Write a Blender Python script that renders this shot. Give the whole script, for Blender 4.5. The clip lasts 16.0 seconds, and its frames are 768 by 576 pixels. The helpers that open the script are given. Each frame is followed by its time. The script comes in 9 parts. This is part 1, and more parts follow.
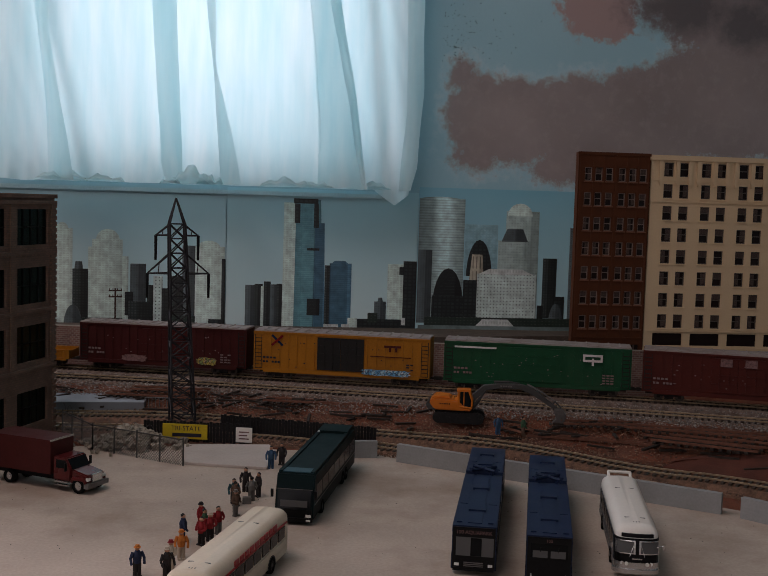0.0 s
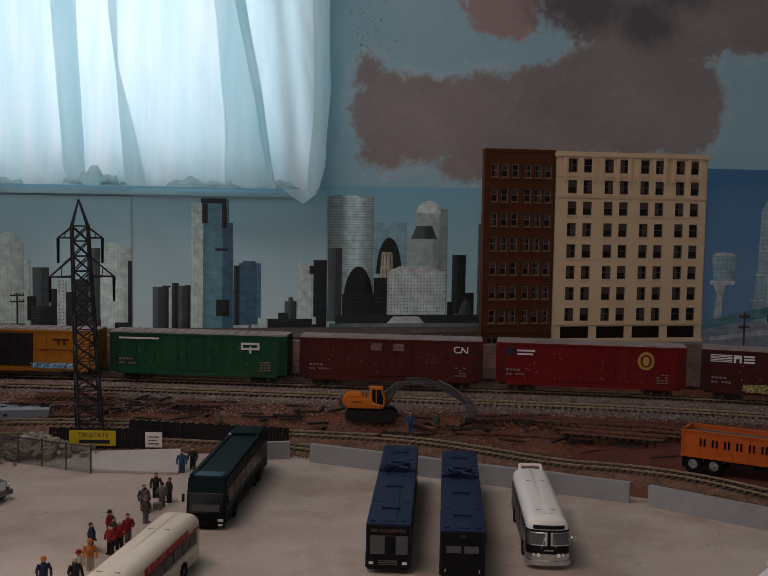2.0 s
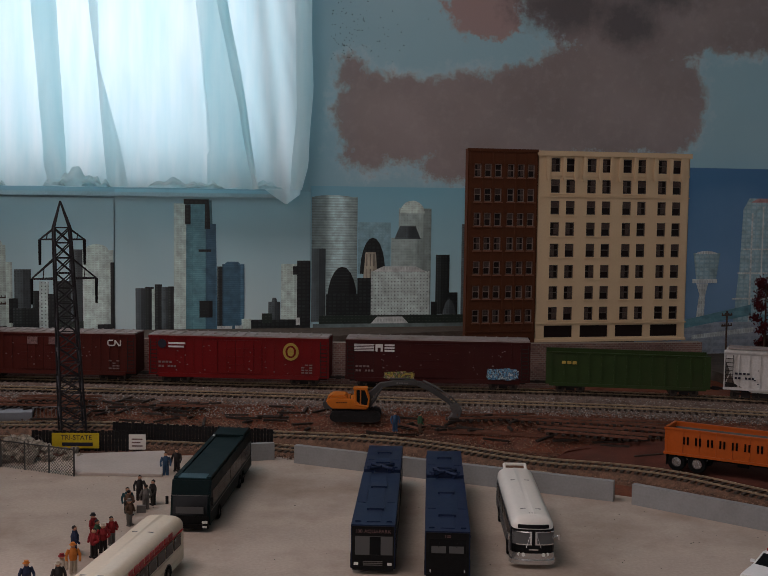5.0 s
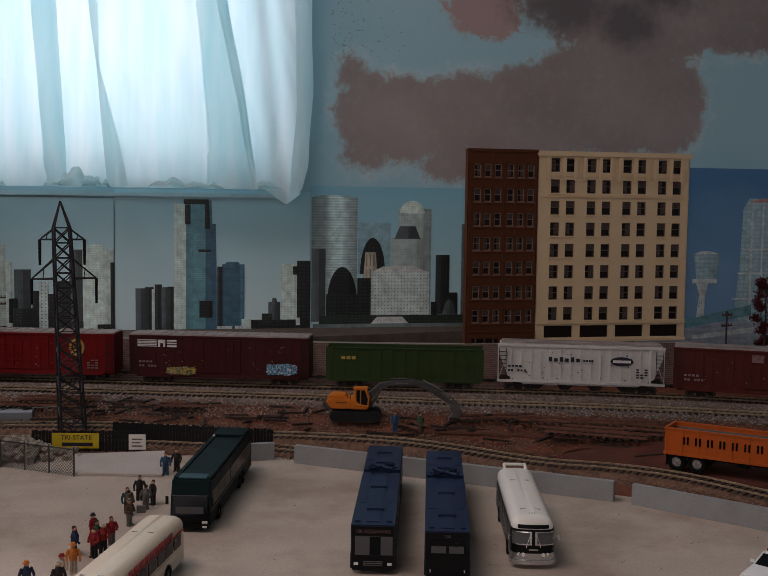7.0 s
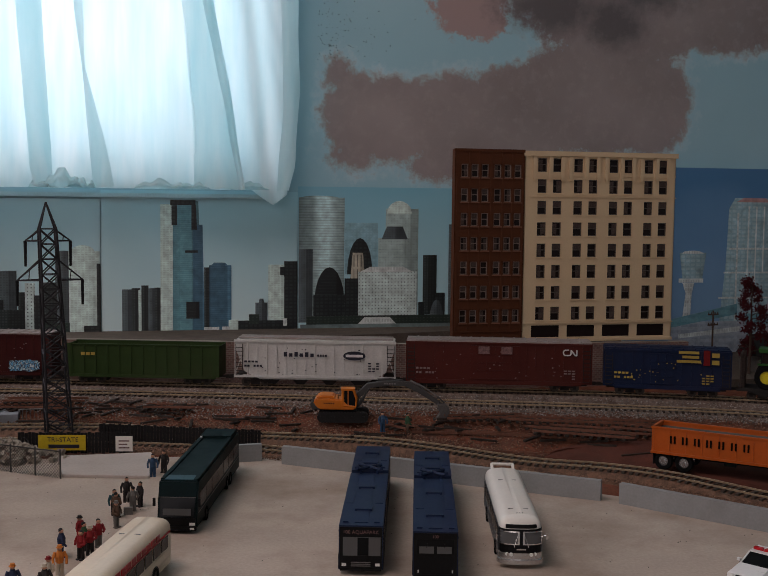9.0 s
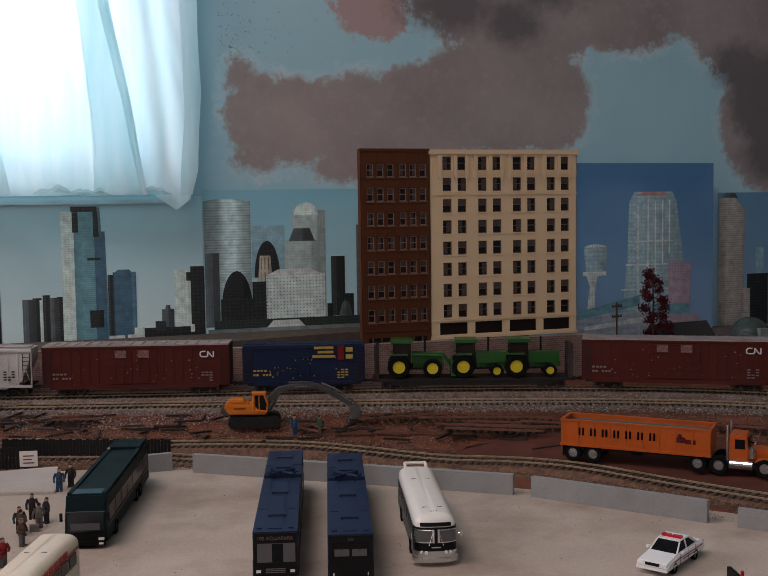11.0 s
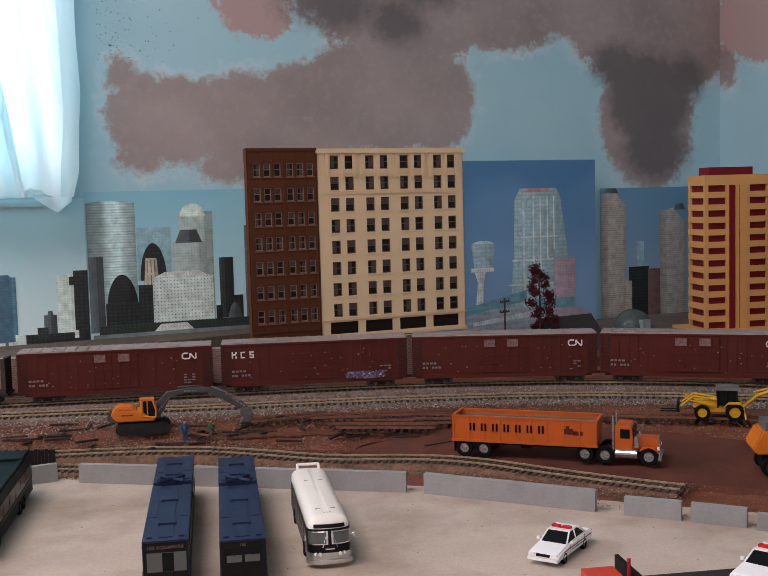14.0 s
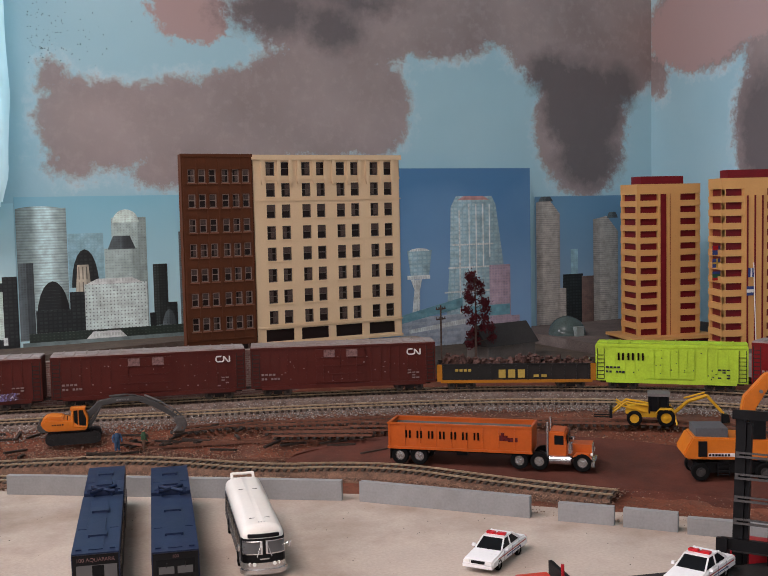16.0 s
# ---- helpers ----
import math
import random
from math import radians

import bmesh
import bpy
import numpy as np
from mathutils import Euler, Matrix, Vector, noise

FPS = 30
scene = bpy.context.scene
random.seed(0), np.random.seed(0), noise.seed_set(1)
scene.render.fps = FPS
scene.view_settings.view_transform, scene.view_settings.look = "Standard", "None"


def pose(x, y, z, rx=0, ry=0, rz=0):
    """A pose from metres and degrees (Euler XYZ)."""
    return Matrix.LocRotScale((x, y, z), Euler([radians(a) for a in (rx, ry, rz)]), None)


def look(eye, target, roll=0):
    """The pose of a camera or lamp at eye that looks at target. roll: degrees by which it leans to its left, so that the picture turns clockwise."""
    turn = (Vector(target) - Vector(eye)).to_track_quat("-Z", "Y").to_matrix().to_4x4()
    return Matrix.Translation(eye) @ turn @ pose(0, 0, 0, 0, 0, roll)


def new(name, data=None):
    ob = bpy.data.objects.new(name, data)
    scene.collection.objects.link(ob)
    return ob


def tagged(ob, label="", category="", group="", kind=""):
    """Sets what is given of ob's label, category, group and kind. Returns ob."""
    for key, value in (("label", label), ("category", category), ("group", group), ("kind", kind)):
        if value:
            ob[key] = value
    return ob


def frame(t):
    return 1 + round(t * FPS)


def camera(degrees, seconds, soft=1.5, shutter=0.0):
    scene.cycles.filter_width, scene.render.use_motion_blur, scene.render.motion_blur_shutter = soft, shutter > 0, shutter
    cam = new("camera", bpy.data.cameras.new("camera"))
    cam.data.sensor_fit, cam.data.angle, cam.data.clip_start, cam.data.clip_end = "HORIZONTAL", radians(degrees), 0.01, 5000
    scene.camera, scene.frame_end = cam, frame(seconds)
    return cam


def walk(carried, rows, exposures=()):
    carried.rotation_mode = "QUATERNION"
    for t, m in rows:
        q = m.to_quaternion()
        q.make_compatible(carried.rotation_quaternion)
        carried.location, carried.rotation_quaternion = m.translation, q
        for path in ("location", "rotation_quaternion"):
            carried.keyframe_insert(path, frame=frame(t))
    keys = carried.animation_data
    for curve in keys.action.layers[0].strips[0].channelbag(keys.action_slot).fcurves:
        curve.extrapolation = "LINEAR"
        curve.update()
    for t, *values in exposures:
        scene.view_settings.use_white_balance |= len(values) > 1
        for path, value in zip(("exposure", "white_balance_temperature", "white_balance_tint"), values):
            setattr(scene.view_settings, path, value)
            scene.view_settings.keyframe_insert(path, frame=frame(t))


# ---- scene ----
# The picture brightens as the camera turns away from the bright curtain.
EXPOSURES = [(0.0, -0.45, 6540, 24), (2.5, -0.36, 6580, 24), (8.3, -0.24, 6600, 24), (10.5, 0.12, 6560, 24), (11.0, 0.22, 6520, 24), (12.5, 0.74, 6490, 24), (14.0, 0.98, 6490, 24), (16.0, 1.18, 6490, 24)]
cam = camera(40.07, 16.0, soft=0.45)
walk(cam, [
    (0.0, pose(0.0000, 0.0000, 0.2450, 85.498, -1.676, -5.903)),
    (0.5, pose(0.0007, 0.0009, 0.2449, 85.504, -1.719, -7.416)),
    (1.0, pose(0.0013, 0.0017, 0.2451, 85.508, -1.483, -8.688)),
    (1.5, pose(0.0018, 0.0023, 0.2453, 85.510, -1.248, -9.649)),
    (2.0, pose(0.0023, 0.0029, 0.2454, 85.499, -0.939, -10.768)),
    (2.5, pose(0.0026, 0.0033, 0.2456, 85.470, -0.787, -11.438)),
    (3.0, pose(0.0027, 0.0034, 0.2456, 85.495, -0.732, -11.614)),
    (3.5, pose(0.0028, 0.0035, 0.2456, 85.502, -0.717, -11.646)),
    (4.0, pose(0.0028, 0.0035, 0.2456, 85.504, -0.698, -11.654)),
    (6.5, pose(0.0028, 0.0035, 0.2456, 85.517, -0.701, -11.657)),
    (7.0, pose(0.0028, 0.0035, 0.2456, 85.517, -0.701, -11.657)),
    (7.5, pose(0.0028, 0.0035, 0.2457, 85.523, -0.711, -11.665)),
    (8.0, pose(0.0028, 0.0035, 0.2457, 85.521, -0.702, -11.666)),
    (8.3, pose(0.0028, 0.0035, 0.2457, 85.521, -0.702, -11.666)),
    (10.5, pose(0.0051, 0.0060, 0.2461, 85.530, 0.391, -16.130)),
    (11.0, pose(0.0058, 0.0066, 0.2464, 85.540, 0.784, -17.358)),
    (11.5, pose(0.0066, 0.0073, 0.2466, 85.743, 1.057, -18.672)),
    (12.0, pose(0.0073, 0.0080, 0.2469, 85.782, 1.474, -19.980)),
    (12.5, pose(0.0081, 0.0086, 0.2469, 85.688, 1.464, -21.290)),
    (13.0, pose(0.0088, 0.0091, 0.2467, 85.413, 1.293, -22.324)),
    (13.5, pose(0.0093, 0.0095, 0.2468, 85.436, 1.473, -23.136)),
    (14.0, pose(0.0094, 0.0095, 0.2468, 85.357, 1.546, -23.318)),
    (14.5, pose(0.0094, 0.0096, 0.2468, 85.272, 1.562, -23.405)),
    (15.0, pose(0.0099, 0.0099, 0.2468, 85.211, 1.597, -24.145)),
    (15.5, pose(0.0107, 0.0105, 0.2467, 85.407, 1.448, -25.478)),
    (16.0, pose(0.0115, 0.0111, 0.2468, 85.656, 1.239, -26.719)),
], exposures=EXPOSURES)

# ---- daylight: a curtained window in the back wall, two unseen openings added for light ----
world = bpy.data.worlds.new("world")
scene.world = world
world.use_nodes = True
sky = world.node_tree.nodes.new("ShaderNodeTexSky")
sky.sky_type, sky.sun_disc, sky.sun_elevation, sky.sun_rotation = "NISHITA", False, radians(40), radians(200)
world.node_tree.links.new(sky.outputs[0], world.node_tree.nodes["Background"].inputs[0])
world.node_tree.nodes["Background"].inputs[1].default_value = 0.1

BACK_WALL, RIGHT_WALL, LEFT_WALL, FRONT_WALL, CEILING, FLOOR = 1.43, 1.242, -3.7, -2.5, 1.55, -0.95


def area_lamp(name, at, target, width, height, watts, color):
    """Area lamp aimed at a target: in an opening or under the ceiling."""
    data = bpy.data.lights.new(name, "AREA")
    data.shape, data.size, data.size_y, data.energy, data.color = "RECTANGLE", width, height, watts, color
    ob = new(name, data)
    ob.matrix_world = look(at, target)
    return ob


area_lamp("skylight_behind_curtain", (-0.09, 1.50, 0.66), (-0.09, 0.0, 0.60), 0.46, 0.74, 1.35, (0.86, 0.97, 1.0))
# unseen opening left of the curtain, added to light the lot from that side
area_lamp("added_left_light", (-1.5, 1.47, 0.75), (-1.0, 0.0, 0.0), 0.9, 0.9, 30.0, (0.95, 0.97, 1.0))
# fill lamp behind the camera, added to brighten the building fronts
area_lamp("added_front_fill", (-1.1, FRONT_WALL + 0.05, 0.75), (0.1, 1.0, 0.2), 1.3, 1.2, 9.0, (1.0, 0.93, 0.88))
area_lamp("ceiling_lamp_glow", (-0.55, 0.45, CEILING - 0.06), (-0.45, 0.5, 0.0), 1.2, 0.28, 11.6, (1.0, 0.92, 0.84))

# ---- materials ----


def nodes_of(name):
    m = bpy.data.materials.new(name)
    m.use_nodes = True
    return m, m.node_tree.nodes, m.node_tree.links


def mat(name, color, rough=0.6, metal=0.0, var=0.18, scale=60.0, bump=0.15, fine=500.0, spec=0.18, coat=0.0, dirt=None, dirt_amount=0.35, rand=0.0):
    """A surface with broad stains and fine grain at real size."""
    m, n, l = nodes_of(name)
    p = n["Principled BSDF"]
    tc = n.new("ShaderNodeTexCoord")
    big, small = n.new("ShaderNodeTexNoise"), n.new("ShaderNodeTexNoise")
    big.inputs["Scale"].default_value, big.inputs["Detail"].default_value = scale, 5
    small.inputs["Scale"].default_value, small.inputs["Detail"].default_value = fine, 3
    for k in (big, small):
        l.new(tc.outputs["Object"], k.inputs["Vector"])
    add = n.new("ShaderNodeMath")
    add.operation = "MULTIPLY_ADD"
    add.inputs[1].default_value, add.inputs[2].default_value = 0.45, 0.0
    l.new(small.outputs["Fac"], add.inputs[0])
    add2 = n.new("ShaderNodeMath")
    add2.operation = "MULTIPLY_ADD"
    add2.inputs[1].default_value = 0.55
    l.new(big.outputs["Fac"], add2.inputs[0])
    l.new(add.outputs[0], add2.inputs[2])
    ramp = n.new("ShaderNodeValToRGB")
    e = ramp.color_ramp.elements
    e[0].position, e[1].position = 0.34, 0.66
    e[0].color = (*[c * (1 - var) for c in color], 1)
    e[1].color = (*[min(1, c * (1 + var)) for c in color], 1)
    l.new(add2.outputs[0], ramp.inputs[0])
    out = ramp.outputs[0]
    if dirt:
        third = n.new("ShaderNodeTexNoise")
        third.inputs["Scale"].default_value, third.inputs["Detail"].default_value, third.inputs["Roughness"].default_value = scale * 0.45, 7, 0.65
        l.new(tc.outputs["Object"], third.inputs["Vector"])
        r2 = n.new("ShaderNodeMapRange")
        r2.inputs[1].default_value, r2.inputs[2].default_value, r2.inputs[4].default_value = 0.48, 0.72, dirt_amount
        l.new(third.outputs["Fac"], r2.inputs[0])
        mx = n.new("ShaderNodeMixRGB")
        mx.inputs[2].default_value = (*dirt, 1)
        l.new(r2.outputs[0], mx.inputs[0])
        l.new(out, mx.inputs[1])
        out = mx.outputs[0]
    if rand:
        info, hsv, rng = n.new("ShaderNodeObjectInfo"), n.new("ShaderNodeHueSaturation"), n.new("ShaderNodeMapRange")
        rng.inputs[3].default_value, rng.inputs[4].default_value = 1 - rand, 1 + rand
        l.new(info.outputs["Random"], rng.inputs[0])
        l.new(rng.outputs[0], hsv.inputs["Value"])
        l.new(out, hsv.inputs["Color"])
        out = hsv.outputs[0]
    l.new(out, p.inputs["Base Color"])
    rr = n.new("ShaderNodeMapRange")
    rr.inputs[3].default_value, rr.inputs[4].default_value = max(0.03, rough - 0.12), min(1, rough + 0.12)
    l.new(big.outputs["Fac"], rr.inputs[0])
    l.new(rr.outputs[0], p.inputs["Roughness"])
    p.inputs["Metallic"].default_value, p.inputs["Specular IOR Level"].default_value = metal, spec
    p.inputs["Coat Weight"].default_value = coat
    if bump:
        b = n.new("ShaderNodeBump")
        b.inputs["Strength"].default_value, b.inputs["Distance"].default_value = bump, 0.001
        l.new(add2.outputs[0], b.inputs["Height"])
        l.new(b.outputs[0], p.inputs["Normal"])
    return m


def glass(name, tint=(0.02, 0.025, 0.03), rough=0.08):
    m, n, l = nodes_of(name)
    p = n["Principled BSDF"]
    p.inputs["Base Color"].default_value, p.inputs["Roughness"].default_value = (*tint, 1), rough
    p.inputs["Specular IOR Level"].default_value = 0.12
    tc, ns, bp = n.new("ShaderNodeTexCoord"), n.new("ShaderNodeTexNoise"), n.new("ShaderNodeBump")
    ns.inputs["Scale"].default_value = 120
    bp.inputs["Strength"].default_value, bp.inputs["Distance"].default_value = 0.05, 0.001
    l.new(tc.outputs["Object"], ns.inputs["Vector"])
    l.new(ns.outputs[0], bp.inputs["Height"])
    l.new(bp.outputs[0], p.inputs["Normal"])
    return m


def printed(name, base, line, width, height, mortar, soft=0.35, shade=((0.0, 1.0), (1.0, 1.0))):
    """Photographic print of a facade: rows of windows, tones across its width, blotches of ink."""
    m, n, l = nodes_of(name)
    p = n["Principled BSDF"]
    tc, br, ns, mx = n.new("ShaderNodeTexCoord"), n.new("ShaderNodeTexBrick"), n.new("ShaderNodeTexNoise"), n.new("ShaderNodeMixRGB")
    mp = n.new("ShaderNodeMapping")
    mp.inputs["Rotation"].default_value = (radians(90), 0, 0)
    l.new(tc.outputs["Object"], mp.inputs["Vector"])
    l.new(mp.outputs[0], br.inputs["Vector"])
    br.offset = 0.0
    br.inputs["Scale"].default_value = 1.0
    br.inputs["Brick Width"].default_value, br.inputs["Row Height"].default_value, br.inputs["Mortar Size"].default_value = width, height, mortar
    br.inputs["Color1"].default_value = (*[c * (1 - soft) + d * soft for c, d in zip(base, line)], 1)
    br.inputs["Color2"].default_value = (*[c * (1 - soft * 0.4) + d * soft * 0.4 for c, d in zip(base, line)], 1)
    br.inputs["Mortar"].default_value = (*base, 1)
    ns.inputs["Scale"].default_value, ns.inputs["Detail"].default_value, ns.inputs["Roughness"].default_value = 90, 8, 0.65
    l.new(tc.outputs["Object"], ns.inputs["Vector"])
    mx.blend_type = "MULTIPLY"
    mx.inputs[0].default_value = 0.6
    l.new(br.outputs["Color"], mx.inputs[1])
    rp = n.new("ShaderNodeValToRGB")
    rp.color_ramp.elements[0].color, rp.color_ramp.elements[1].color = (0.45, 0.45, 0.45, 1), (1.3, 1.3, 1.3, 1)
    rp.color_ramp.elements[0].position, rp.color_ramp.elements[1].position = 0.32, 0.68
    l.new(ns.outputs["Fac"], rp.inputs[0])
    l.new(rp.outputs[0], mx.inputs[2])
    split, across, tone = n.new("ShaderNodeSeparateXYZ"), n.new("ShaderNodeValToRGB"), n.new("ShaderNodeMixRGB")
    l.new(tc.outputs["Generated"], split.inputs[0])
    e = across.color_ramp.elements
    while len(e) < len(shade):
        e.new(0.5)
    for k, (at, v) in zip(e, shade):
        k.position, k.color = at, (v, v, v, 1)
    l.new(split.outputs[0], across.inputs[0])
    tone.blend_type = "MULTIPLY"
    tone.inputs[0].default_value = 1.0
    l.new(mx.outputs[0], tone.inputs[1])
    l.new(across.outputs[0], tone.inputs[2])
    l.new(tone.outputs[0], p.inputs["Base Color"])
    p.inputs["Roughness"].default_value = 0.4
    return m


def print_sky(name, top, bottom, z0, z1, mottle):
    """Printed sky on paper: pales towards its horizon, with faint cloud and creases."""
    m, n, l = nodes_of(name)
    p = n["Principled BSDF"]
    geo, split, rng, ns = n.new("ShaderNodeNewGeometry"), n.new("ShaderNodeSeparateXYZ"), n.new("ShaderNodeMapRange"), n.new("ShaderNodeTexNoise")
    l.new(geo.outputs["Position"], split.inputs[0])
    ns.inputs["Scale"].default_value, ns.inputs["Detail"].default_value = 9, 7
    l.new(geo.outputs["Position"], ns.inputs["Vector"])
    wob = n.new("ShaderNodeMath")
    wob.operation = "MULTIPLY_ADD"
    wob.inputs[1].default_value = mottle
    l.new(ns.outputs["Fac"], wob.inputs[0])
    l.new(split.outputs[2], wob.inputs[2])
    rng.inputs[1].default_value, rng.inputs[2].default_value = z0 + mottle / 2, z1 + mottle / 2
    l.new(wob.outputs[0], rng.inputs[0])
    mx = n.new("ShaderNodeMixRGB")
    mx.inputs[1].default_value, mx.inputs[2].default_value = (*bottom, 1), (*top, 1)
    l.new(rng.outputs[0], mx.inputs[0])
    l.new(mx.outputs[0], p.inputs["Base Color"])
    p.inputs["Roughness"].default_value = 0.38
    crease, bp = n.new("ShaderNodeTexNoise"), n.new("ShaderNodeBump")
    crease.inputs["Scale"].default_value, crease.inputs["Detail"].default_value = 14, 3
    l.new(geo.outputs["Position"], crease.inputs["Vector"])
    bp.inputs["Strength"].default_value, bp.inputs["Distance"].default_value = 0.3, 0.004
    l.new(crease.outputs["Fac"], bp.inputs["Height"])
    l.new(bp.outputs[0], p.inputs["Normal"])
    return m


def painted_sky(name, clouds, dark, pink, axis):
    """Blue wall with sponged grey storm clouds: soft blobs with torn edges."""
    m, n, l = nodes_of(name)
    p = n["Principled BSDF"]
    geo = n.new("ShaderNodeNewGeometry")
    warp, fine = n.new("ShaderNodeTexNoise"), n.new("ShaderNodeTexNoise")
    warp.inputs["Scale"].default_value, warp.inputs["Detail"].default_value, warp.inputs["Roughness"].default_value = 15, 12, 0.74
    fine.inputs["Scale"].default_value, fine.inputs["Detail"].default_value = 7, 5
    splash = n.new("ShaderNodeTexNoise")
    splash.inputs["Scale"].default_value, splash.inputs["Detail"].default_value, splash.inputs["Roughness"].default_value = 75, 8, 0.7
    for k in (warp, fine, splash):
        l.new(geo.outputs["Position"], k.inputs["Vector"])

    def math_node(op, a, b, clamp=False):
        k = n.new("ShaderNodeMath")
        k.operation, k.use_clamp = op, clamp
        for i, v in enumerate((a, b)):
            if isinstance(v, (int, float)):
                k.inputs[i].default_value = v
            else:
                l.new(v, k.inputs[i])
        return k.outputs[0]

    def field(blobs):
        total = None
        for u, z, ru, rz in blobs:
            sub, div, ln = n.new("ShaderNodeVectorMath"), n.new("ShaderNodeVectorMath"), n.new("ShaderNodeVectorMath")
            sub.operation, div.operation, ln.operation = "SUBTRACT", "DIVIDE", "LENGTH"
            c = (u, 0, z) if axis == 0 else (0, u, z)
            s = (ru, 1e6, rz) if axis == 0 else (1e6, ru, rz)
            sub.inputs[1].default_value, div.inputs[1].default_value = c, s
            l.new(geo.outputs["Position"], sub.inputs[0])
            l.new(sub.outputs[0], div.inputs[0])
            l.new(div.outputs[0], ln.inputs[0])
            v = math_node("MULTIPLY", math_node("SUBTRACT", 1.0, ln.outputs["Value"]), min(ru, rz) / 0.05)
            total = v if total is None else math_node("SMOOTH_MAX", total, v)
            if total is not v:
                total.node.inputs[2].default_value = 0.18
        torn = math_node("MULTIPLY", math_node("SUBTRACT", splash.outputs["Fac"], 0.5), 0.95)
        return math_node("ADD", math_node("ADD", total, torn), math_node("MULTIPLY", math_node("SUBTRACT", warp.outputs["Fac"], 0.5), 0.75))

    def cover(f, soft, low=0.0):
        r = n.new("ShaderNodeMapRange")
        r.inputs[1].default_value, r.inputs[2].default_value = low - soft, low + soft
        l.new(f, r.inputs[0])
        return r.outputs[0]

    def over(a, b, fac):
        k = n.new("ShaderNodeMixRGB")
        for i, v in ((1, a), (2, b)):
            if isinstance(v, tuple):
                k.inputs[i].default_value = (*v, 1)
            else:
                l.new(v, k.inputs[i])
        l.new(fac, k.inputs[0])
        return k.outputs[0]

    main = field(clouds)
    blue = over((0.27, 0.50, 0.59), (0.38, 0.60, 0.67), fine.outputs["Fac"])
    white_edge = over(blue, (0.60, 0.72, 0.74), math_node("MULTIPLY", math_node("MULTIPLY", cover(main, 0.16, -0.14), cover(warp.outputs["Fac"], 0.12, 0.52)), 0.7))
    grey = over((0.235, 0.193, 0.19), (0.345, 0.29, 0.285), cover(fine.outputs["Fac"], 0.2, 0.5))
    streak = over(grey, (0.40, 0.345, 0.335), math_node("MULTIPLY", cover(splash.outputs["Fac"], 0.12, 0.62), 0.5))
    col = over(white_edge, streak, cover(main, 0.12, 0.03))
    if pink:
        col = over(col, (0.40, 0.285, 0.275), cover(field(pink), 0.08, 0.1))
    if dark:
        col = over(col, (0.10, 0.09, 0.095), math_node("MULTIPLY", cover(field(dark), 0.3, 0.18), 0.85))
    l.new(col, p.inputs["Base Color"])
    p.inputs["Roughness"].default_value = 0.55
    bp, grain = n.new("ShaderNodeBump"), n.new("ShaderNodeTexNoise")
    grain.inputs["Scale"].default_value, grain.inputs["Detail"].default_value = 180, 4
    l.new(geo.outputs["Position"], grain.inputs["Vector"])
    bp.inputs["Strength"].default_value, bp.inputs["Distance"].default_value = 0.25, 0.001
    l.new(grain.outputs["Fac"], bp.inputs["Height"])
    l.new(bp.outputs[0], p.inputs["Normal"])
    return m


# ---- mesh helpers ----
K = 1 / 87.0


def box(bm, x0, x1, y0, y1, z0, z1):
    v = [bm.verts.new(c) for c in ((x0, y0, z0), (x1, y0, z0), (x1, y1, z0), (x0, y1, z0), (x0, y0, z1), (x1, y0, z1), (x1, y1, z1), (x0, y1, z1))]
    for f in ((3, 2, 1, 0), (4, 5, 6, 7), (0, 1, 5, 4), (1, 2, 6, 5), (2, 3, 7, 6), (3, 0, 4, 7)):
        bm.faces.new([v[i] for i in f])
    return v


def boxes(*specs):
    bm = bmesh.new()
    for s in specs:
        box(bm, *s)
    return bm


def prism(profile, x0, x1, axis="x"):
    """A closed outline in two axes, drawn out along the third."""
    bm = bmesh.new()
    put = {"x": lambda a, u, v: (a, u, v), "y": lambda a, u, v: (u, a, v), "z": lambda a, u, v: (u, v, a)}[axis]
    r0 = [bm.verts.new(put(x0, u, v)) for u, v in profile]
    r1 = [bm.verts.new(put(x1, u, v)) for u, v in profile]
    k = len(profile)
    for i in range(k):
        bm.faces.new((r0[i], r0[(i + 1) % k], r1[(i + 1) % k], r1[i]))
    bm.faces.new(r0[::-1])
    bm.faces.new(r1)
    bmesh.ops.recalc_face_normals(bm, faces=bm.faces[:])
    return bm


def rod(bm, a, b, r, sides=6, r2=None):
    """A round bar from a to b."""
    a, b = Vector(a), Vector(b)
    d = b - a
    q = d.to_track_quat("Z", "Y")
    rings = []
    for c, rad in ((a, r), (b, r if r2 is None else r2)):
        rings.append([bm.verts.new(c + q @ Vector((rad * math.cos(6.28319 * i / sides), rad * math.sin(6.28319 * i / sides), 0))) for i in range(sides)])
    for i in range(sides):
        bm.faces.new((rings[0][i], rings[0][(i + 1) % sides], rings[1][(i + 1) % sides], rings[1][i]))
    bm.faces.new(rings[0][::-1])
    bm.faces.new(rings[1])
    return bm


def rods(*specs, sides=6):
    bm = bmesh.new()
    for a, b, r in specs:
        rod(bm, a, b, r, sides)
    return bm


def soften(bm, width, segments=2):
    bmesh.ops.bevel(bm, geom=[e for e in bm.edges if e.calc_face_angle(0) > 0.5], offset=width, segments=segments, affect="EDGES", clamp_overlap=True)
    return bm


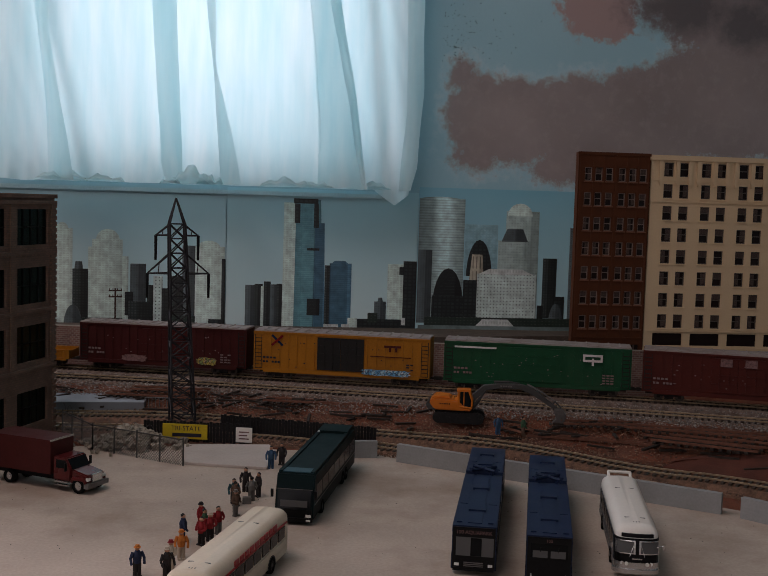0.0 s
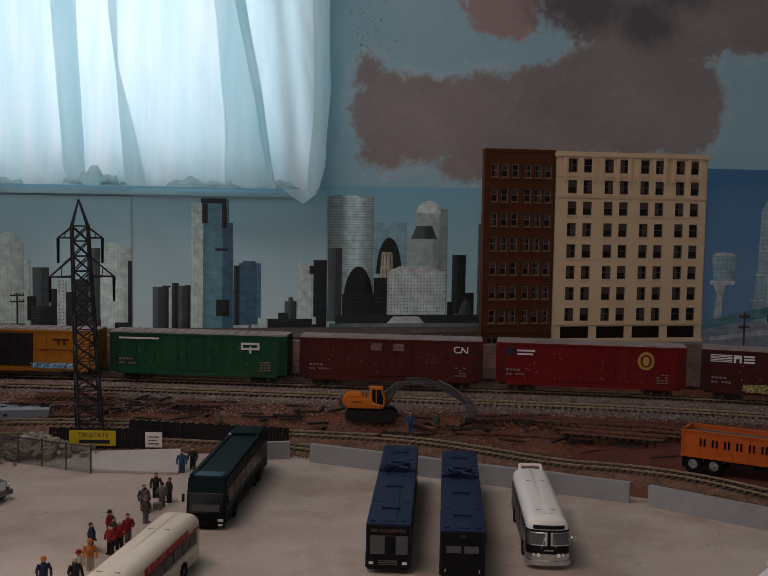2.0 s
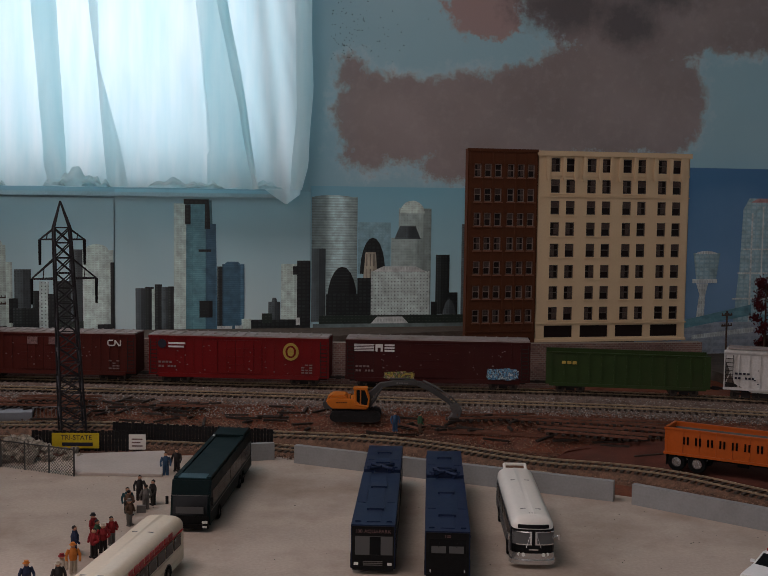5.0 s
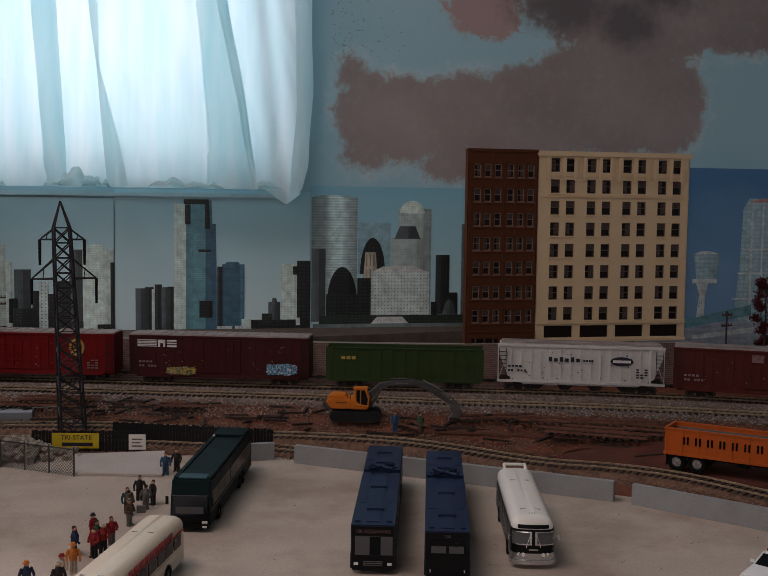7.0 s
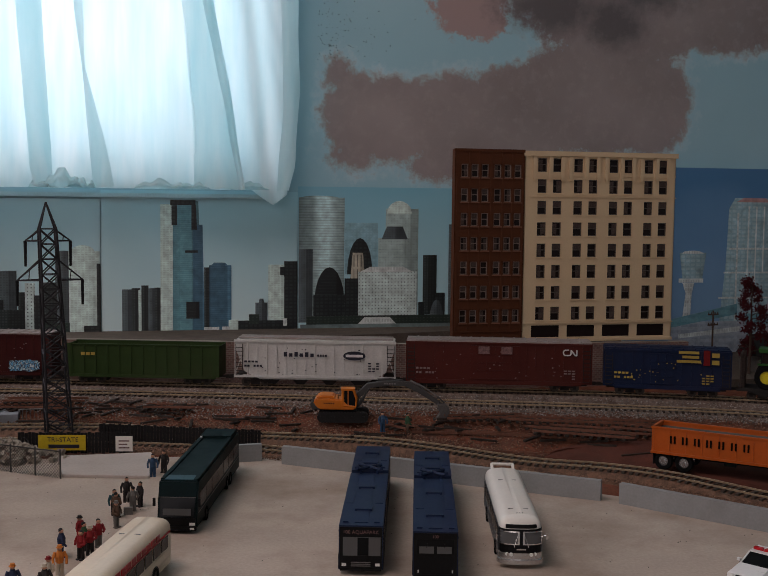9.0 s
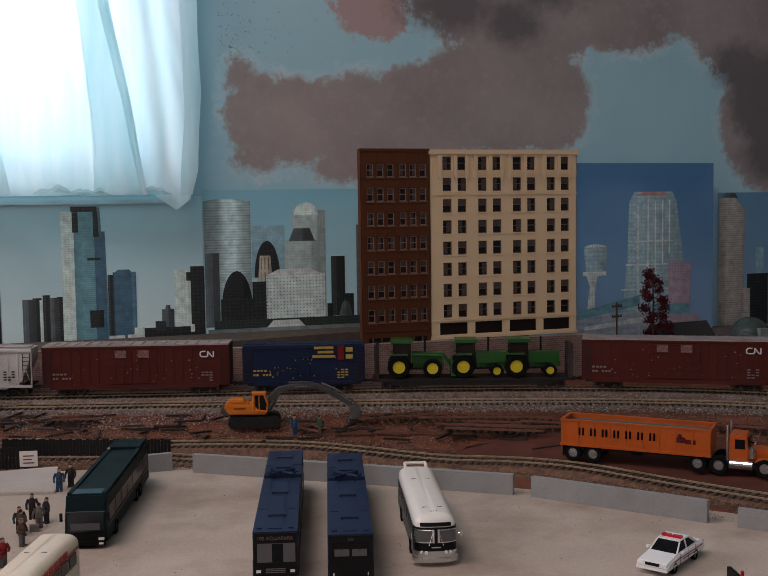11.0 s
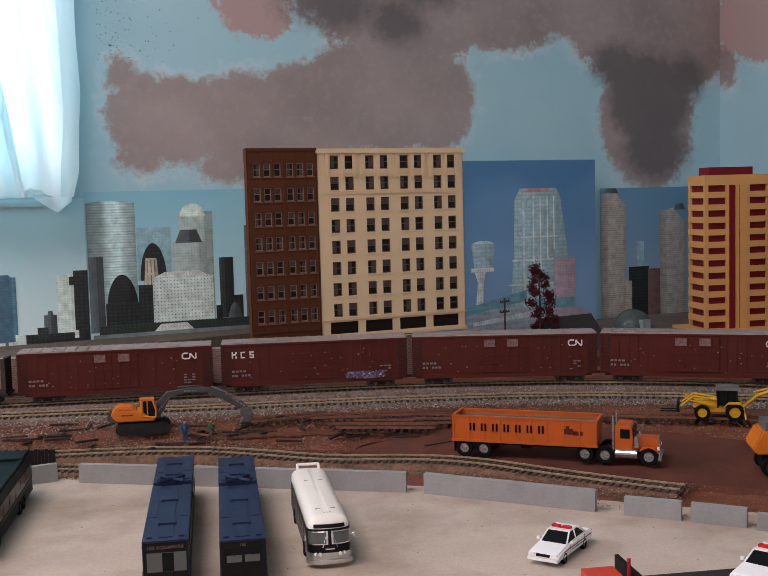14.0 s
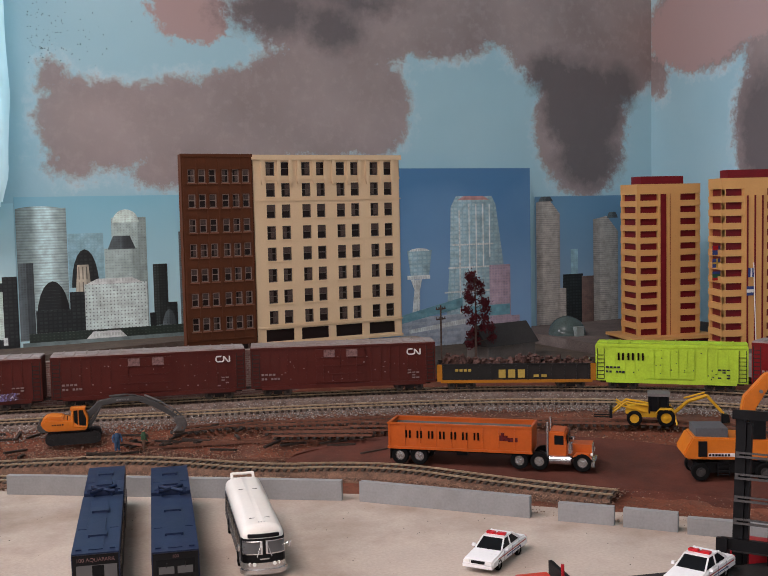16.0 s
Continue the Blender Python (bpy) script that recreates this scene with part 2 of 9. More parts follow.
def relief(us, vs, depth, put, base=0.0):
    """A stepped panel in one skin: cells between the us and vs raised by depth(i, j); put(u, v, d) sets a corner in space."""
    bm = bmesh.new()
    n, m = len(us) - 1, len(vs) - 1
    d = {(i, j): depth(i, j) for i in range(n) for j in range(m)}
    quad = lambda *c: bm.faces.new([bm.verts.new(put(*k)) for k in c])
    for (i, j), h in d.items():
        u0, u1, v0, v1 = us[i], us[i + 1], vs[j], vs[j + 1]
        quad((u0, v0, h), (u1, v0, h), (u1, v1, h), (u0, v1, h))
        for a, b, k in (((u0, v0), (u0, v1), (i - 1, j)), ((u1, v0), (u1, v1), (i + 1, j)), ((u0, v0), (u1, v0), (i, j - 1)), ((u0, v1), (u1, v1), (i, j + 1))):
            g = d.get(k, base)
            if g < h:
                quad((*a, h), (*b, h), (*b, g), (*a, g))
    bmesh.ops.remove_doubles(bm, verts=bm.verts[:], dist=1e-7)
    bmesh.ops.recalc_face_normals(bm, faces=bm.faces[:])
    return bm


def part(name, bm, material, parent=None, label="", k=1.0, smooth=False):
    """Links a bmesh as one mesh object, under a thing or a part."""
    if k != 1.0:
        bmesh.ops.scale(bm, vec=(k, k, k), verts=bm.verts[:])
    me = bpy.data.meshes.new(name)
    bm.to_mesh(me)
    bm.free()
    for p in me.polygons:
        p.use_smooth = smooth
    me.materials.append(material)
    ob = new(name, me)
    if parent:
        ob.parent = parent
    if label:
        ob["label"] = label
    return ob


def again(ob, parent, m):
    """Another piece on the same mesh."""
    o = new(ob.name.split(".")[0], ob.data)
    o.parent, o.matrix_basis = parent, m
    return o


def thing(name, m, label, category, group="", kind=""):
    ob = new(name)
    ob.empty_display_size = 0.01
    ob.matrix_basis = m
    return tagged(ob, label, category, group, kind)


def structure(name, bm, material, label="", category=""):
    return tagged(part(name, bm, material), label, category, "", "structure")


def facade(x0, x1, z0, z1, holes, depth, y=0.0):
    """A wall face in the xz plane at y with openings cut through, and their reveals. holes: x0, x1, z0, z1."""
    bm = bmesh.new()
    xs = sorted({round(v, 6) for v in [x0, x1] + [h[i] for h in holes for i in (0, 1)]})
    zs = sorted({round(v, 6) for v in [z0, z1] + [h[i] for h in holes for i in (2, 3)]})
    inside = lambda cx, cz: any(h[0] < cx < h[1] and h[2] < cz < h[3] for h in holes)
    for i in range(len(xs) - 1):
        for j in range(len(zs) - 1):
            if not inside((xs[i] + xs[i + 1]) / 2, (zs[j] + zs[j + 1]) / 2):
                bm.faces.new([bm.verts.new(c) for c in ((xs[i], y, zs[j]), (xs[i + 1], y, zs[j]), (xs[i + 1], y, zs[j + 1]), (xs[i], y, zs[j + 1]))])
    for a, b, c, d in holes:
        for q in (((a, c), (a, d)), ((a, d), (b, d)), ((b, d), (b, c)), ((b, c), (a, c))):
            (u0, w0), (u1, w1) = q
            bm.faces.new([bm.verts.new(v) for v in ((u0, y, w0), (u1, y, w1), (u1, y + depth, w1), (u0, y + depth, w0))])
    bmesh.ops.remove_doubles(bm, verts=bm.verts[:], dist=1e-6)
    return bm


# ---- palette ----
CONCRETE = mat("lot_concrete", (0.435, 0.355, 0.295), 0.8, var=0.13, scale=14, bump=0.25, fine=420, dirt=(0.22, 0.15, 0.11), dirt_amount=0.85)
DIRT = mat("red_dirt", (0.152, 0.050, 0.027), 0.95, var=0.4, scale=28, bump=1.0, fine=600, dirt=(0.07, 0.05, 0.04), dirt_amount=0.8)
RED_ROAD = mat("red_yard", (0.088, 0.028, 0.018), 0.95, var=0.35, scale=40, bump=0.8, fine=800, dirt=(0.06, 0.03, 0.022), dirt_amount=0.6)
BALLAST = mat("ballast", (0.145, 0.105, 0.085), 0.95, var=0.5, scale=120, bump=1.0, fine=900, dirt=(0.09, 0.05, 0.035), dirt_amount=0.6)
RAIL = mat("rail_steel", (0.62, 0.50, 0.34), 0.35, 0.3, var=0.25, scale=90)
CINDER = mat("siding_cinders", (0.140, 0.076, 0.049), 0.95, var=0.6, scale=160, bump=1.0, fine=900, dirt=(0.05, 0.034, 0.026), dirt_amount=0.6)
RAIL_WEB = mat("rail_web", (0.26, 0.185, 0.115), 0.6, 0.2, var=0.3, scale=120)
OLD_RAIL = mat("rusty_rail", (0.16, 0.07, 0.045), 0.7, 0.3, var=0.3, scale=120)
TIE = mat("creosoted_tie", (0.034, 0.024, 0.019), 0.85, var=0.4, scale=200, bump=0.5)
PALE_TIE = mat("worn_tie", (0.060, 0.046, 0.036), 0.85, var=0.4, scale=200, bump=0.5)
BARRIER = mat("barrier_grey", (0.255, 0.255, 0.25), 0.75, var=0.12, scale=45, bump=0.25, dirt=(0.17, 0.16, 0.15))
BRICK_DARK = mat("brick_brown", (0.078, 0.024, 0.009), 0.8, var=0.14, scale=80, bump=0.3, fine=700)
CREAM = mat("cream_wall", (0.62, 0.455, 0.285), 0.65, var=0.05, scale=30, bump=0.12)
WINDOW = glass("window_glass", (0.018, 0.012, 0.011), 0.2)
FRAME_DARK = mat("window_frame_dark", (0.085, 0.070, 0.060), 0.6)
CURTAIN_GREY = mat("window_blind", (0.075, 0.052, 0.045), 0.8, var=0.6, scale=150)
BLACK = mat("black_plastic", (0.006, 0.006, 0.0065), 0.5, var=0.3, spec=0.12)
TYRE = mat("tyre_rubber", (0.006, 0.006, 0.006), 0.85, spec=0.06)
CHROME = mat("chrome", (0.62, 0.62, 0.62), 0.22, 0.9, var=0.06)
WHITE = mat("white_paint", (0.70, 0.66, 0.60), 0.4, var=0.05, coat=0.3)
LETTER = mat("lettering_white", (0.62, 0.58, 0.55), 0.6, var=0.15)
GREY_METAL = mat("grey_metal", (0.16, 0.15, 0.145), 0.55, 0.4)
ROOM = mat("room_paint", (0.44, 0.43, 0.41), 0.8, var=0.05, scale=5)
WOODEN = mat("bench_wood", (0.26, 0.17, 0.10), 0.7, var=0.2, scale=20)


def course_brick(name, c0, c1, joint, w, h):
    """Fine brickwork, too small to build singly."""
    m, n, l = nodes_of(name)
    tc, br, mp = n.new("ShaderNodeTexCoord"), n.new("ShaderNodeTexBrick"), n.new("ShaderNodeMapping")
    mp.inputs["Rotation"].default_value = (radians(90), 0, 0)
    l.new(tc.outputs["Object"], mp.inputs["Vector"])
    l.new(mp.outputs[0], br.inputs["Vector"])
    br.inputs["Scale"].default_value, br.inputs["Brick Width"].default_value, br.inputs["Row Height"].default_value, br.inputs["Mortar Size"].default_value = 1.0, w, h, h * 0.12
    br.inputs["Color1"].default_value, br.inputs["Color2"].default_value, br.inputs["Mortar"].default_value = (*c0, 1), (*c1, 1), (*joint, 1)
    ns, mx = n.new("ShaderNodeTexNoise"), n.new("ShaderNodeMixRGB")
    ns.inputs["Scale"].default_value, ns.inputs["Detail"].default_value = 30, 6
    l.new(tc.outputs["Object"], ns.inputs["Vector"])
    mx.blend_type = "OVERLAY"
    mx.inputs[0].default_value = 0.6
    l.new(br.outputs["Color"], mx.inputs[1])
    l.new(ns.outputs["Fac"], mx.inputs[2])
    l.new(mx.outputs[0], n["Principled BSDF"].inputs["Base Color"])
    n["Principled BSDF"].inputs["Roughness"].default_value = 0.85
    bp = n.new("ShaderNodeBump")
    bp.inputs["Strength"].default_value, bp.inputs["Distance"].default_value = 0.4, 0.0005
    l.new(br.outputs["Fac"], bp.inputs["Height"])
    bp.invert = True
    l.new(bp.outputs[0], n["Principled BSDF"].inputs["Normal"])
    return m


RED_BRICK = course_brick("retaining_brick", (0.20, 0.105, 0.085), (0.12, 0.06, 0.05), (0.22, 0.18, 0.15), 0.0055, 0.0026)
TAN_BRICK = course_brick("tan_brick", (0.20, 0.11, 0.075), (0.15, 0.085, 0.06), (0.12, 0.08, 0.06), 0.0052, 0.0022)

# ---- room ----
CLOUDS = [(0.273, 0.370, 0.047, 0.060), (0.324, 0.362, 0.079, 0.061), (0.423, 0.364, 0.121, 0.066), (0.537, 0.384, 0.130, 0.068), (0.628, 0.404, 0.137, 0.084), (0.707, 0.395, 0.070, 0.075), (0.662, 0.503, 0.130, 0.056), (0.585, 0.526, 0.100, 0.041), (0.784, 0.533, 0.176, 0.062), (0.960, 0.552, 0.215, 0.061), (1.104, 0.506, 0.156, 0.087), (1.154, 0.533, 0.138, 0.112), (0.271, 0.317, 0.038, 0.025), (0.388, 0.304, 0.048, 0.026), (1.094, 0.378, 0.097, 0.120), (1.099, 0.298, 0.061, 0.048), (0.251, 0.423, 0.022, 0.025)]
DARK_CLOUDS = [(0.556, 0.524, 0.091, 0.041), (0.646, 0.51, 0.055, 0.042), (0.694, 0.548, 0.09, 0.025), (1.099, 0.402, 0.092, 0.088), (1.109, 0.322, 0.077, 0.06), (1.035, 0.455, 0.059, 0.047), (1.165, 0.436, 0.052, 0.049)]
SKY_BACK = painted_sky("painted_sky", CLOUDS, DARK_CLOUDS, [(0.432, 0.523, 0.059, 0.047), (0.462, 0.505, 0.032, 0.030)], 0)
SKY_SIDE = painted_sky("painted_sky_side", [(1.307, 0.535, 0.132, 0.081), (1.416, 0.462, 0.030, 0.041), (1.182, 0.355, 0.060, 0.109), (1.102, 0.460, 0.121, 0.103)], [(1.178, 0.347, 0.060, 0.109)], [(1.318, 0.529, 0.124, 0.073), (1.224, 0.528, 0.085, 0.044)], 1)

WIN = (-0.335, 0.150, 0.296, 1.02)
# the second opening is added, out of view, for the lamp at the left
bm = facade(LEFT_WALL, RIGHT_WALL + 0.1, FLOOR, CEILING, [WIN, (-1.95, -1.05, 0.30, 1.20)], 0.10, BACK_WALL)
structure("wall_north", bm, SKY_BACK, "plaster wall painted as blue sky with grey storm clouds", "wall")
structure("wall_east", boxes((RIGHT_WALL, RIGHT_WALL + 0.1, FRONT_WALL, BACK_WALL, FLOOR, CEILING)), SKY_SIDE, "side wall painted with sky and clouds", "wall")
structure("wall_west", boxes((LEFT_WALL - 0.1, LEFT_WALL, FRONT_WALL, BACK_WALL, FLOOR, CEILING)), ROOM, "plain painted room wall", "wall")
# unseen wall, its opening cut only for the added front fill
bm = facade(LEFT_WALL - 0.1, RIGHT_WALL + 0.1, FLOOR, CEILING, [(-1.8, -0.4, 0.1, 1.4)], -0.10, FRONT_WALL)
structure("wall_south", bm, ROOM, "plain painted room wall with an opening added for fill light", "wall")
structure("ceiling", boxes((LEFT_WALL - 0.1, RIGHT_WALL + 0.1, FRONT_WALL - 0.1, BACK_WALL + 0.1, CEILING, CEILING + 0.05)), ROOM, "plain white ceiling", "ceiling")
structure("floor", boxes((LEFT_WALL - 0.1, RIGHT_WALL + 0.1, FRONT_WALL - 0.1, BACK_WALL + 0.1, FLOOR - 0.05, FLOOR)), WOODEN, "brown wooden room floor", "floor")

# the window behind the curtain: frame, panes, bright day outside
day, dn, dl = nodes_of("overcast_day")
dn.remove(dn["Principled BSDF"])
em = dn.new("ShaderNodeEmission")
em.inputs[0].default_value, em.inputs[1].default_value = (0.90, 0.97, 1.0, 1), 1.25
dl.new(em.outputs[0], dn["Material Output"].inputs[0])
structure("backdrop", boxes((WIN[0] - 0.4, WIN[1] + 0.4, 1.75, 1.76, WIN[2] - 0.3, WIN[3] + 0.4)), day, "bright overcast daylight outside the window", "sky")
# dark specks on the painted wall beside the curtain
spots = random.Random(6)
bm = bmesh.new()
for _ in range(120):
    x, z, r0 = 0.222 + abs(spots.gauss(0, 0.045)), 0.44 + abs(spots.gauss(0, 0.06)), spots.uniform(0.0003, 0.0008)
    rod(bm, (x, BACK_WALL - 0.0006, z), (x, BACK_WALL - 0.0001, z), r0, 6)
tagged(part("wall_specks", bm, BLACK), "dark specks of paint on the wall", "specks", kind="stuff")
win = thing("window_1", pose(0, BACK_WALL, 0), "white framed sash window behind a curtain", "window", kind="structure")
part("window_frame", boxes((WIN[0], WIN[1], 0.085, 0.10, WIN[2], WIN[2] + 0.02), (WIN[0], WIN[1], 0.085, 0.10, WIN[3] - 0.02, WIN[3]), (WIN[0], WIN[0] + 0.02, 0.085, 0.10, WIN[2] + 0.02, WIN[3] - 0.02), (WIN[1] - 0.02, WIN[1], 0.085, 0.10, WIN[2] + 0.02, WIN[3] - 0.02)), WHITE, win)

structure("window_sill", soften(boxes((-0.42, 0.150, BACK_WALL - 0.0125, BACK_WALL - 0.001, 0.2535, 0.2590)), 0.0008, 1), mat("sill_paint", (0.40, 0.58, 0.63), 0.5, var=0.12, scale=30), "pale blue painted window ledge", "sill")

# ---- curtain: thin cotton hung in loose folds ----
cl, cn, ck = nodes_of("curtain_cotton")
pb = cn["Principled BSDF"]
tr, ad, mxs = cn.new("ShaderNodeBsdfTranslucent"), cn.new("ShaderNodeBsdfDiffuse"), cn.new("ShaderNodeMixShader")
tcn, wv, cm = cn.new("ShaderNodeTexCoord"), cn.new("ShaderNodeTexNoise"), cn.new("ShaderNodeValToRGB")
wv.inputs["Scale"].default_value, wv.inputs["Detail"].default_value = 55, 7
# noise drawn out vertically: fold shading put into the cloth's colour as streaks
hang = cn.new("ShaderNodeMapping")
hang.inputs["Scale"].default_value = (1.0, 1.0, 0.10)
ck.new(tcn.outputs["Object"], hang.inputs["Vector"])
ck.new(hang.outputs[0], wv.inputs["Vector"])
cm.color_ramp.elements[0].color, cm.color_ramp.elements[1].color = (0.60, 0.84, 0.88, 1), (0.80, 0.93, 0.95, 1)
cm.color_ramp.elements[0].position, cm.color_ramp.elements[1].position = 0.3, 0.7
ck.new(wv.outputs["Fac"], cm.inputs[0])
ck.new(cm.outputs[0], tr.inputs[0])
ck.new(cm.outputs[0], ad.inputs[0])
mxs.inputs[0].default_value = 0.32
ck.new(tr.outputs[0], mxs.inputs[1])
ck.new(ad.outputs[0], mxs.inputs[2])
ck.new(mxs.outputs[0], cn["Material Output"].inputs[0])


def curve_at(pairs, z):
    """Value along a hanging edge, from (height, x) pairs listed from the top down."""
    for (z0, x0), (z1, x1) in zip(pairs, pairs[1:]):
        if z >= z1:
            f = (z0 - z) / (z0 - z1)
            return x0 + (x1 - x0) * f
    return pairs[-1][1]


def curtain():
    c = thing("curtain", pose(0, 1.385, 0), "thin pale blue cotton curtain hanging in loose folds, lit from behind", "curtain")
    bm = bmesh.new()
    nx, nz = 240, 110
    grid = []
    right = [(1.135, 0.184), (0.505, 0.188), (0.395, 0.190), (0.298, 0.184), (0.262, 0.174)]
    for j in range(nz + 1):
        v = j / nz
        row = []
        for i in range(nx + 1):
            u = i / nx
            drop = 0.8705 + 0.0015 * noise.noise((u * 16, 0, 9.0)) + 0.020 * max(0.0, 1 - abs(u - 0.965) / 0.05)
            z = 1.135 - v * drop
            x = -0.365 + u * (curve_at(right, z) + 0.365)
            y = 0.004 * math.sin(48 * x + 4 * z) + 0.004 * noise.noise((x * 14, z * 4, 2.0)) + 0.0015 * noise.noise((x * 60 + z * 18, z * 12, 4.0))
            # slack cloth heaped on the ledge
            low = max(0.0, 0.31 - z) / 0.05
            y -= low * (0.006 + 0.012 * noise.noise((x * 22, 3.0, 1.0))) + low * 0.004 * noise.noise((x * 70, z * 60, 5.0))
            # diagonal crease near the free edge
            y -= 0.010 * math.exp(-((x - 0.135 - (0.45 - z) * 0.10) / 0.012) ** 2)
            y -= 0.012 * math.exp(-((x + 0.285 - (0.45 - z) * 0.20) / 0.014) ** 2)
            row.append(bm.verts.new((x, y, z)))
        grid.append(row)
    for j in range(nz):
        for i in range(nx):
            bm.faces.new((grid[j][i], grid[j][i + 1], grid[j + 1][i + 1], grid[j + 1][i]))
    part("cloth", bm, cl, c, smooth=True)
    # folds where the cloth lies double: left edge, right edge, depth at each edge
    folds = (
        ([(1.135, -0.182), (0.486, -0.158), (0.385, -0.151), (0.29, -0.144), (0.262, -0.136)], [(1.135, -0.150), (0.486, -0.129), (0.386, -0.124), (0.26, -0.118)], 0.016, 0.002),
        ([(1.135, -0.128), (0.49, -0.090), (0.414, -0.082), (0.303, -0.073), (0.262, -0.068)], [(1.135, -0.108), (0.49, -0.079), (0.414, -0.077), (0.329, -0.056), (0.262, -0.042)], 0.003, 0.020),
        ([(1.135, -0.02), (0.497, 0.041), (0.368, 0.053), (0.26, 0.055)], [(1.135, -0.01), (0.499, 0.079), (0.383, 0.100), (0.262, 0.118)], 0.003, 0.020),
        ([(1.135, 0.02), (0.499, 0.066), (0.383, 0.090), (0.262, 0.111)], [(1.135, 0.03), (0.499, 0.0795), (0.383, 0.1005), (0.262, 0.1185)], 0.018, 0.024),
        ([(1.135, 0.160), (0.503, 0.166), (0.372, 0.170), (0.262, 0.160)], [(1.135, 0.184), (0.505, 0.1885), (0.395, 0.1905), (0.298, 0.1845), (0.25, 0.170)], 0.004, 0.007),
        ([(1.135, -0.33), (0.45, -0.30), (0.363, -0.29), (0.262, -0.285)], [(1.135, -0.31), (0.45, -0.285), (0.363, -0.27), (0.262, -0.250)], 0.003, 0.016),
    )
    for left, rightward, d0, d1 in folds:
        bm = bmesh.new()
        grid = []
        for j in range(91):
            z = 1.135 - j / 90 * 0.870
            e0, e1 = curve_at(left, z), curve_at(rightward, z)
            row = []
            for i in range(13):
                u = i / 12
                x = e0 + (e1 - e0) * u + 0.0012 * noise.noise((z * 14, e0 * 40, u))
                swell = 0.004 * math.sin(3.14159 * u) + 0.003 * noise.noise((x * 50, z * 9, e0 * 9))
                bunch = max(0.0, 0.30 - z) / 0.04 * 0.004 * noise.noise((x * 90, z * 70, 3.0))
                row.append(bm.verts.new((x, -(d0 + (d1 - d0) * u) - swell - bunch - max(0.0, 0.31 - z) * 0.25, z + 0.003 * noise.noise((x * 60, 0.3, 1.0)) * (z < 0.3))))
            grid.append(row)
        for j in range(90):
            for i in range(12):
                bm.faces.new((grid[j][i], grid[j][i + 1], grid[j + 1][i + 1], grid[j + 1][i]))
        part("pleat", bm, cl, c, smooth=True)
    # rolled slack at the hem
    for x0, x1, h in ((-0.145, -0.120, 0.012), (-0.128, -0.082, 0.030), (-0.10, -0.066, 0.016), (-0.30, -0.235, 0.016), (-0.24, -0.19, 0.010), (-0.02, 0.045, 0.016), (0.03, 0.075, 0.010), (0.10, 0.15, 0.012)):
        bm = bmesh.new()
        grid = []
        for j in range(9):
            f = j / 8
            row = []
            for i in range(21):
                u = i / 20
                top = h * (math.sin(3.14159 * u) ** 0.5) * (0.75 + 0.7 * noise.noise((u * 5, x0 * 30, 1.0)))
                row.append(bm.verts.new((x0 + (x1 - x0) * u, -0.014 - 0.012 * math.sin(3.14159 * f) - 0.003 * noise.noise((u * 8, f * 4, x0 * 20)), 0.2645 + top * (1 - f))))
            grid.append(row)
        for j in range(8):
            for i in range(20):
                bm.faces.new((grid[j][i], grid[j][i + 1], grid[j + 1][i + 1], grid[j + 1][i]))
        part("hem_fold", bm, cl, c, smooth=True)
    part("curtain_rod", rods(((-0.42, 0.0, 1.14), (0.25, 0.0, 1.14), 0.006), sides=12), WHITE, c)


curtain()

# ---- the plan of the layout ----
BARRIER_LINE = [(-4.0, 1.06), (-0.2, 1.06), (0.0, 1.04), (0.1, 1.0), (0.121, 0.984), (0.369, 0.811), (0.476, 0.688), (0.575, 0.57), (0.8, 0.33), (1.5, -0.4)]
MAIN_LINE = [(-4.2, 1.385), (-1.3, 1.385), (-0.9, 1.385), (-0.5, 1.378), (-0.23, 1.338), (-0.02, 1.277), (0.17, 1.222), (0.38, 1.168), (0.52, 1.122), (0.64, 1.071), (0.745, 1.008), (0.835, 0.935), (0.905, 0.855), (0.96, 0.755), (0.99, 0.65), (1.0, 0.53), (1.0, 0.35), (1.0, -2.45)]


def rounded(points, times=3):
    p = np.array(points, float)
    for _ in range(times):
        a, b = p[:-1] * 0.75 + p[1:] * 0.25, p[:-1] * 0.25 + p[1:] * 0.75
        q = np.empty((len(a) * 2, 2))
        q[0::2], q[1::2] = a, b
        p = np.vstack([p[:1], q, p[-1:]])
    return p


class Way:
    """A line in the plan, walked by its length."""

    def __init__(self, points):
        self.p = rounded(points)
        self.s = np.concatenate([[0], np.cumsum(np.linalg.norm(np.diff(self.p, axis=0), axis=1))])
        self.length = self.s[-1]

    def at(self, s):
        return np.array([np.interp(s, self.s, self.p[:, 0]), np.interp(s, self.s, self.p[:, 1])])

    def side(self, s):
        d = self.at(s + 0.004) - self.at(s - 0.004)
        d /= np.linalg.norm(d)
        return np.array([-d[1], d[0]])


MAIN = Way(MAIN_LINE)


def barrier_y(x):
    return np.interp(x, [p[0] for p in BARRIER_LINE], [p[1] for p in BARRIER_LINE])


def main_y(x):
    keep = MAIN.p[:, 0] < 0.99
    return np.interp(x, MAIN.p[keep, 0], MAIN.p[keep, 1])


def land(x, y):
    """Height of the ground: the lot is level, the yard climbs gently to the main line."""
    b = barrier_y(x)
    u = min(max(((y - b) / max(main_y(x) - b, 0.15) - 0.2) / 0.62, 0), 1)
    return 0.026 * u * u * (3 - 2 * u)


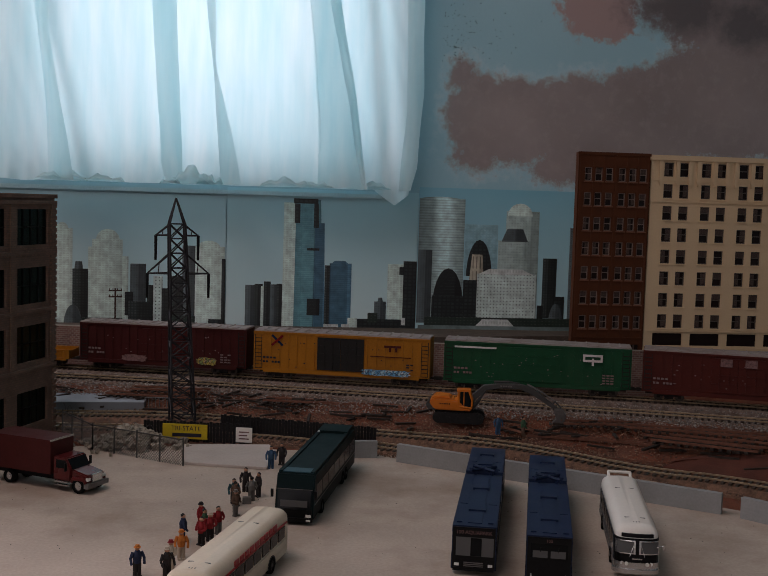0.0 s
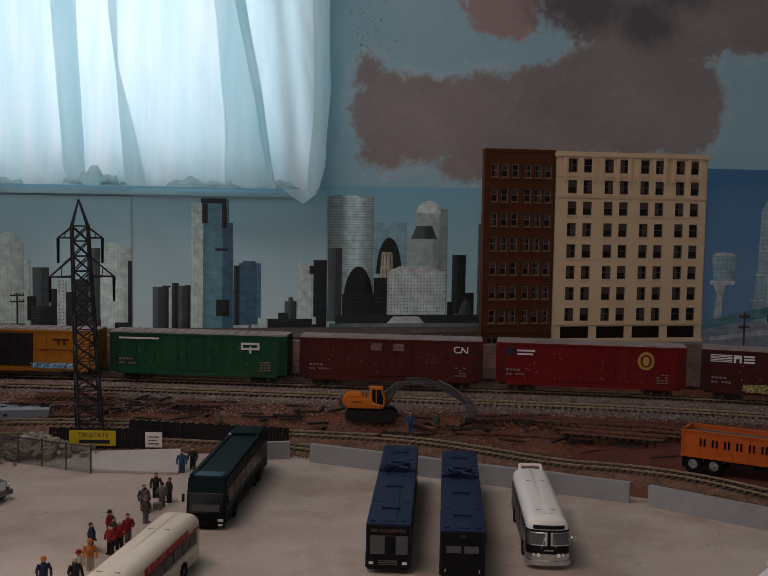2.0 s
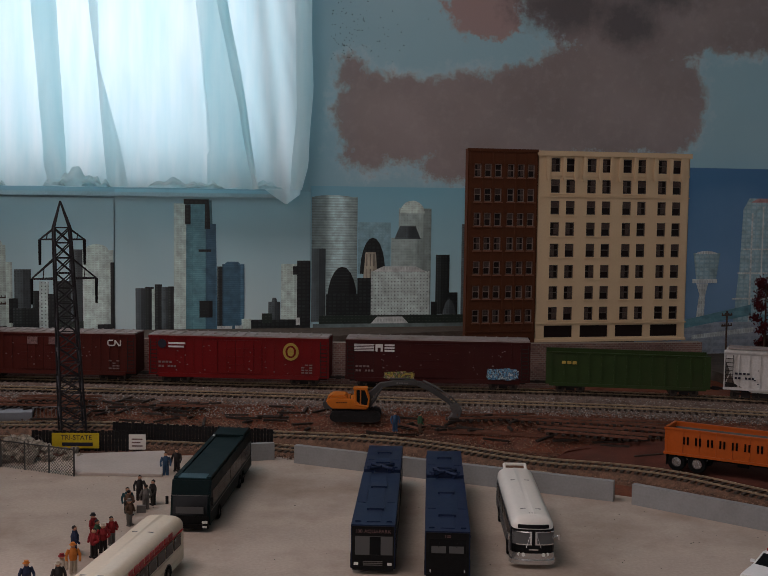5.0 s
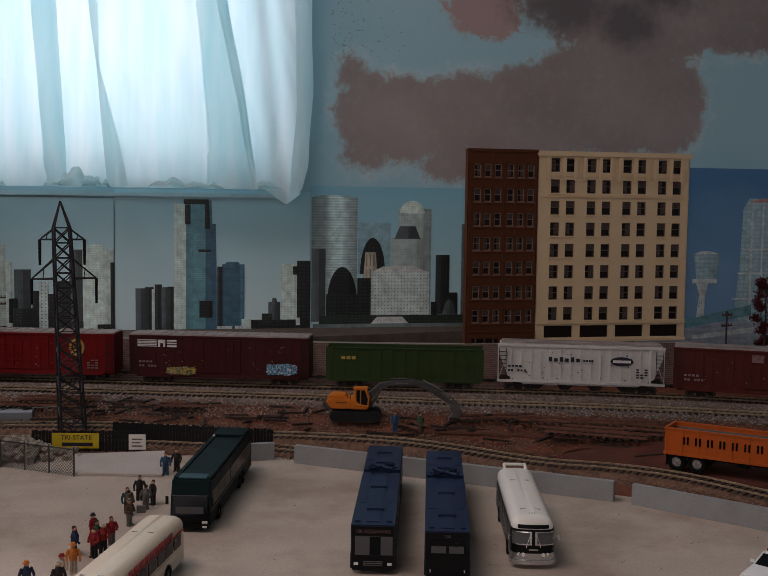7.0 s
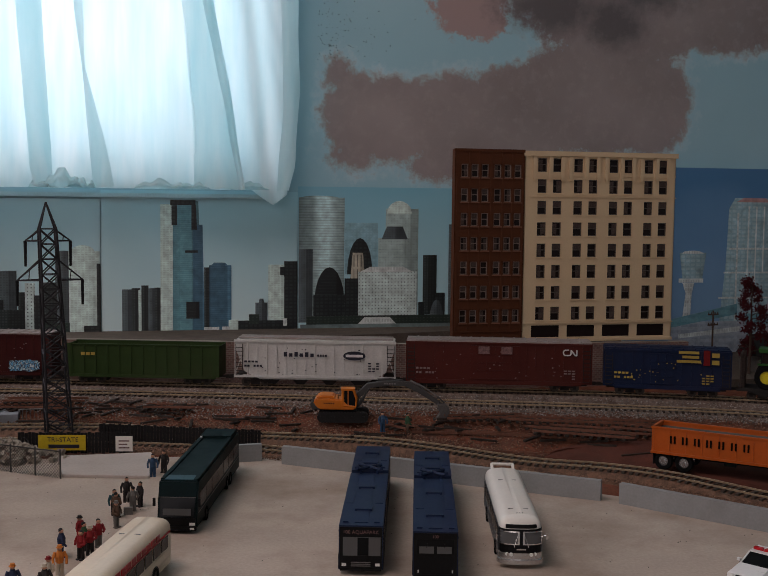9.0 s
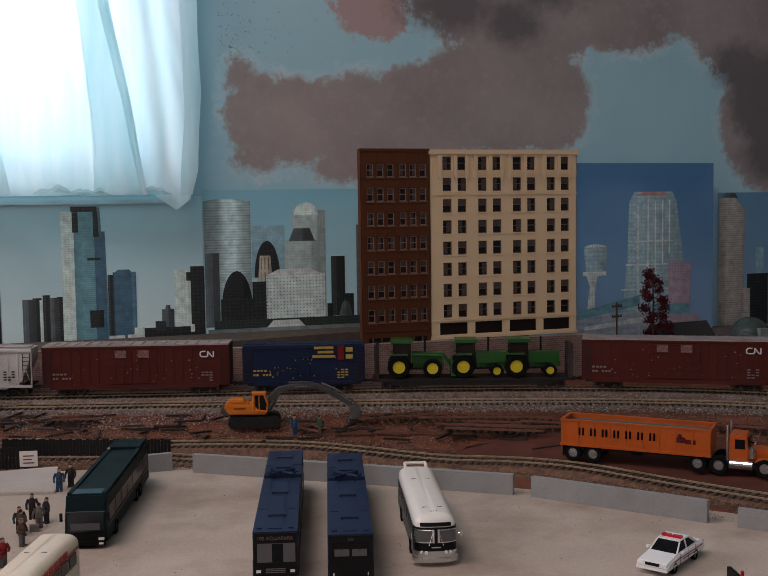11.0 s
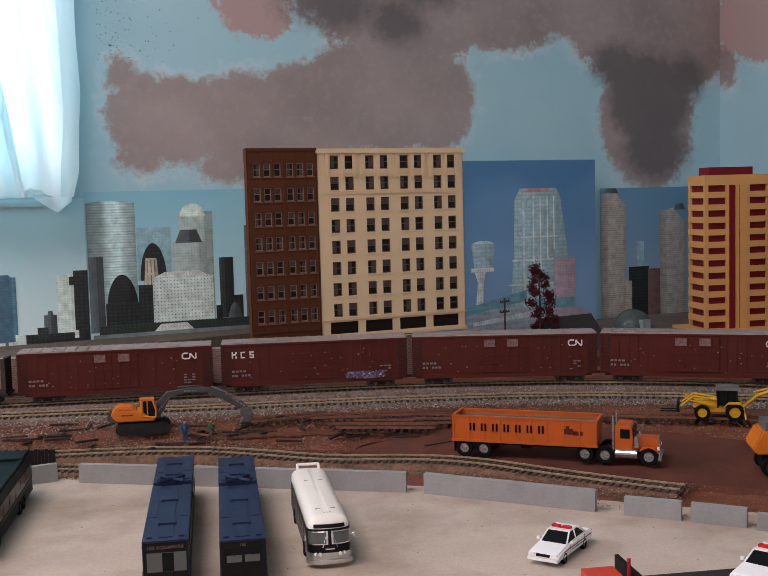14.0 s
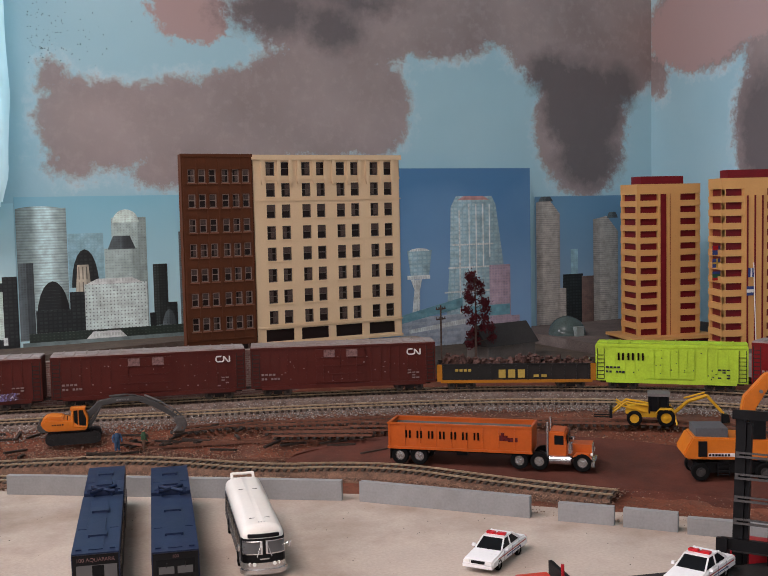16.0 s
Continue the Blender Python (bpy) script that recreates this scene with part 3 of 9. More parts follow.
def ground():
    bm = bmesh.new()
    rng = random.Random(3)

    def sheet(xs, ys):
        g = [[bm.verts.new((x, y, land(x, y) - 0.003 + (0.0022 * noise.noise((x * 40, y * 40, 0)) + 0.0012 * noise.noise((x * 130, y * 130, 4)) if y > barrier_y(x) + 0.012 else -0.002))) for x in xs] for y in ys]
        for j in range(len(ys) - 1):
            for i in range(len(xs) - 1):
                bm.faces.new((g[j][i], g[j][i + 1], g[j + 1][i + 1], g[j + 1][i]))

    sheet(np.concatenate([np.linspace(-3.69, -0.5, 30), np.linspace(-0.49, 1.241, 290)]), np.linspace(0.40, 1.429, 190))
    sheet(np.linspace(0.56, 1.241, 40), np.linspace(-2.49, 0.399, 60))
    return structure("ground", bm, DIRT, "brown model railway ground of dirt and cinders", "ground")


ground()
structure("bench", boxes((LEFT_WALL, RIGHT_WALL, 0.40, BACK_WALL, -0.06, -0.012), (0.56, RIGHT_WALL, FRONT_WALL, 0.40, -0.06, -0.012)), WOODEN, "wooden bench top under the model landscape", "bench")
# bench fascia down to the floor
structure("bench_front", boxes((LEFT_WALL, 0.56, 0.40, 0.42, FLOOR, -0.06), (0.56, 0.58, FRONT_WALL, 0.40, FLOOR, -0.06)), WOODEN, "wooden panel below the bench", "panel")

# the lot: a level slab up to the barriers
edge = [(-3.6, 1.03), (-0.30, 1.03), (-0.20, 1.045), (-0.10, 1.05), (0.03, 1.035), (0.115, 1.012), (0.142, 0.996), (0.257, 0.919), (0.388, 0.830), (0.441, 0.775), (0.500, 0.715), (0.618, 0.596), (0.72, 0.49), (0.79, 0.402)]
bm = bmesh.new()
lot = [bm.verts.new((x, y + 0.004 * noise.noise((x * 30, y * 9, 1)), 0.0)) for x, y in rounded(edge, 2)] + [bm.verts.new(c) for c in ((0.79, 0.401, 0.0), (-3.6, 0.401, 0.0))]
f = bm.faces.new(lot)
r = bmesh.ops.extrude_face_region(bm, geom=[f])
bmesh.ops.translate(bm, vec=(0, 0, -0.01), verts=[v for v in r["geom"] if isinstance(v, bmesh.types.BMVert)])
bmesh.ops.recalc_face_normals(bm, faces=bm.faces[:])
structure("pavement", bm, CONCRETE, "pale grey painted concrete bus lot with specks and tyre smudges", "pavement")


# ---- railway tracks ----
def track(points, top, name, label, rail_mat, tie_mat, s0=0.0, s1=None, bed=True, ties_every=0.0068):
    w = points if isinstance(points, Way) else Way(points)
    s1 = w.length if s1 is None else s1
    mid = w.at((s0 + s1) / 2)
    t = thing(name, pose(mid[0], mid[1], 0), label, "railway track", "railway tracks")
    height = (lambda x, y: top) if top is not None else (lambda x, y: land(x, y) + 0.0055)
    n = max(8, int((s1 - s0) / 0.012))
    ss = np.linspace(s0 + 0.005, s1 - 0.005, n)
    for g in (-0.00825, 0.00825):
        bm = bmesh.new()
        prev = None
        for s in ss:
            p, q = w.at(s), w.side(s)
            z = height(*p)
            ring = []
            for off, dz in ((-0.00045, -0.0016), (0.00045, -0.0016), (0.00035, 0), (-0.00035, 0)):
                c = p + q * (g + off) - mid
                ring.append(bm.verts.new((c[0], c[1], z + dz)))
            if prev:
                for i in range(4):
                    bm.faces.new((prev[i], prev[(i + 1) % 4], ring[(i + 1) % 4], ring[i])).material_index = int(i != 2)
            prev = ring
        bmesh.ops.recalc_face_normals(bm, faces=bm.faces[:])
        part("rail", bm, rail_mat, t).data.materials.append(RAIL_WEB)
    verts, faces = [], []
    rng = random.Random(len(points.p) if isinstance(points, Way) else len(points))
    for s in np.arange(s0 + 0.004, s1 - 0.004, ties_every):
        p, q = w.at(s), w.side(s)
        d = np.array([q[1], -q[0]])
        z = height(*p) - 0.0015
        a, b = 0.0148 + rng.uniform(-0.0006, 0.0006), 0.00135
        base = len(verts)
        for zz in (z - 0.002, z):
            for u, v in ((-a, -b), (a, -b), (a, b), (-a, b)):
                c = p + q * u + d * v - mid
                verts.append((c[0], c[1], zz + rng.uniform(-0.0001, 0.0001)))
        for fc in ((4, 5, 6, 7), (0, 1, 5, 4), (1, 2, 6, 5), (2, 3, 7, 6), (3, 0, 4, 7)):
            faces.append([base + i for i in fc])
    if name in ("siding_track", "lead_track"):
        one = bpy.data.meshes.new("tie")
        one.from_pydata([(u, v, w) for w in (-0.002, 0) for u, v in ((-0.0148, -0.00135), (0.0148, -0.00135), (0.0148, 0.00135), (-0.0148, 0.00135))], [], [(4, 5, 6, 7), (0, 1, 5, 4), (1, 2, 6, 5), (2, 3, 7, 6), (3, 0, 4, 7)])
        one.materials.append(tie_mat)
        for s in np.arange(w.length - 1.15, s1 - 0.004, ties_every):
            p, q = w.at(s), w.side(s)
            o = new("tie", one)
            o.parent = t
            o.matrix_basis = pose(p[0] - mid[0], p[1] - mid[1], height(*p) - 0.0015, 0, 0, math.degrees(math.atan2(q[1], q[0])) + rng.uniform(-2, 2))
        s1 = w.length - 1.15
        verts, faces = [], []
        for s in np.arange(s0 + 0.004, s1, ties_every):
            p, q = w.at(s), w.side(s)
            d = np.array([q[1], -q[0]])
            base = len(verts)
            for zz in (height(*p) - 0.0035, height(*p) - 0.0015):
                for u, v in ((-0.0148, -0.00135), (0.0148, -0.00135), (0.0148, 0.00135), (-0.0148, 0.00135)):
                    c = p + q * u + d * v - mid
                    verts.append((c[0], c[1], zz))
            for fc in ((4, 5, 6, 7), (0, 1, 5, 4), (1, 2, 6, 5), (2, 3, 7, 6), (3, 0, 4, 7)):
                faces.append([base + i for i in fc])
    me = bpy.data.meshes.new("ties")
    me.from_pydata(verts, [], faces)
    me.materials.append(tie_mat)
    o = new("ties", me)
    o.parent = t
    o["kind"] = "stuff"
    if bed:
        bm = bmesh.new()
        prev = None
        for s in ss:
            p, q = w.at(s), w.side(s)
            z = height(*p) - 0.0028
            ring = []
            for off, dz in ((-0.027, -0.009), (-0.017, -0.0004), (0.0, 0.0), (0.017, -0.0004), (0.027, -0.009)):
                c = p + q * off - mid
                ring.append(bm.verts.new((c[0], c[1], z + dz + 0.0006 * noise.noise((s * 90, off * 90, 3)))))
            if prev:
                for i in range(4):
                    bm.faces.new((prev[i], prev[i + 1], ring[i + 1], ring[i]))
            prev = ring
        part("ballast_bed", bm, BALLAST if top is not None else CINDER, t)
    return w


track(MAIN, 0.034, "main_track", "ballasted main line track with dark ties", RAIL, TIE, 0.05, MAIN.length - 0.05)
SECOND = track([(-3.6, 1.345), (-0.5, 1.335), (-0.23, 1.297), (-0.02, 1.236), (0.15, 1.185), (0.31, 1.128), (0.47, 1.078), (0.62, 1.015), (0.72, 0.955), (0.81, 0.88), (0.87, 0.80), (0.915, 0.70), (0.94, 0.58), (0.945, -2.4)], 0.0295, "second_track", "brass-railed second main track beside the first", RAIL, TIE)
NEAR = track([(-3.6, 1.172), (-0.3, 1.167), (-0.147, 1.160), (-0.018, 1.135), (0.10, 1.085), (0.222, 1.032), (0.285, 0.988), (0.343, 0.937), (0.404, 0.903), (0.458, 0.858), (0.499, 0.798), (0.538, 0.743), (0.573, 0.697)], None, "siding_track", "near siding with brass rails ending in the dirt", RAIL, PALE_TIE)
# a second lead close behind the barriers
LEAD = track([(-3.6, 1.128), (-0.3, 1.124), (-0.147, 1.118), (-0.018, 1.094), (0.095, 1.048), (0.20, 0.984), (0.29, 0.919), (0.345, 0.884)], None, "lead_track", "second siding track beside the lot barriers", RAIL, PALE_TIE)

# ---- brick retaining wall and ledge behind the main line ----
back = Way([(-3.65, 1.4265), (-0.55, 1.4265), (-0.25, 1.385), (0.0, 1.318), (0.2, 1.262), (0.36, 1.230), (0.50, 1.222), (0.665, 1.215)])


def retaining_wall():
    bm = bmesh.new()
    prev = None
    for s in np.linspace(0, back.length, 160):
        p, q = back.at(s), back.side(s)
        h = 0.078 if p[0] < 0.68 else max(0.045, 0.078 - (p[0] - 0.68) * 0.25)
        a, b = p, p + q * 0.012
        ring = [bm.verts.new((a[0], a[1], 0.015)), bm.verts.new((a[0], a[1], h)), bm.verts.new((b[0], b[1], h)), bm.verts.new((b[0], b[1], 0.015))]
        if prev:
            for i in range(4):
                bm.faces.new((prev[i], prev[(i + 1) % 4], ring[(i + 1) % 4], ring[i]))
        prev = ring
    bmesh.ops.recalc_face_normals(bm, faces=bm.faces[:])
    return structure("retaining_wall", bm, RED_BRICK, "low weathered red brick retaining wall behind the tracks", "wall")


retaining_wall()

# ---- background buildings ----


def wall_window(parent, w, h, x, y, z, rng, sash=True, frame_mat=None, proto={}):
    """One window: frame with a meeting rail, glass, and here and there a blind."""
    key = (round(w, 5), round(h, 5))
    if key not in proto:
        t = 0.0010
        fr = boxes((-w / 2, w / 2, 0, 0.001, 0, t), (-w / 2, w / 2, 0, 0.001, h - t, h), (-w / 2, -w / 2 + t, 0, 0.001, t, h - t), (w / 2 - t, w / 2, 0, 0.001, t, h - t), *([(-w / 2 + t, w / 2 - t, 0, 0.001, h * 0.5, h * 0.5 + t)] if sash else []))
        a = part("window", fr, frame_mat or FRAME_DARK)
        b = part("pane", boxes((-w / 2 + 0.0003, w / 2 - 0.0003, 0.001, 0.0014, 0.0003, h - 0.0003)), WINDOW)
        c = part("blind", boxes((-w * 0.42, w * 0.05, 0.0004, 0.0009, h * 0.1, h * 0.9)), CURTAIN_GREY)
        d = part("blind", boxes((-w * 0.42, w * 0.42, 0.0004, 0.0009, h * 0.55, h * 0.93)), CURTAIN_GREY)
        proto[key] = [o.data for o in (a, b, c, d)]
        for o in (a, b, c, d):
            bpy.data.objects.remove(o)
    me = proto[key]
    o = new("window", me[0])
    o.parent, o.location = parent, (x, y, z)
    g = new("pane", me[1])
    g.parent = o
    if rng.random() < 0.88:
        k = new("blind", me[2 + (rng.random() < 0.45)])
        k.parent = o
        if rng.random() < 0.4:
            k.scale.x = -1
    return o


def cream_building():
    b = thing("office_building", pose(0.451, 1.24, 0.078), "cream plaster office building model, eight window rows over shop windows", "building")
    W, H, rng = 0.202, 0.236, random.Random(5)
    zs = [0.2115, 0.1855, 0.1590, 0.1325, 0.1060, 0.0795, 0.0530, 0.0270]
    xs = [0.0165 + 0.0475 * i + dx for i in range(4) for dx in (0.0065, 0.0265)]
    w, h = 0.0118, 0.0168
    holes = [(x - w / 2, x + w / 2, z, z + h) for x in xs for z in zs]
    shops = [(0.012 + 0.0475 * i, 0.0495 + 0.0475 * i, 0.0055, 0.0205) for i in range(4)]
    part("wall", facade(0, W, 0, H, holes + shops, 0.003), CREAM, b)
    part("side_wall", boxes((0.0, W, 0.004, 0.010, 0, H), (0, 0.0006, 0.0, 0.004, 0, H), (W - 0.0006, W, 0.0, 0.004, 0, H), (0, W, 0.0, 0.004, H - 0.0006, H)), CREAM, b)
    part("cornice", soften(boxes((-0.002, W + 0.002, -0.003, -0.0005, H - 0.005, H + 0.001)), 0.0005), CREAM, b)
    part("string_course", boxes((-0.001, W + 0.001, -0.0018, -0.0002, 0.0228, 0.0242)), CREAM, b)
    part("string_course", boxes((-0.001, W + 0.001, -0.0014, -0.0002, 0.1805, 0.1815)), CREAM, b)
    part("base_course", boxes((-0.001, W + 0.001, -0.0018, -0.0002, 0.0, 0.0035)), CREAM, b)
    part("frieze", boxes((0, W, -0.0012, -0.0002, 0.2065, 0.2095)), CREAM, b)
    pil = part("pilaster", soften(boxes((-0.0022, 0.0022, -0.0024, -0.0002, 0.204, 0.2305), (-0.0014, 0.0014, -0.0028, -0.0002, 0.2005, 0.204)), 0.0004, 1), CREAM, b)
    pil.location.x = 0.0125
    for i in range(4):
        for dx in (0.0125, 0.0335, 0.0345 + 0.0145):
            if (i, dx) != (0, 0.0125):
                again(pil, b, pose(0.0475 * i + dx, 0, 0))
    sill = part("sill", boxes((-0.0075, 0.0075, -0.0012, -0.0001, -0.0014, -0.0003)), CREAM, b)
    sill.location = (xs[0], 0, zs[0])
    for z in zs:
        for x in xs:
            wall_window(b, w, h, x, 0.0018, z, rng)
            if (x, z) != (xs[0], zs[0]):
                again(sill, b, pose(x, 0, z))
    for a, c, d, e in shops:
        part("shop_window", boxes((a, c, 0.002, 0.0028, d, e)), WINDOW, b)
    return b


def brick_building():
    W, H, rng = 0.089, 0.2375, random.Random(8)
    b = thing("brick_building", pose(0.361, 1.238, 0.078), "dark brown brick apartment building model with sash windows", "building")
    pale_frame = mat("window_frame_grey", (0.20, 0.155, 0.13), 0.6, var=0.3, scale=150)
    zs = [0.2035 - 0.0297 * i for i in range(7)]
    xs = [0.0125, 0.0255, 0.0385, 0.0545, 0.0675, 0.0805]
    w, h = 0.0088, 0.0160
    low = [(0.008, 0.042, -0.006, 0.006), (0.050, 0.084, -0.006, 0.006)]
    holes = [(x - w / 2, x + w / 2, z, z + h) for x in xs for z in zs]
    part("wall", facade(0, W, -0.02, H, holes + low, 0.003), BRICK_DARK, b)
    part("side_wall", boxes((0.0, W, 0.004, 0.012, -0.02, H), (0, 0.0006, 0.0, 0.004, -0.02, H), (0, W, 0.0, 0.004, H - 0.0006, H)), BRICK_DARK, b)
    part("parapet", boxes((-0.001, W, -0.0012, -0.0002, H - 0.003, H + 0.0005)), BRICK_DARK, b)
    part("ledge", boxes((0, W, -0.0012, -0.0002, 0.0135, 0.0148)), BRICK_DARK, b)
    pier = part("pier", boxes((-0.0013, 0.0013, -0.0009, -0.0001, 0.016, H - 0.004)), BRICK_DARK, b)
    pier.location.x = 0.0032
    for x in (0.019, 0.032, 0.0465, 0.061, 0.074, 0.0865):
        again(pier, b, pose(x, 0, 0))
    sill = part("sill", boxes((-0.0056, 0.0056, -0.0016, -0.0001, -0.0016, -0.0002)), mat("brick_sill", (0.17, 0.075, 0.045), 0.8), b)
    sill.location = (xs[0], 0, zs[0])
    for z in zs:
        for x in xs:
            wall_window(b, w, h, x, 0.0016, z, rng, True, pale_frame)
            if (x, z) != (xs[0], zs[0]):
                again(sill, b, pose(x, 0, z))
    for a, c, d, e in low:
        part("shop_window", boxes((a, c, 0.002, 0.0028, d, e)), WINDOW, b)
        for i in range(3):
            part("mullion", boxes((a + (i + 0.5) * 0.0113 - 0.0008, a + (i + 0.5) * 0.0113 + 0.0008, 0.0004, 0.0018, d, e)), CURTAIN_GREY, b)
    return b


cream_building()
brick_building()

TOWER_TAN = mat("tower_tan", (0.56, 0.30, 0.105), 0.5, var=0.06, scale=40)
TOWER_RED = mat("tower_red", (0.14, 0.008, 0.012), 0.45, var=0.15, scale=60)


def banded_tower(m, w, d, h, floors, label, stripes):
    b = thing("tower_block", m, label, "building", "tower blocks")
    part("core", boxes((0.004, w - 0.004, 0.004, d - 0.004, 0, h - 0.004)), TOWER_RED, b, "dark red recessed window core")
    part("roof_house", soften(boxes((0.012, w - 0.02, 0.012, d - 0.01, h, h + 0.011)), 0.0008), TOWER_RED, b, "dark red flat roof house")
    part("crown", soften(boxes((0, w, 0, d, h - 0.014, h)), 0.0006), TOWER_TAN, b)
    step = (h - 0.014) / floors
    band = part("floor_band", soften(boxes((0, w, 0, d, 0, step * 0.48)), 0.0005), TOWER_TAN, b)
    for i in range(1, floors):
        again(band, b, pose(0, 0, step * i))
    col = part("pier", boxes((-0.0025, 0.0025, 0.0005, 0.004, 0, h - 0.014)), TOWER_TAN, b)
    col.location.x = 0.003
    for x in stripes:
        again(col, b, pose(x, 0, 0))
    col2 = part("pier", boxes((0.0005, 0.004, -0.0025, 0.0025, 0, h - 0.014)), TOWER_TAN, b)
    col2.location = (0, 0.003, 0)
    again(col2, b, pose(0, d - 0.003, 0))
    return b


t1 = banded_tower(pose(0.986, 1.165, 0.052, 0, 0, -14), 0.097, 0.052, 0.220, 12, "tan and dark red banded office tower model", (0.034, 0.046, 0.064, 0.094))
part("podium", soften(boxes((-0.016, 0.113, -0.024, 0.070, 0.0035, 0.0075)), 0.0006, 1), TOWER_TAN, t1)
part("podium_glass", boxes((-0.012, 0.109, -0.020, 0.066, 0.0003, 0.0035)), TOWER_RED, t1)
part("stair_shaft", boxes((0.036, 0.044, -0.0012, 0.006, 0.004, 0.206), (0.050, 0.0505, -0.001, 0.006, 0.004, 0.206)), TOWER_RED, t1, "dark red vertical window shaft")
part("shaft_wall", boxes((0.046, 0.062, -0.0006, 0.006, 0.0, 0.207), (0.0315, 0.0355, -0.0006, 0.006, 0.0, 0.207)), TOWER_TAN, t1)
t2 = banded_tower(pose(1.026, 1.045, 0.050, 0, 0, -24), 0.11, 0.05, 0.226, 12, "second tan and dark red banded office tower model", (0.03, 0.058, 0.082, 0.107))
part("shaft_wall", boxes((0.03, 0.058, -0.0006, 0.006, 0.0, 0.213)), TOWER_TAN, t2)
for x in (0.034, 0.044, 0.054):
    part("stair_shaft", boxes((x - 0.001, x + 0.001, -0.0016, -0.0004, 0.006, 0.203)), TOWER_RED, t2)
structure("ledge", boxes((0.93, 1.24, 1.00, 1.42, 0.03, 0.051)), mat("plaza_concrete", (0.13, 0.105, 0.095), 0.85, var=0.35, scale=30), "grey raised plaza under the towers", "plaza")

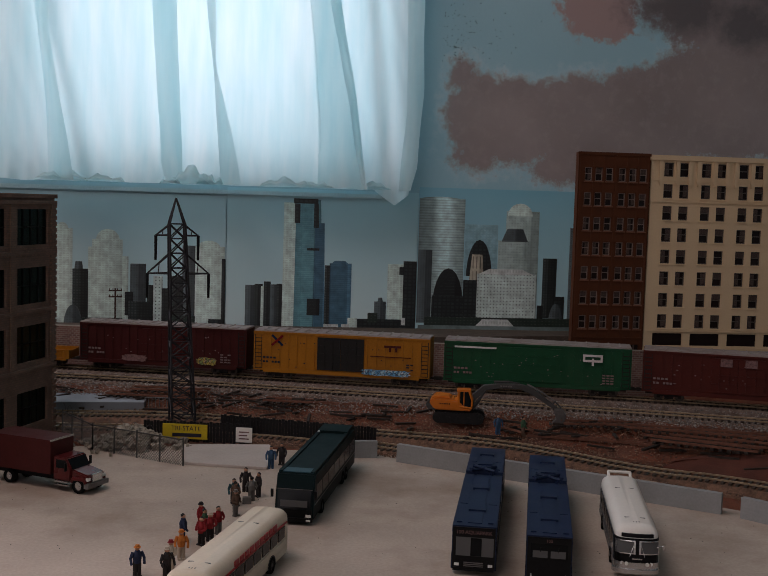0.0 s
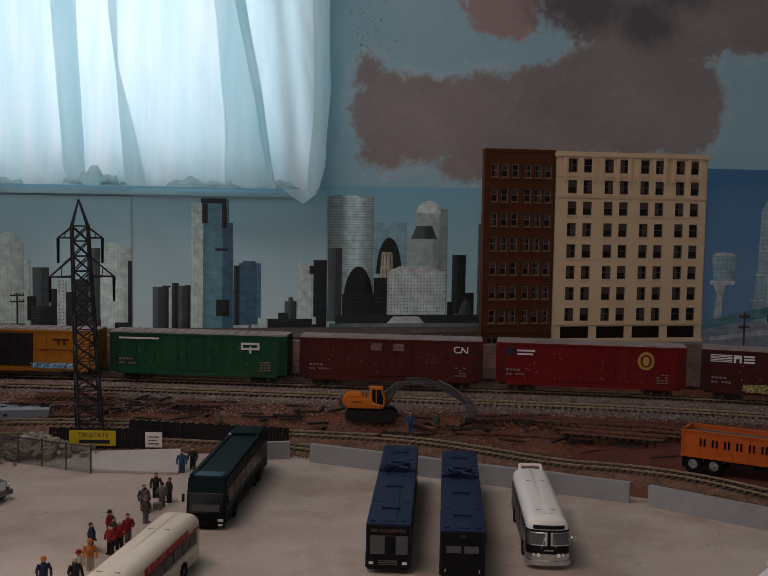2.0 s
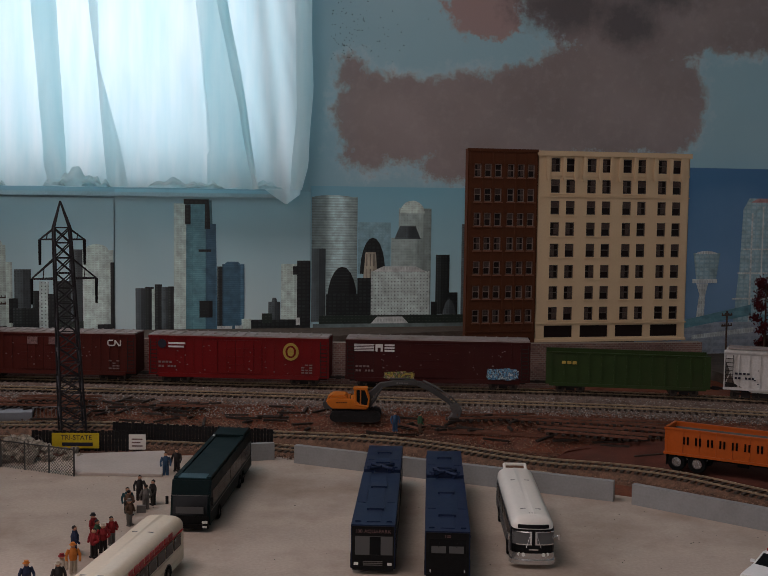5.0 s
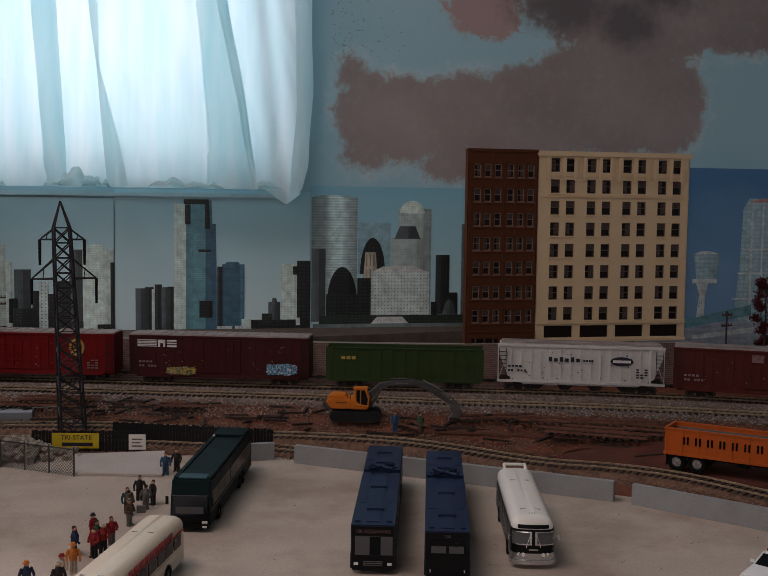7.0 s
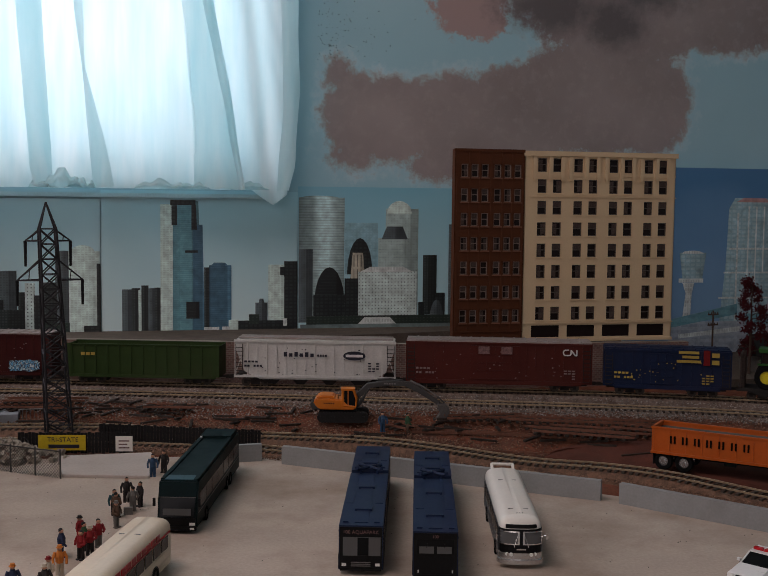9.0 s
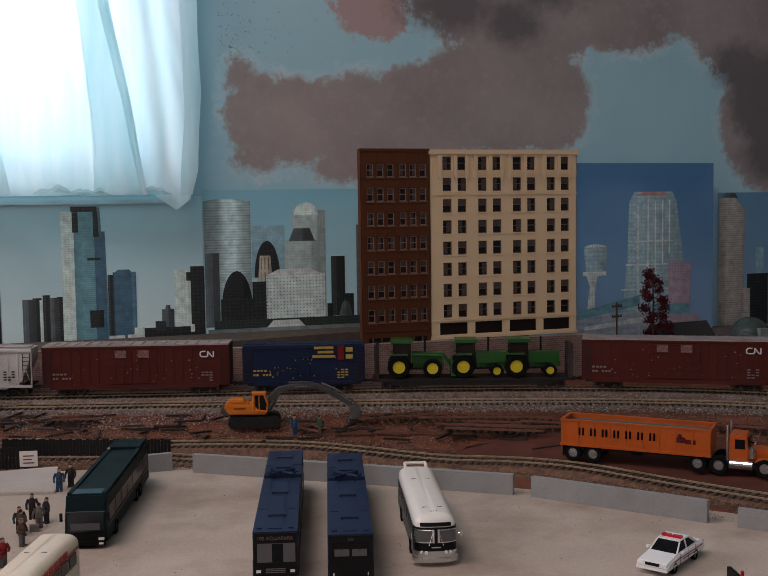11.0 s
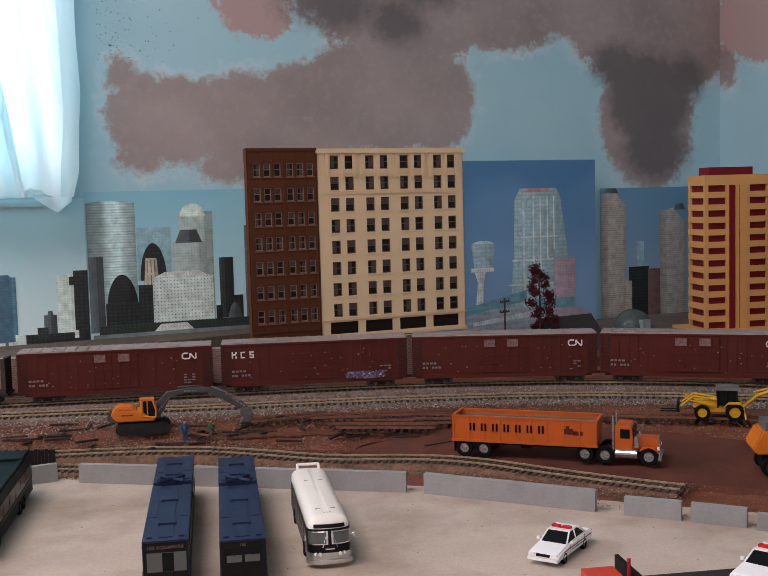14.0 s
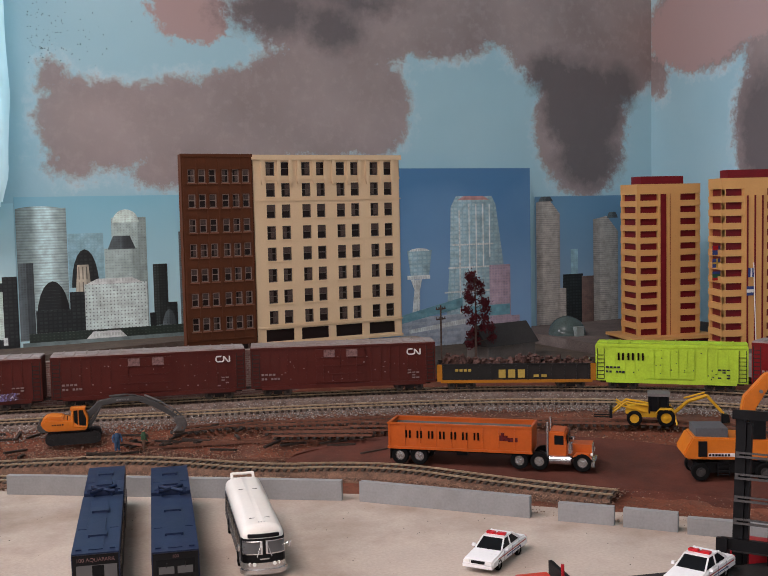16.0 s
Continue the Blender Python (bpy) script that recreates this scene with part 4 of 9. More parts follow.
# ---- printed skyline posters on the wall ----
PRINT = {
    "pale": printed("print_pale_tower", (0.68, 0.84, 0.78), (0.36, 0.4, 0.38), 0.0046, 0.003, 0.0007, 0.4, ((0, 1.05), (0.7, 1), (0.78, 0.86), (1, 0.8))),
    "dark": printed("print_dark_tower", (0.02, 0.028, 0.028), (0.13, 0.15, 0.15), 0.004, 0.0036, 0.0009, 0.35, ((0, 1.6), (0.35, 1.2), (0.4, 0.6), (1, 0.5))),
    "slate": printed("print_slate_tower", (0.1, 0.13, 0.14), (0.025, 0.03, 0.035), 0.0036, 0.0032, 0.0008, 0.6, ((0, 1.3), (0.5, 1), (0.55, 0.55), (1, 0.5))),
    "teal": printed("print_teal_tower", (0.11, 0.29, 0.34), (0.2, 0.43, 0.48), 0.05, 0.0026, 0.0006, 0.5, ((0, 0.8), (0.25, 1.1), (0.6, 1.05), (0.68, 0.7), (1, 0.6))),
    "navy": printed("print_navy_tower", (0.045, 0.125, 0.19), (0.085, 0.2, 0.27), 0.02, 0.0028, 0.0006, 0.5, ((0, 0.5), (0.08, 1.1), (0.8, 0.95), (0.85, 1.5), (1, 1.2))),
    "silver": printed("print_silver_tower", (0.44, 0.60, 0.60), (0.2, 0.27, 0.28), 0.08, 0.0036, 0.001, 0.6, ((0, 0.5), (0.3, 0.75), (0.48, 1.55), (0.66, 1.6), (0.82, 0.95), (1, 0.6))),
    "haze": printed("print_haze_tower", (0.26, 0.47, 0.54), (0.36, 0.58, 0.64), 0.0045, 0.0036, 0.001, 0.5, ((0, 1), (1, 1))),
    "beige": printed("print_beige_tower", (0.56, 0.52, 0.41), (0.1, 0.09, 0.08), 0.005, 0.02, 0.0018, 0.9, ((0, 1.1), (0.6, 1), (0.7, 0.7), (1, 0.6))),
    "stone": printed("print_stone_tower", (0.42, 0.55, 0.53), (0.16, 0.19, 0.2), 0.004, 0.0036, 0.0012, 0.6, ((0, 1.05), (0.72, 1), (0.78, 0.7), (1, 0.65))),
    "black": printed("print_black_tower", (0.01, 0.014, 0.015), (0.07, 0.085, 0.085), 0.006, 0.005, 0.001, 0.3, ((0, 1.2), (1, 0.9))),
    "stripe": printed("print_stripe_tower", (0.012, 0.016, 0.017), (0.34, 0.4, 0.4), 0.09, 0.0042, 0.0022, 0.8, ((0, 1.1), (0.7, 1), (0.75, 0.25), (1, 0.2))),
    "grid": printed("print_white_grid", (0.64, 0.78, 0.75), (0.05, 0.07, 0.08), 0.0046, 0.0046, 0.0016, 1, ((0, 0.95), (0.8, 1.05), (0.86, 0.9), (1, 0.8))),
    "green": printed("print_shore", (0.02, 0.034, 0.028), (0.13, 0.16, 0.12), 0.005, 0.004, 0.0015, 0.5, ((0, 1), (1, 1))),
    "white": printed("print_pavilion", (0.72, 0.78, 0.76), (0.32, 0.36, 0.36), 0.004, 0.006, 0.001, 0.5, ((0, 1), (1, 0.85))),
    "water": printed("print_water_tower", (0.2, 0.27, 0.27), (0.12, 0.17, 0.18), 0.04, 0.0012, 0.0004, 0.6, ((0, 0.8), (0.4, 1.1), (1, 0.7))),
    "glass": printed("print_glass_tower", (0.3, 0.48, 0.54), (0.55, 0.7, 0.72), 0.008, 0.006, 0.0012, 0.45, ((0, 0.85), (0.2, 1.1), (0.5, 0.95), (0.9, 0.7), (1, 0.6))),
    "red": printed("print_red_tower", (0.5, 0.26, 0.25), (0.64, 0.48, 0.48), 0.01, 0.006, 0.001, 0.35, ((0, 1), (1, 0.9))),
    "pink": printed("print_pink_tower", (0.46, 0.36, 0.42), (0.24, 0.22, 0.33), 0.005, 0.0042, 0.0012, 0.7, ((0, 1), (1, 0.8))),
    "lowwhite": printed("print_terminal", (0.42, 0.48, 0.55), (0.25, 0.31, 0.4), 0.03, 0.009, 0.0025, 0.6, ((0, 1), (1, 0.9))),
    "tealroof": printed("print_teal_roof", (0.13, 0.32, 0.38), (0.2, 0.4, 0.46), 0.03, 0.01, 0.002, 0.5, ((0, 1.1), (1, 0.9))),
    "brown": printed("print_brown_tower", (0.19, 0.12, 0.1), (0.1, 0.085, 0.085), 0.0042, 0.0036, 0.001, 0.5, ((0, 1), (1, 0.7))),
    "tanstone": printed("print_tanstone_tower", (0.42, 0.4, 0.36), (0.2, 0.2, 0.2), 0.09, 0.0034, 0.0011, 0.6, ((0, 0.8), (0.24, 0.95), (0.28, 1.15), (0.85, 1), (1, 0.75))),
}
SHEET_BLUE = print_sky("print_sky_pale", (0.36, 0.64, 0.72), (0.64, 0.81, 0.82), 0.08, 0.25, 0.10)
SHEET_TEAL = print_sky("print_sky_teal", (0.21, 0.50, 0.62), (0.48, 0.72, 0.77), 0.10, 0.27, 0.06)
SHEET_DEEP = print_sky("print_sky_deep_blue", (0.060, 0.185, 0.36), (0.20, 0.36, 0.56), 0.06, 0.30, 0.16)
SHEET_SLATE = print_sky("print_sky_slate", (0.10, 0.25, 0.40), (0.24, 0.37, 0.50), 0.06, 0.26, 0.10)


def poster(name, x0, x1, z0, z1, y, sheet, towers, label, turn=0.0):
    p = thing(name, pose(x0, y, 0, 0, 0, turn), label, "poster", "skyline posters")
    part("sheet", boxes((0, x1 - x0, -0.001, 0.0, z0, z1)), sheet, p)
    for i, (a, b, c, d, kind) in enumerate(towers):
        lift = 0.0013 + 0.00006 * i
        a, b, c, d = max(a, x0) - x0, min(b, x1) - x0, max(c, z0), min(d, z1)
        w, h = b - a, d - c
        kind, _, shape = kind.partition(" ")
        if shape == "dome":
            prof = [(a, c), (b, c)] + [((a + b) / 2 + w / 2 * math.cos(q), c + h * math.sin(q)) for q in np.linspace(0.15, 2.99, 11)]
        elif shape == "taper":
            prof = [(a, c), (b, c), (b - w * 0.16, d), (a + w * 0.02, d)]
        elif shape == "hip":
            prof = [(a, c), (b, c), (b - w * 0.2, d), (a + w * 0.2, d)]
        elif shape == "spire":
            prof = [(a, c), (b, c), (b - w * 0.09, c + h * 0.55), (b - w * 0.20, d - h * 0.06), (b - w * 0.26, d), (a + w * 0.20, d), (a + w * 0.12, d - h * 0.07), (a + w * 0.10, c + h * 0.6)]
        elif shape == "flare":
            prof = [(a, c), (b - w * 0.3, c), (b - w * 0.2, d - h * 0.25), (b, d), (a, d), (a + w * 0.3, d - h * 0.25)]
        elif shape == "bowl":
            prof = [(a + w * 0.14, c), (b - w * 0.14, c), (b, d), (a, d)]
        elif shape == "slope":
            prof = [(a, c), (b, c + h * 0.55), (b, d), (a, c + h * 0.35)]
        elif shape == "cut":
            prof = [(a, c), (b, c), (b, d - min(h * 0.12, w * 0.5)), (a + w * 0.55, d), (a, d - w * 0.1)]
        else:
            prof = [(a, c), (b, c), (b, d), (a, d)]
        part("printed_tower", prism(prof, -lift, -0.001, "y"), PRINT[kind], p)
    return p


poster("skyline_poster", -0.42, -0.0641, 0.062, 0.2509, 1.4265, SHEET_BLUE, [
    (-0.2632, -0.2492, 0.1397, 0.1592, "slate hip"), (-0.2871, -0.2644, 0.0714, 0.2027, "pale"), (-0.2861, -0.2698, 0.2013, 0.2104, "pale dome"), (-0.2642, -0.2388, 0.0731, 0.1495, "dark"),
    (-0.2440, -0.2364, 0.0779, 0.1790, "pale"), (-0.2390, -0.1995, 0.0723, 0.1893, "pale"), (-0.2343, -0.2032, 0.1880, 0.2029, "pale dome"), (-0.1994, -0.1917, 0.0754, 0.1671, "pale"),
    (-0.1892, -0.1687, 0.1072, 0.1577, "slate"), (-0.1671, -0.1575, 0.0759, 0.1299, "dark"), (-0.1588, -0.1466, 0.0734, 0.1419, "grid"), (-0.1477, -0.1374, 0.0736, 0.1257, "black"),
    (-0.1210, -0.1028, 0.0741, 0.1835, "slate"), (-0.1375, -0.1194, 0.0738, 0.1424, "dark"), (-0.1041, -0.0651, 0.0746, 0.1828, "pale"), (-0.1017, -0.0713, 0.1815, 0.1907, "pale dome"),
    (-0.0689, -0.0630, 0.0762, 0.1668, "black"), (-0.1960, -0.1851, 0.0886, 0.1201, "black"), (-0.1914, -0.1593, 0.0731, 0.1073, "dark"), (-0.2755, -0.2514, 0.0716, 0.1017, "slate dome"),
    (-0.2514, -0.1990, 0.0696, 0.0847, "green"), (-0.0858, -0.0623, 0.0721, 0.0854, "black"), (-0.1411, -0.1035, 0.0713, 0.0898, "green"),
], "printed skyline photograph of pale towers on blue sky")
poster("skyline_poster", -0.0631, 0.1946, 0.064, 0.2629, 1.4265, SHEET_BLUE, [
    (-0.0372, -0.0235, 0.0768, 0.1326, "slate"), (-0.0248, -0.0136, 0.0770, 0.1342, "dark"), (-0.0123, -0.0031, 0.0759, 0.1377, "dark"), (-0.0037, 0.0062, 0.0774, 0.1340, "slate"),
    (0.0049, 0.0134, 0.0762, 0.1348, "dark"),
    (-0.0162, -0.0123, 0.0758, 0.1316, "pale"), (0.0123, 0.0341, 0.0737, 0.2448, "pale taper"), (0.0281, 0.0685, 0.0728, 0.2494, "teal taper"), (0.0542, 0.0702, 0.0730, 0.2182, "navy taper"),
    (0.0256, 0.0584, 0.2440, 0.2506, "black"), (0.0272, 0.0345, 0.2174, 0.2437, "black"), (0.0530, 0.0602, 0.2115, 0.2444, "black taper"), (0.0448, 0.0613, 0.1809, 0.1842, "black"),
    (0.0459, 0.0632, 0.0930, 0.1157, "stripe"), (0.0695, 0.0768, 0.0786, 0.1614, "dark"), (0.0761, 0.1055, 0.0762, 0.1645, "navy"), (0.0777, 0.1016, 0.1632, 0.1678, "navy hip"),
    (0.1551, 0.1787, 0.0842, 0.1649, "pale"), (0.1766, 0.1956, 0.0818, 0.1694, "black"), (0.1710, 0.1798, 0.1504, 0.1618, "black"), (0.1377, 0.1538, 0.0811, 0.1135, "slate"),
    (0.1419, 0.1499, 0.1121, 0.1189, "slate hip"), (0.1146, 0.1970, 0.0718, 0.0894, "black"), (0.1018, 0.1146, 0.0724, 0.0906, "pale"), (0.0932, 0.1040, 0.0722, 0.0817, "white"),
    (0.0692, 0.0892, 0.0706, 0.0813, "white"), (0.1291, 0.1426, 0.0843, 0.0978, "green"), (0.1751, 0.1805, 0.0817, 0.0918, "white"),
], "printed skyline photograph with a tall teal glass tower")
poster("skyline_poster", 0.1953, 0.46, 0.060, 0.2707, 1.4265, SHEET_TEAL, [
    (0.1962, 0.2593, 0.0853, 0.2560, "silver"), (0.1969, 0.2536, 0.2546, 0.2586, "silver dome"), (0.2602, 0.3060, 0.1514, 0.2221, "haze"), (0.1966, 0.2156, 0.0862, 0.1859, "slate"),
    (0.2633, 0.2988, 0.1513, 0.2012, "black dome"), (0.2662, 0.2901, 0.1242, 0.1810, "beige hip"), (0.3172, 0.3634, 0.0872, 0.2418, "stone"), (0.3189, 0.3539, 0.2350, 0.2525, "pale dome"),
    (0.3069, 0.3545, 0.1252, 0.2011, "stone"), (0.3114, 0.3485, 0.1998, 0.2173, "slate hip"), (0.2177, 0.2599, 0.1099, 0.1612, "stripe dome"), (0.2166, 0.2644, 0.0868, 0.1234, "black"),
    (0.2599, 0.2818, 0.0873, 0.1457, "black"), (0.2789, 0.3617, 0.0896, 0.1549, "grid"), (0.2804, 0.3574, 0.1542, 0.1616, "white hip"), (0.3709, 0.3903, 0.0947, 0.1779, "dark"),
    (0.3887, 0.4027, 0.0922, 0.1251, "black"), (0.4076, 0.4230, 0.0912, 0.2209, "slate"), (0.3808, 0.4010, 0.0839, 0.1154, "slate dome"), (0.3647, 0.3731, 0.0876, 0.1123, "black"),
    (0.2070, 0.4217, 0.0826, 0.0942, "green"), (0.2761, 0.3354, 0.0797, 0.0920, "white hip"), (0.1987, 0.4266, 0.0634, 0.0826, "water"),
], "printed harbour skyline photograph with silver and stone towers")
poster("skyline_poster", 0.66, 0.9688, 0.023, 0.3047, 1.40, SHEET_DEEP, [
    (0.8091, 0.9278, 0.0316, 0.2621, "glass spire"), (0.8346, 0.8926, 0.2561, 0.2621, "red hip"), (0.8251, 0.8991, 0.1870, 0.1892, "white"), (0.8178, 0.9097, 0.1521, 0.1544, "white"),
    (0.8104, 0.9184, 0.1149, 0.1172, "white"), (0.8369, 0.8395, 0.0792, 0.2407, "white"), (0.8546, 0.8564, 0.1086, 0.2502, "white"), (0.8671, 0.8689, 0.1383, 0.2501, "white"),
    (0.8796, 0.8814, 0.1530, 0.2499, "white"), (0.8913, 0.8930, 0.1678, 0.2498, "white"), (0.8911, 0.9293, 0.0439, 0.1549, "pink"), (0.7527, 0.7711, 0.0764, 0.1385, "white flare"),
    (0.7469, 0.7888, 0.1427, 0.1824, "glass bowl"), (0.7505, 0.7840, 0.1810, 0.1854, "white dome"), (0.7466, 0.7851, 0.1390, 0.1449, "white"), (0.7329, 0.8568, 0.0339, 0.0818, "lowwhite"),
    (0.7334, 0.8413, 0.0733, 0.1076, "tealroof slope"), (0.7479, 0.8463, 0.0577, 0.0742, "white slope"), (0.8553, 0.9274, 0.0760, 0.0929, "tealroof"), (0.8998, 0.9456, 0.0353, 0.0741, "pink"),
], "printed deep blue photograph of a hotel tower and control tower")
poster("skyline_poster", 0.9966, 1.2405, 0.0, 0.2598, 1.4265, SHEET_SLATE, [
    (0.9983, 1.0449, 0.0012, 0.2548, "tanstone cut"), (1.1130, 1.1647, -0.0079, 0.2256, "tanstone cut"), (1.0667, 1.0807, 0.1280, 0.1727, "haze"), (1.0507, 1.0907, 0.0302, 0.1314, "black"),
    (1.0886, 1.1130, 0.0116, 0.1268, "brown"), (1.0408, 1.0566, 0.0154, 0.1089, "tanstone"), (1.0028, 1.0317, 0.2516, 0.2596, "slate hip"), (1.1417, 1.1644, 0.2221, 0.2320, "slate hip"),
], "printed photograph of grey office towers")

# ---- the freight train ----
PAINT = {k: mat("car_paint_" + k, c, 0.55, var=0.14, scale=45, bump=0.1, spec=0.12, dirt=(0.045, 0.025, 0.02), dirt_amount=0.25) for k, c in {
    "maroon": (0.050, 0.009, 0.008), "oxide": (0.072, 0.013, 0.009), "yellow": (0.33, 0.125, 0.009), "green": (0.008, 0.062, 0.026), "red": (0.15, 0.006, 0.006),
    "olive": (0.024, 0.045, 0.012), "white": (0.52, 0.50, 0.47), "blue": (0.007, 0.014, 0.042), "lime": (0.36, 0.52, 0.035), "black": (0.018, 0.017, 0.016)}.items()}
ROOF = mat("galvanised_roof", (0.30, 0.255, 0.24), 0.55, 0.3, var=0.2, scale=60, dirt=(0.16, 0.08, 0.06), dirt_amount=0.6)
TRUCK = mat("sooty_truck", (0.022, 0.018, 0.016), 0.75, var=0.3)
WHEEL = mat("steel_wheel", (0.075, 0.06, 0.05), 0.6, 0.5)


def spray(name, fill, second, light, edge):
    """Layers of spray paint: bulging letter cells with dark outlines and pale flashes."""
    m, n, l = nodes_of(name)
    p = n["Principled BSDF"]
    tc, mp, ns, add = n.new("ShaderNodeTexCoord"), n.new("ShaderNodeMapping"), n.new("ShaderNodeTexNoise"), n.new("ShaderNodeVectorMath")
    mp.inputs["Scale"].default_value = (1.0, 0.0, 0.8)
    l.new(tc.outputs["Object"], mp.inputs["Vector"])
    ns.inputs["Scale"].default_value, ns.inputs["Detail"].default_value = 150, 4
    l.new(mp.outputs[0], ns.inputs["Vector"])
    mulv = n.new("ShaderNodeVectorMath")
    mulv.operation = "SCALE"
    mulv.inputs["Scale"].default_value = 0.012
    l.new(ns.outputs["Color"], mulv.inputs[0])
    l.new(mp.outputs[0], add.inputs[0])
    l.new(mulv.outputs[0], add.inputs[1])
    cells, rim = n.new("ShaderNodeTexVoronoi"), n.new("ShaderNodeTexVoronoi")
    rim.feature = "DISTANCE_TO_EDGE"
    for k in (cells, rim):
        k.inputs["Scale"].default_value = 380
        l.new(add.outputs[0], k.inputs["Vector"])
    ramp = n.new("ShaderNodeValToRGB")
    ramp.color_ramp.interpolation = "CONSTANT"
    e = ramp.color_ramp.elements
    e.new(0.5)
    e.new(0.75)
    for k, (at, c) in zip(e, ((0.0, fill), (0.36, second), (0.62, light), (0.82, fill))):
        k.position, k.color = at, (*c, 1)
    split = n.new("ShaderNodeSeparateColor")
    l.new(cells.outputs["Color"], split.inputs[0])
    l.new(split.outputs[0], ramp.inputs[0])
    line, mx = n.new("ShaderNodeMapRange"), n.new("ShaderNodeMixRGB")
    line.inputs[1].default_value, line.inputs[2].default_value = 0.05, 0.14
    l.new(rim.outputs["Distance"], line.inputs[0])
    mx.inputs[1].default_value = (*edge, 1)
    l.new(ramp.outputs[0], mx.inputs[2])
    l.new(line.outputs[0], mx.inputs[0])
    l.new(mx.outputs[0], p.inputs["Base Color"])
    p.inputs["Roughness"].default_value = 0.6
    return m


BLUE_TAG = spray("graffiti_blue", (0.10, 0.32, 0.50), (0.30, 0.48, 0.55), (0.50, 0.58, 0.60), (0.02, 0.03, 0.06))
YELLOW_TAG = spray("graffiti_yellow", (0.40, 0.30, 0.04), (0.16, 0.22, 0.06), (0.42, 0.30, 0.18), (0.05, 0.02, 0.02))
WHITE_TAG = spray("graffiti_violet", (0.14, 0.12, 0.28), (0.07, 0.04, 0.08), (0.36, 0.34, 0.44), (0.05, 0.015, 0.02))
YELLOW_MARK = mat("lettering_yellow", (0.36, 0.25, 0.05), 0.6, var=0.2)
DARK_MARK = mat("lettering_dark", (0.02, 0.02, 0.03), 0.6)
BLACK_MARK = mat("lettering_black", (0.010, 0.006, 0.004), 0.9, spec=0.02)
SCRAP = mat("scrap_iron", (0.10, 0.055, 0.045), 0.8, 0.3, var=0.6, scale=200, bump=0.6)
_shared = {}
STENCIL = mat("stencil_marks", (0.20, 0.14, 0.13), 0.7, var=0.3, scale=300)


def shared(key, build):
    if key not in _shared:
        ob = build()
        _shared[key] = ob.data
        bpy.data.objects.remove(ob)
    return _shared[key]


def fit_on(name, key, build, parent, m=None, label=""):
    o = new(name, shared(key, build))
    o.parent = parent
    if m is not None:
        o.matrix_basis = m
    if label:
        o["label"] = label
    return o


def build_bogie():
    bm = bmesh.new()
    for y in (-0.0115, 0.0105):
        box(bm, -0.0125, 0.0125, y, y + 0.001, 0.0055, 0.0075)
        box(bm, -0.005, 0.005, y - 0.0004, y + 0.0014, 0.0025, 0.0085)
        for x in (-0.0115, 0.0115):
            box(bm, x - 0.0018, x + 0.0018, y - 0.0004, y + 0.0014, 0.0035, 0.0078)
    box(bm, -0.003, 0.003, -0.0105, 0.0105, 0.0055, 0.009)
    return part("bogie", bm, TRUCK)


def build_wheelset():
    bm = bmesh.new()
    for y in (-0.0095, 0.0085):
        rod(bm, (0, y, 0), (0, y + 0.0012, 0), 0.0052, 16)
    rod(bm, (0, -0.0085, 0), (0, 0.0085, 0), 0.0012, 8)
    return part("wheelset", bm, WHEEL)


def running_gear(car, L, inset):
    for x in (-L / 2 + inset, L / 2 - inset):
        b = fit_on("bogie", "bogie", build_bogie, car, pose(x, 0, 0))
        for dx in (-0.0115, 0.0115):
            fit_on("wheelset", "wheelset", build_wheelset, b, pose(dx, 0, 0.0052))
    for sx in (-1, 1):
        fit_on("coupler", "coupler", lambda: part("coupler", soften(boxes((-0.004, 0.010, -0.0012, 0.0012, -0.0012, 0.0012), (0.008, 0.0125, -0.0022, 0.0022, -0.0018, 0.0018)), 0.0004, 1), TRUCK), car, pose(sx * L / 2, 0, 0.0095, 0, 0, 0 if sx > 0 else 180))


def bars(name, car, specs, material, y, label=""):
    """Lettering and marks as plain bars on the side: x0, x1, z0, z1."""
    return part(name, boxes(*[(a, b, y - 0.00025, y, c, d) for a, b, c, d in specs]), material, car, label)


def marks(car, L, y, material, rng, z=0.022):
    """Reporting marks and data panels too small to read."""
    x = -L / 2 + 0.012
    sp = [(x + i * 0.0042, x + i * 0.0042 + 0.0031, z + 0.003, z + 0.0052) for i in range(4)]
    sp += [(x + i * 0.0036, x + i * 0.0036 + 0.0026, z - 0.002, z + 0.0003) for i in range(6) if i != 2]
    sp += [(L / 2 - 0.032 + i * 0.0046, L / 2 - 0.0285 + i * 0.0046, z - 0.006 + j * 0.003, z - 0.0045 + j * 0.003) for i in range(3) for j in range(4) if rng.random() < 0.7]
    sp += [(u, u + rng.uniform(0.0008, 0.002), w, w + rng.uniform(0.0006, 0.0014)) for u, w in ((rng.uniform(-L / 2 + 0.03, L / 2 - 0.03), rng.uniform(0.0135, 0.046)) for _ in range(26))]
    bars("reporting_marks", car, sp, material, y)["kind"] = "stuff"


def side_ladder(h):
    bm = bmesh.new()
    for i in range(int(h / 0.0045)):
        box(bm, -0.004, 0.004, -0.0009, -0.0003, i * 0.0045, i * 0.0045 + 0.0007)
    box(bm, -0.0042, -0.0036, -0.0009, 0, 0, h)
    box(bm, 0.0036, 0.0042, -0.0009, 0, 0, h)
    return part("ladder", bm, TRUCK)


